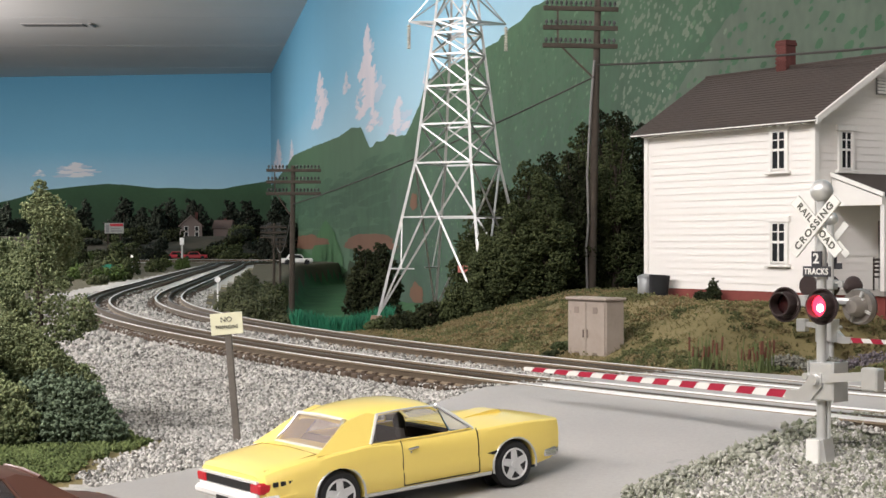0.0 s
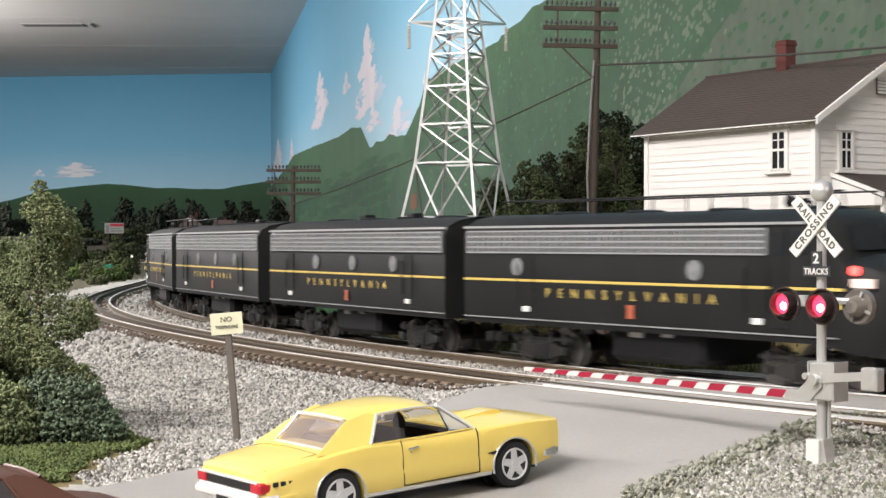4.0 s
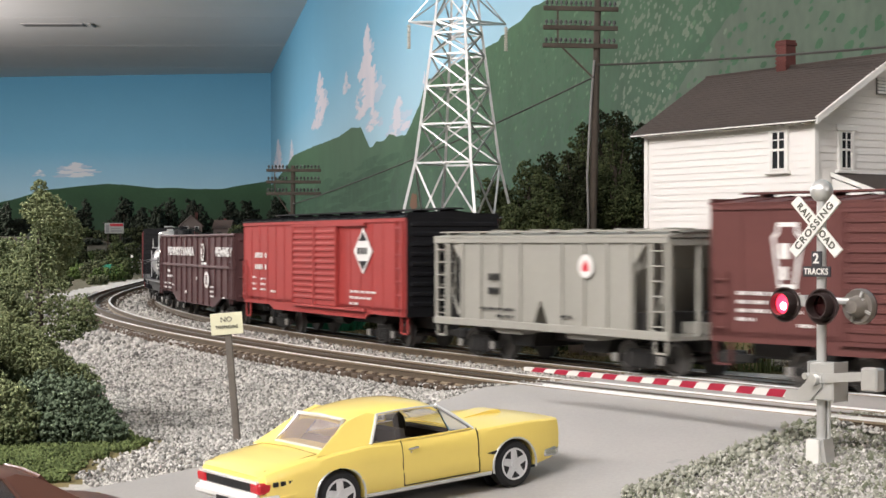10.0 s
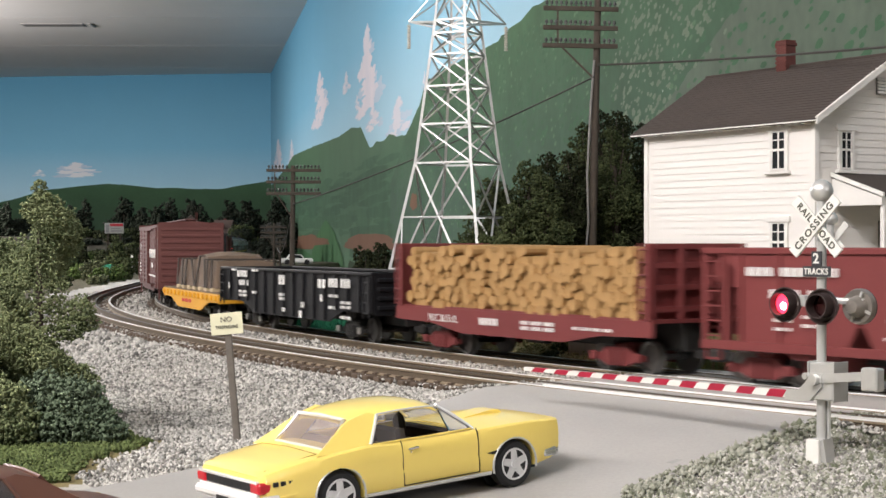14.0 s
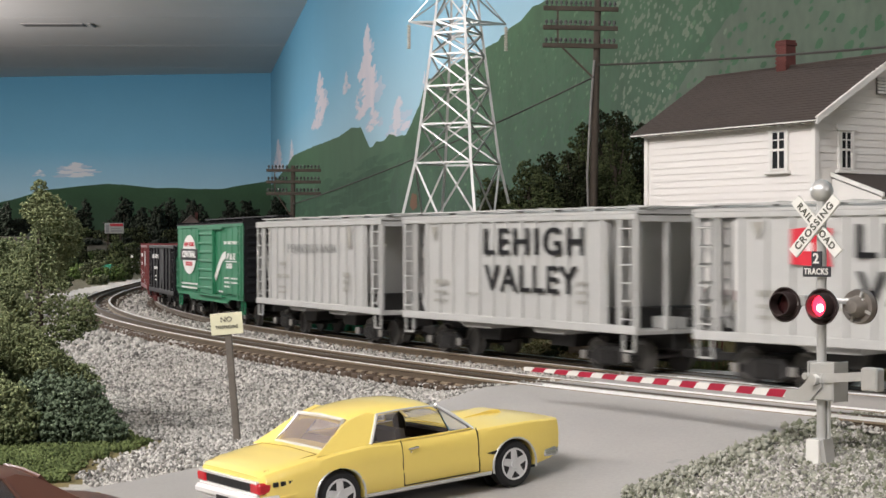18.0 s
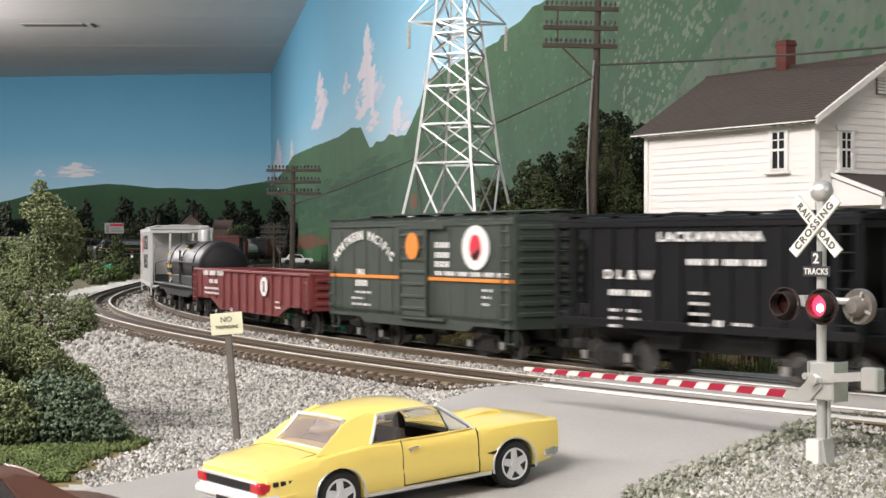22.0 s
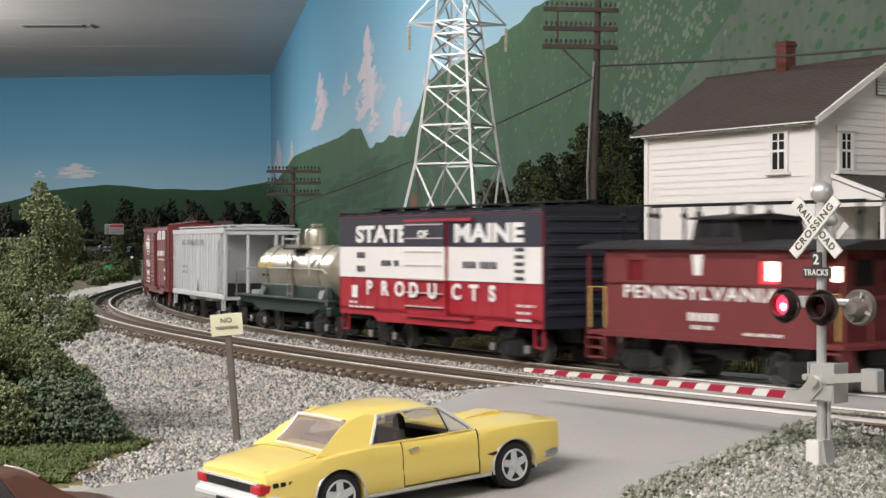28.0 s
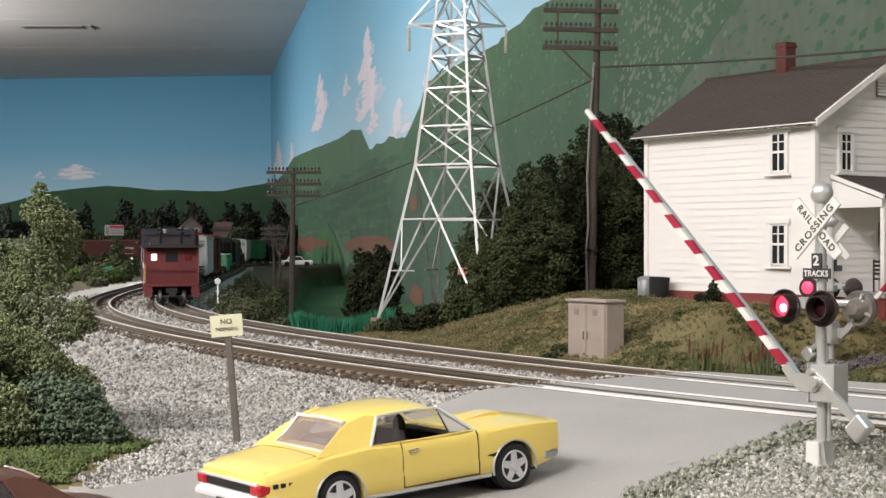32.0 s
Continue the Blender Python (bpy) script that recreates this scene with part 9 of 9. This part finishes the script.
        part("rocker_strip", Geo().box(-25, 26.5, min(21.4 * s, 22.1 * s), max(21.4 * s, 22.1 * s), 5.9, 7.1, 0.2), TRIMGREY, c, "pale rocker strip")
        if detail:
            part("fender_badge", Geo().prism([(24.5, 13.6), (30.5, 14.4), (29.6, 13.2), (27, 12.9)], "y", min(22.4 * s, 22.75 * s), max(22.4 * s, 22.75 * s)), CARBLACK, c, "dark fender badge")
            for k in range(3):
                x = -58.6 + 2.7 * k
                part("tail_badge", Geo().box(x - 0.95, x + 0.95, min(21.5 * s, 22.2 * s), max(21.5 * s, 22.2 * s), 14.6, 16.1, 0.2), CARBLACK, c, "small dark badge")
        for x in AXLES:
            part("wheel_well", Geo().lathe([(9.2, 14.2 * s), (9.2, 13.6 * s)][::s], 24, "y", (x, 0, 8.0)), CARBLACK, c, "dark wheel well")
            arc = [(x + 9.5 * math.cos(a), 22.5 * s, 8.0 + 9.5 * math.sin(a)) for a in [math.pi * (i / 16 * 1.12 - 0.06) for i in range(17)]]
            part("arch_lip", Geo().tube(arc, 0.4, 6), TRIMGREY if detail else paint, c, "pale wheel arch trim")
            wh = part("wheel", Geo().lathe([(5.4, -2.8), (7.2, -3.0), (8.2, -2.0), (8.35, 0), (8.2, 2.0), (7.2, 3.0), (5.4, 2.8)], 32, "y"), TYRE, c, "black tyre", at=place(x, 19.4 * s, 8.2))
            g = Geo().lathe([(5.7, 2.6 * s), (5.5, 3.2 * s), (5.0, 3.1 * s), (4.5, 1.2 * s), (0.2, 1.0 * s)][::s], 28, "y")
            part("rim", g, RIM, wh, "bright wheel rim")
            for k in range(5):
                a = 2 * math.pi * k / 5 + 0.35
                ca, sa = math.cos(a), math.sin(a)
                sp = [(0.9 * ca - 1.5 * sa, 0.9 * sa + 1.5 * ca), (4.9 * ca - 1.15 * sa, 4.9 * sa + 1.15 * ca), (4.9 * ca + 1.15 * sa, 4.9 * sa - 1.15 * ca), (0.9 * ca + 1.5 * sa, 0.9 * sa - 1.5 * ca)]
                part("spoke", Geo().prism(sp, "y", min(1.0 * s, 2.9 * s), max(1.0 * s, 2.9 * s)), RIM, wh, "chrome spoke")
                part("wheel_hole", Geo().rod((3.2 * math.cos(a + 0.63), 1.0 * s, 3.2 * math.sin(a + 0.63)), (3.2 * math.cos(a + 0.63), 2.0 * s, 3.2 * math.sin(a + 0.63)), 0.95, 8), CARBLACK, wh)
            part("hub_cap", Geo().rod((0, 1.2 * s, 0), (0, 3.3 * s, 0), 1.5, 12), RIM, wh)
    part("rear_panel", Geo().box(-64.0, -62.6, -15.4, 15.4, 13.0, 15.9, 0.3), CARBLACK, c, "black tail panel")
    for z in (12.5, 16.3):
        part("tail_trim", Geo().box(-64.4, -63.2, -19.6, 19.6, z - 0.42, z + 0.42, 0.1), PLATE, c, "bright tail trim")
    for y in (1, -1):
        part("tail_lamp", Geo().box(-64.5, -59.5, min(y * 15.2, y * 21.3), max(y * 15.2, y * 21.3), 12.6, 16.2, 0.7), TAIL_R, c, "red tail lamp")
    part("rear_bumper", Geo().box(-66.2, -62.6, -20.6, 20.6, 8.8, 12.2, 1.1).box(-63.6, -57, 20.2, 22.2, 9.0, 12.0, 0.7).box(-63.6, -57, -22.2, -20.2, 9.0, 12.0, 0.7), PLATE, c, "chrome rear bumper")
    part("plate", Geo().box(-66.6, -66.2, -4, 4, 7.4, 10.4, 0.1), CARBLACK, c)
    part("front_bumper", Geo().box(55.6, 58.6, -20.6, 20.6, 8.4, 11.8, 1.0).box(50, 56.4, 19.8, 22.0, 8.6, 11.6, 0.7).box(50, 56.4, -22.0, -19.8, 8.6, 11.6, 0.7), CHROME, c, "chrome front bumper")
    for y in (1, -1):
        part("headlight", Geo().lathe([(2.6, 55.6), (2.6, 57.6), (2.2, 58.0), (0.2, 58.2)], 16, "x", (0, 17.4 * y, 18.4)).lathe([(2.6, 55.6), (2.6, 57.0), (2.2, 57.4), (0.2, 57.6)], 16, "x", (0, 17.4 * y, 13.4)), CHROME, c, "stacked headlights")
    part("grille", Geo().box(56, 57.4, -14.4, 14.4, 12.4, 19.6, 0.3), CARBLACK, c)
    part("hood_scoop", Geo().prism([(27, 23.4), (45, 23.7), (44, 24.9), (40, 25.2), (29, 24.0)], "y", -4.6, 4.6), paint, c)
    part("trunk_gap", Geo().tube([(-60.5, 17.8, 19.3), (-45, 18.0, 21.75), (-41, 18.0, 22.2), (-41, 0, 22.85), (-41, -18.0, 22.2), (-45, -18.0, 21.75), (-60.5, -17.8, 19.3)], 0.12, 4), mat("gap_brown", (0.3, 0.2, 0.03), 0.6), c)
    part("under_body", Geo().box(-58, 52, -16, 16, 4.2, 7.4, 1), CARBLACK, c)
    return c


PLATE = mat("bright_plating", (0.93, 0.92, 0.9), 0.22, 0.45, vary=0.05, bump=0)
SEATG = mat("interior_grey", (0.07, 0.062, 0.06), 0.7)
TRIMGREY = mat("trim_pale", (0.55, 0.55, 0.52), 0.4, 0.3, vary=0.1, bump=0)
glass_dark = glass("quarter_glass", (0.12, 0.11, 0.11), 0.06, 0.5)
glass_clear = glass("clear_glass", (0.35, 0.36, 0.36), 0.05, 0.35)
glass_vent = glass("vent_glass", (0.55, 0.55, 0.55), 0.1, 0.7)
RIM = mat("rim_chrome", (0.7, 0.7, 0.7), 0.3, 0.15, vary=0.25, scale=300, bump=0)
# pinkish glass colour stands in for the ceiling's reflection in the rear window
glass_rear = glass("rear_glass", (0.42, 0.35, 0.32), 0.08, 0.5)
coupe("coupe", "yellow two-door hardtop model coupe with chrome trim on the road", place(-17, 550.2, -20.6, 35.6) @ Matrix.Rotation(radians(-3.7), 4, "Y"), CARY)
coupe("parked_car", "dark brown rounded model car at the layout's edge", place(-150, 462, -33, 215), mat("car_maroon", (0.11, 0.05, 0.035), 0.35, vary=0.1, bump=0), False)

# ---- far village, woods, vehicles ----
FARTREE = mat("far_wood", (0.02, 0.028, 0.015), 0.95, vary=0.3, scale=10, bump=0, dark=(0.008, 0.012, 0.007), island=0.5)
rnd = random.Random(77)
for i in range(66):
    x = -3300 + 2500 * i / 65 + rnd.uniform(-40, 40)
    y = 8700 + rnd.uniform(-300, 500)
    tree(x, y, rnd.choice((150, 200, 250, 270)) * rnd.uniform(0.85, 1.1), rnd.uniform(110, 180), 400 + i, FARTREE, "far dark green model tree", 650, 11, "tree", "far trees", 0.0, i % 3 == 0, 40)
for i in range(3):
    x = -760 + 640 * i / 15 + rnd.uniform(-20, 20)
    y = 6900 - 230 * i + rnd.uniform(-120, 120)
    tree(x, y, rnd.uniform(120, 190), rnd.uniform(90, 130), 470 + i, FARTREE, "dark model tree along the far wall", 650, 7, "tree", "far trees", 0.0, False, -14)
for i in range(14):
    x = -900 - 60 * i + rnd.uniform(-20, 20)
    y = 4300 + 60 * i + rnd.uniform(-250, 250)
    if side_of_track([x], [y])[0] > FRONT_TRACK + 110:
        tree(x, y, rnd.uniform(50, 110), rnd.uniform(46, 80), 500 + i, LEAFDARK if i % 2 else LEAFMID, "small dark green model tree beyond the line", 700, 4, "tree", "middle trees")
for i in range(52):
    y = rnd.uniform(6900, 8300)
    x = (rnd.uniform(120, 500) - 784) / 2800 * y
    w, h = rnd.uniform(50, 120), rnd.uniform(26, 70)
    bush("bush", x, y, [(0, 0, h * 0.4, w * 0.5, w * 0.4, h * 0.5), (-w * 0.35, 0, h * 0.3, w * 0.35, w * 0.3, h * 0.4), (w * 0.3, 9, h * 0.45, w * 0.3, w * 0.3, h * 0.5)], 260, 7, 600 + i, (LEAFDARK, FARTREE, LEAFMID)[i % 3], "dark green far bush on the slope", group="far bushes")
for i in range(44):
    y = rnd.uniform(2900, 5900)
    x = (rnd.uniform(60, 330) - 784) / 2800 * y
    w, h = rnd.uniform(30, 70), rnd.uniform(18, 60)
    if side_of_track([x], [y])[0] > 355 - 0.033 * y:
        bush("bush", x, y, [(0, 0, h * 0.4, w * 0.5, w * 0.4, h * 0.5), (-w * 0.3, 0, h * 0.3, w * 0.35, w * 0.3, h * 0.4), (w * 0.3, 6, h * 0.45, w * 0.3, w * 0.3, h * 0.5)], 420, 4, 660 + i, (LEAFMID, SCRUB, LEAFDARK, GREEN)[i % 4], "green bush beyond the far line", group="middle bushes")
for i in range(16):
    y = rnd.uniform(1600, 2900)
    x = (rnd.uniform(396, 500) - 784) / 2800 * y
    w, h = rnd.uniform(22, 40), rnd.uniform(20, 46)
    if side_of_track([x], [y])[0] < -62:
        bush("bush", x, y, [(0, 0, h * 0.45, w * 0.5, w * 0.4, h * 0.5), (-w * 0.3, 0, h * 0.3, w * 0.35, w * 0.3, h * 0.4), (w * 0.25, 3, h * 0.6, w * 0.3, w * 0.3, h * 0.45)], 900, 1.8, 710 + i, (SCRUB, LEAFMID)[i % 2], "olive scrub bush beyond the track", group="scrub bushes", z=max(gz(x, y), -30))
FARWALL = mat("far_house_wall", (0.26, 0.2, 0.18), 0.8, vary=0.2, scale=20)
FARROOF = mat("far_house_roof", (0.1, 0.07, 0.06), 0.85, vary=0.2)


def small_house(x, y, z, w, d, h, turn, wall, roof, label):
    t = thing("far_house", label, "house", "far houses", at=place(x, y, z, turn))
    part("wall", Geo().box(-w / 2, w / 2, -d / 2, d / 2, -60, h).prism([(-w / 2, h), (w / 2, h), (0, h + w * 0.45)], "y", -d / 2, d / 2), wall, t)
    for s in (1, -1):
        pts = [(s * (w / 2 + 8), h - 8), (s * (w / 2 + 8), h - 3), (0, h + w * 0.45 + 5), (0, h + w * 0.45)]
        part("roof", Geo().prism(pts[::s], "y", -d / 2 - 8, d / 2 + 8), roof, t)
    part("chimney", Geo().box(w * 0.2, w * 0.32, -8, 8, h, h + w * 0.62), mat("chimney_brick", (0.17, 0.05, 0.04)), t)
    for zz in (h * 0.08, h * 0.55):
        for xx in (-w * 0.25, w * 0.25):
            wn = part("window", Geo().box(xx - 8, xx + 8, -d / 2 - 1.4, -d / 2 - 0.4, zz, zz + 20), GLASSDARK, t)
            part("frame", Geo().box(xx - 11, xx - 8, -d / 2 - 2, -d / 2 - 0.4, zz - 3, zz + 23).box(xx + 8, xx + 11, -d / 2 - 2, -d / 2 - 0.4, zz - 3, zz + 23).box(xx - 11, xx + 11, -d / 2 - 2, -d / 2 - 0.4, zz + 20, zz + 23), TRIMW, wn)
    return t


small_house(-1330, 8350, 100, 110, 120, 62, 12, FARWALL, FARROOF, "pale brick gabled model house far off")
small_house(-1170, 8450, 100, 80, 90, 50, 80, FARWALL, FARROOF, "low brick model house far off")
bb = thing("billboard", "white billboard with a red heading on dark posts", "billboard", at=place(-1600, 7700, -10, 4))
part("panel", Geo().box(-46, 46, -2, 2, 125, 176, 1), mat("board_pale", (0.55, 0.55, 0.52), 0.7, vary=0.3, scale=40), bb)
part("heading", Geo().box(-20, 44, -3.2, -2.2, 160, 173), HERALDRED, bb, "red heading panel")
part("picture", Geo().box(-40, -24, -3.2, -2.2, 130, 168).box(-16, 40, -3.2, -2.2, 134, 140).box(-16, 30, -3.2, -2.2, 146, 151), mat("board_grey", (0.3, 0.3, 0.3), 0.7), bb)
for x in (-30, 30):
    part("post", Geo().box(x - 4, x + 4, -3, 3, 0, 126), DARKBROWN, bb)
for x, y, m, rz, lab in ((-1120, 7150, mat("far_car_red", (0.5, 0.03, 0.04), 0.3), 5, "red model car parked far off"), (-1215, 7250, HERALDRED, 0, "red model car parked far off"), (-505, 5450, WHITE, 12, "white model car beside the far wall")):
    t = thing("far_car", lab, "car", "far cars", at=place(x, y, -6, rz))
    part("body", Geo().box(-56, 56, -22, 22, 6, 22, 4), m, t)
    part("cabin", Geo().prism([(-34, 21), (26, 21), (14, 35), (-24, 35)], "y", -18, 18), m, t)
    part("window", Geo().prism([(-29, 22), (21, 22), (12, 33), (-21, 33)], "y", -18.6, 18.6), GLASSDARK, t)
    for wx in (-34, 34):
        for wy in (-20, 20):
            part("wheel", cached("farwheel", lambda: Geo().lathe([(5, -3), (9, -3), (9, 3), (5, 3)], 14, "y").mesh("wheel")), TYRE, t, at=place(wx, wy, 9))
for x, y, s in ((-905, 4260, 0.55), (-1035, 5000, 0.6)):
    t = thing("dumpster", "green metal model dumpster", "container", "containers", at=place(x, y, -10))
    part("body", Geo().prism([(-26 * s, 0), (26 * s, 0), (30 * s, 34 * s), (-30 * s, 34 * s)], "y", -20, 20), mat("dumpster_green", (0.02, 0.2, 0.12), 0.5, vary=0.2), t)
    part("lid", Geo().box(-31 * s, 31 * s, -21, 21, 34 * s, 37 * s, 1), mat("dumpster_green", (0.02, 0.2, 0.12)), t)
t = thing("far_signal_mast", "grey trackside signal mast", "signal", at=place(-915, 5550, -9))
part("mast", Geo().rod((0, 0, 0), (0, 0, 95), 3.5, 8), SIGNALGREY, t)
part("head", Geo().box(-8, 8, -6, 2, 70, 96, 2), SIGNALGREY, t)
t = thing("platform", "low pale loading platform beside the far line", "platform", at=place(-1060, 5200, -10, 100))
part("slab", Geo().box(-160, 160, -40, 40, 0, 14, 1), mat("platform_concrete", (0.4, 0.4, 0.36), 0.9, vary=0.2, scale=20), t)
part("edge", Geo().box(-160, 160, 40, 43, 6, 15, 0.5), mat("platform_concrete", (0.4, 0.4, 0.36)), t)


motions()
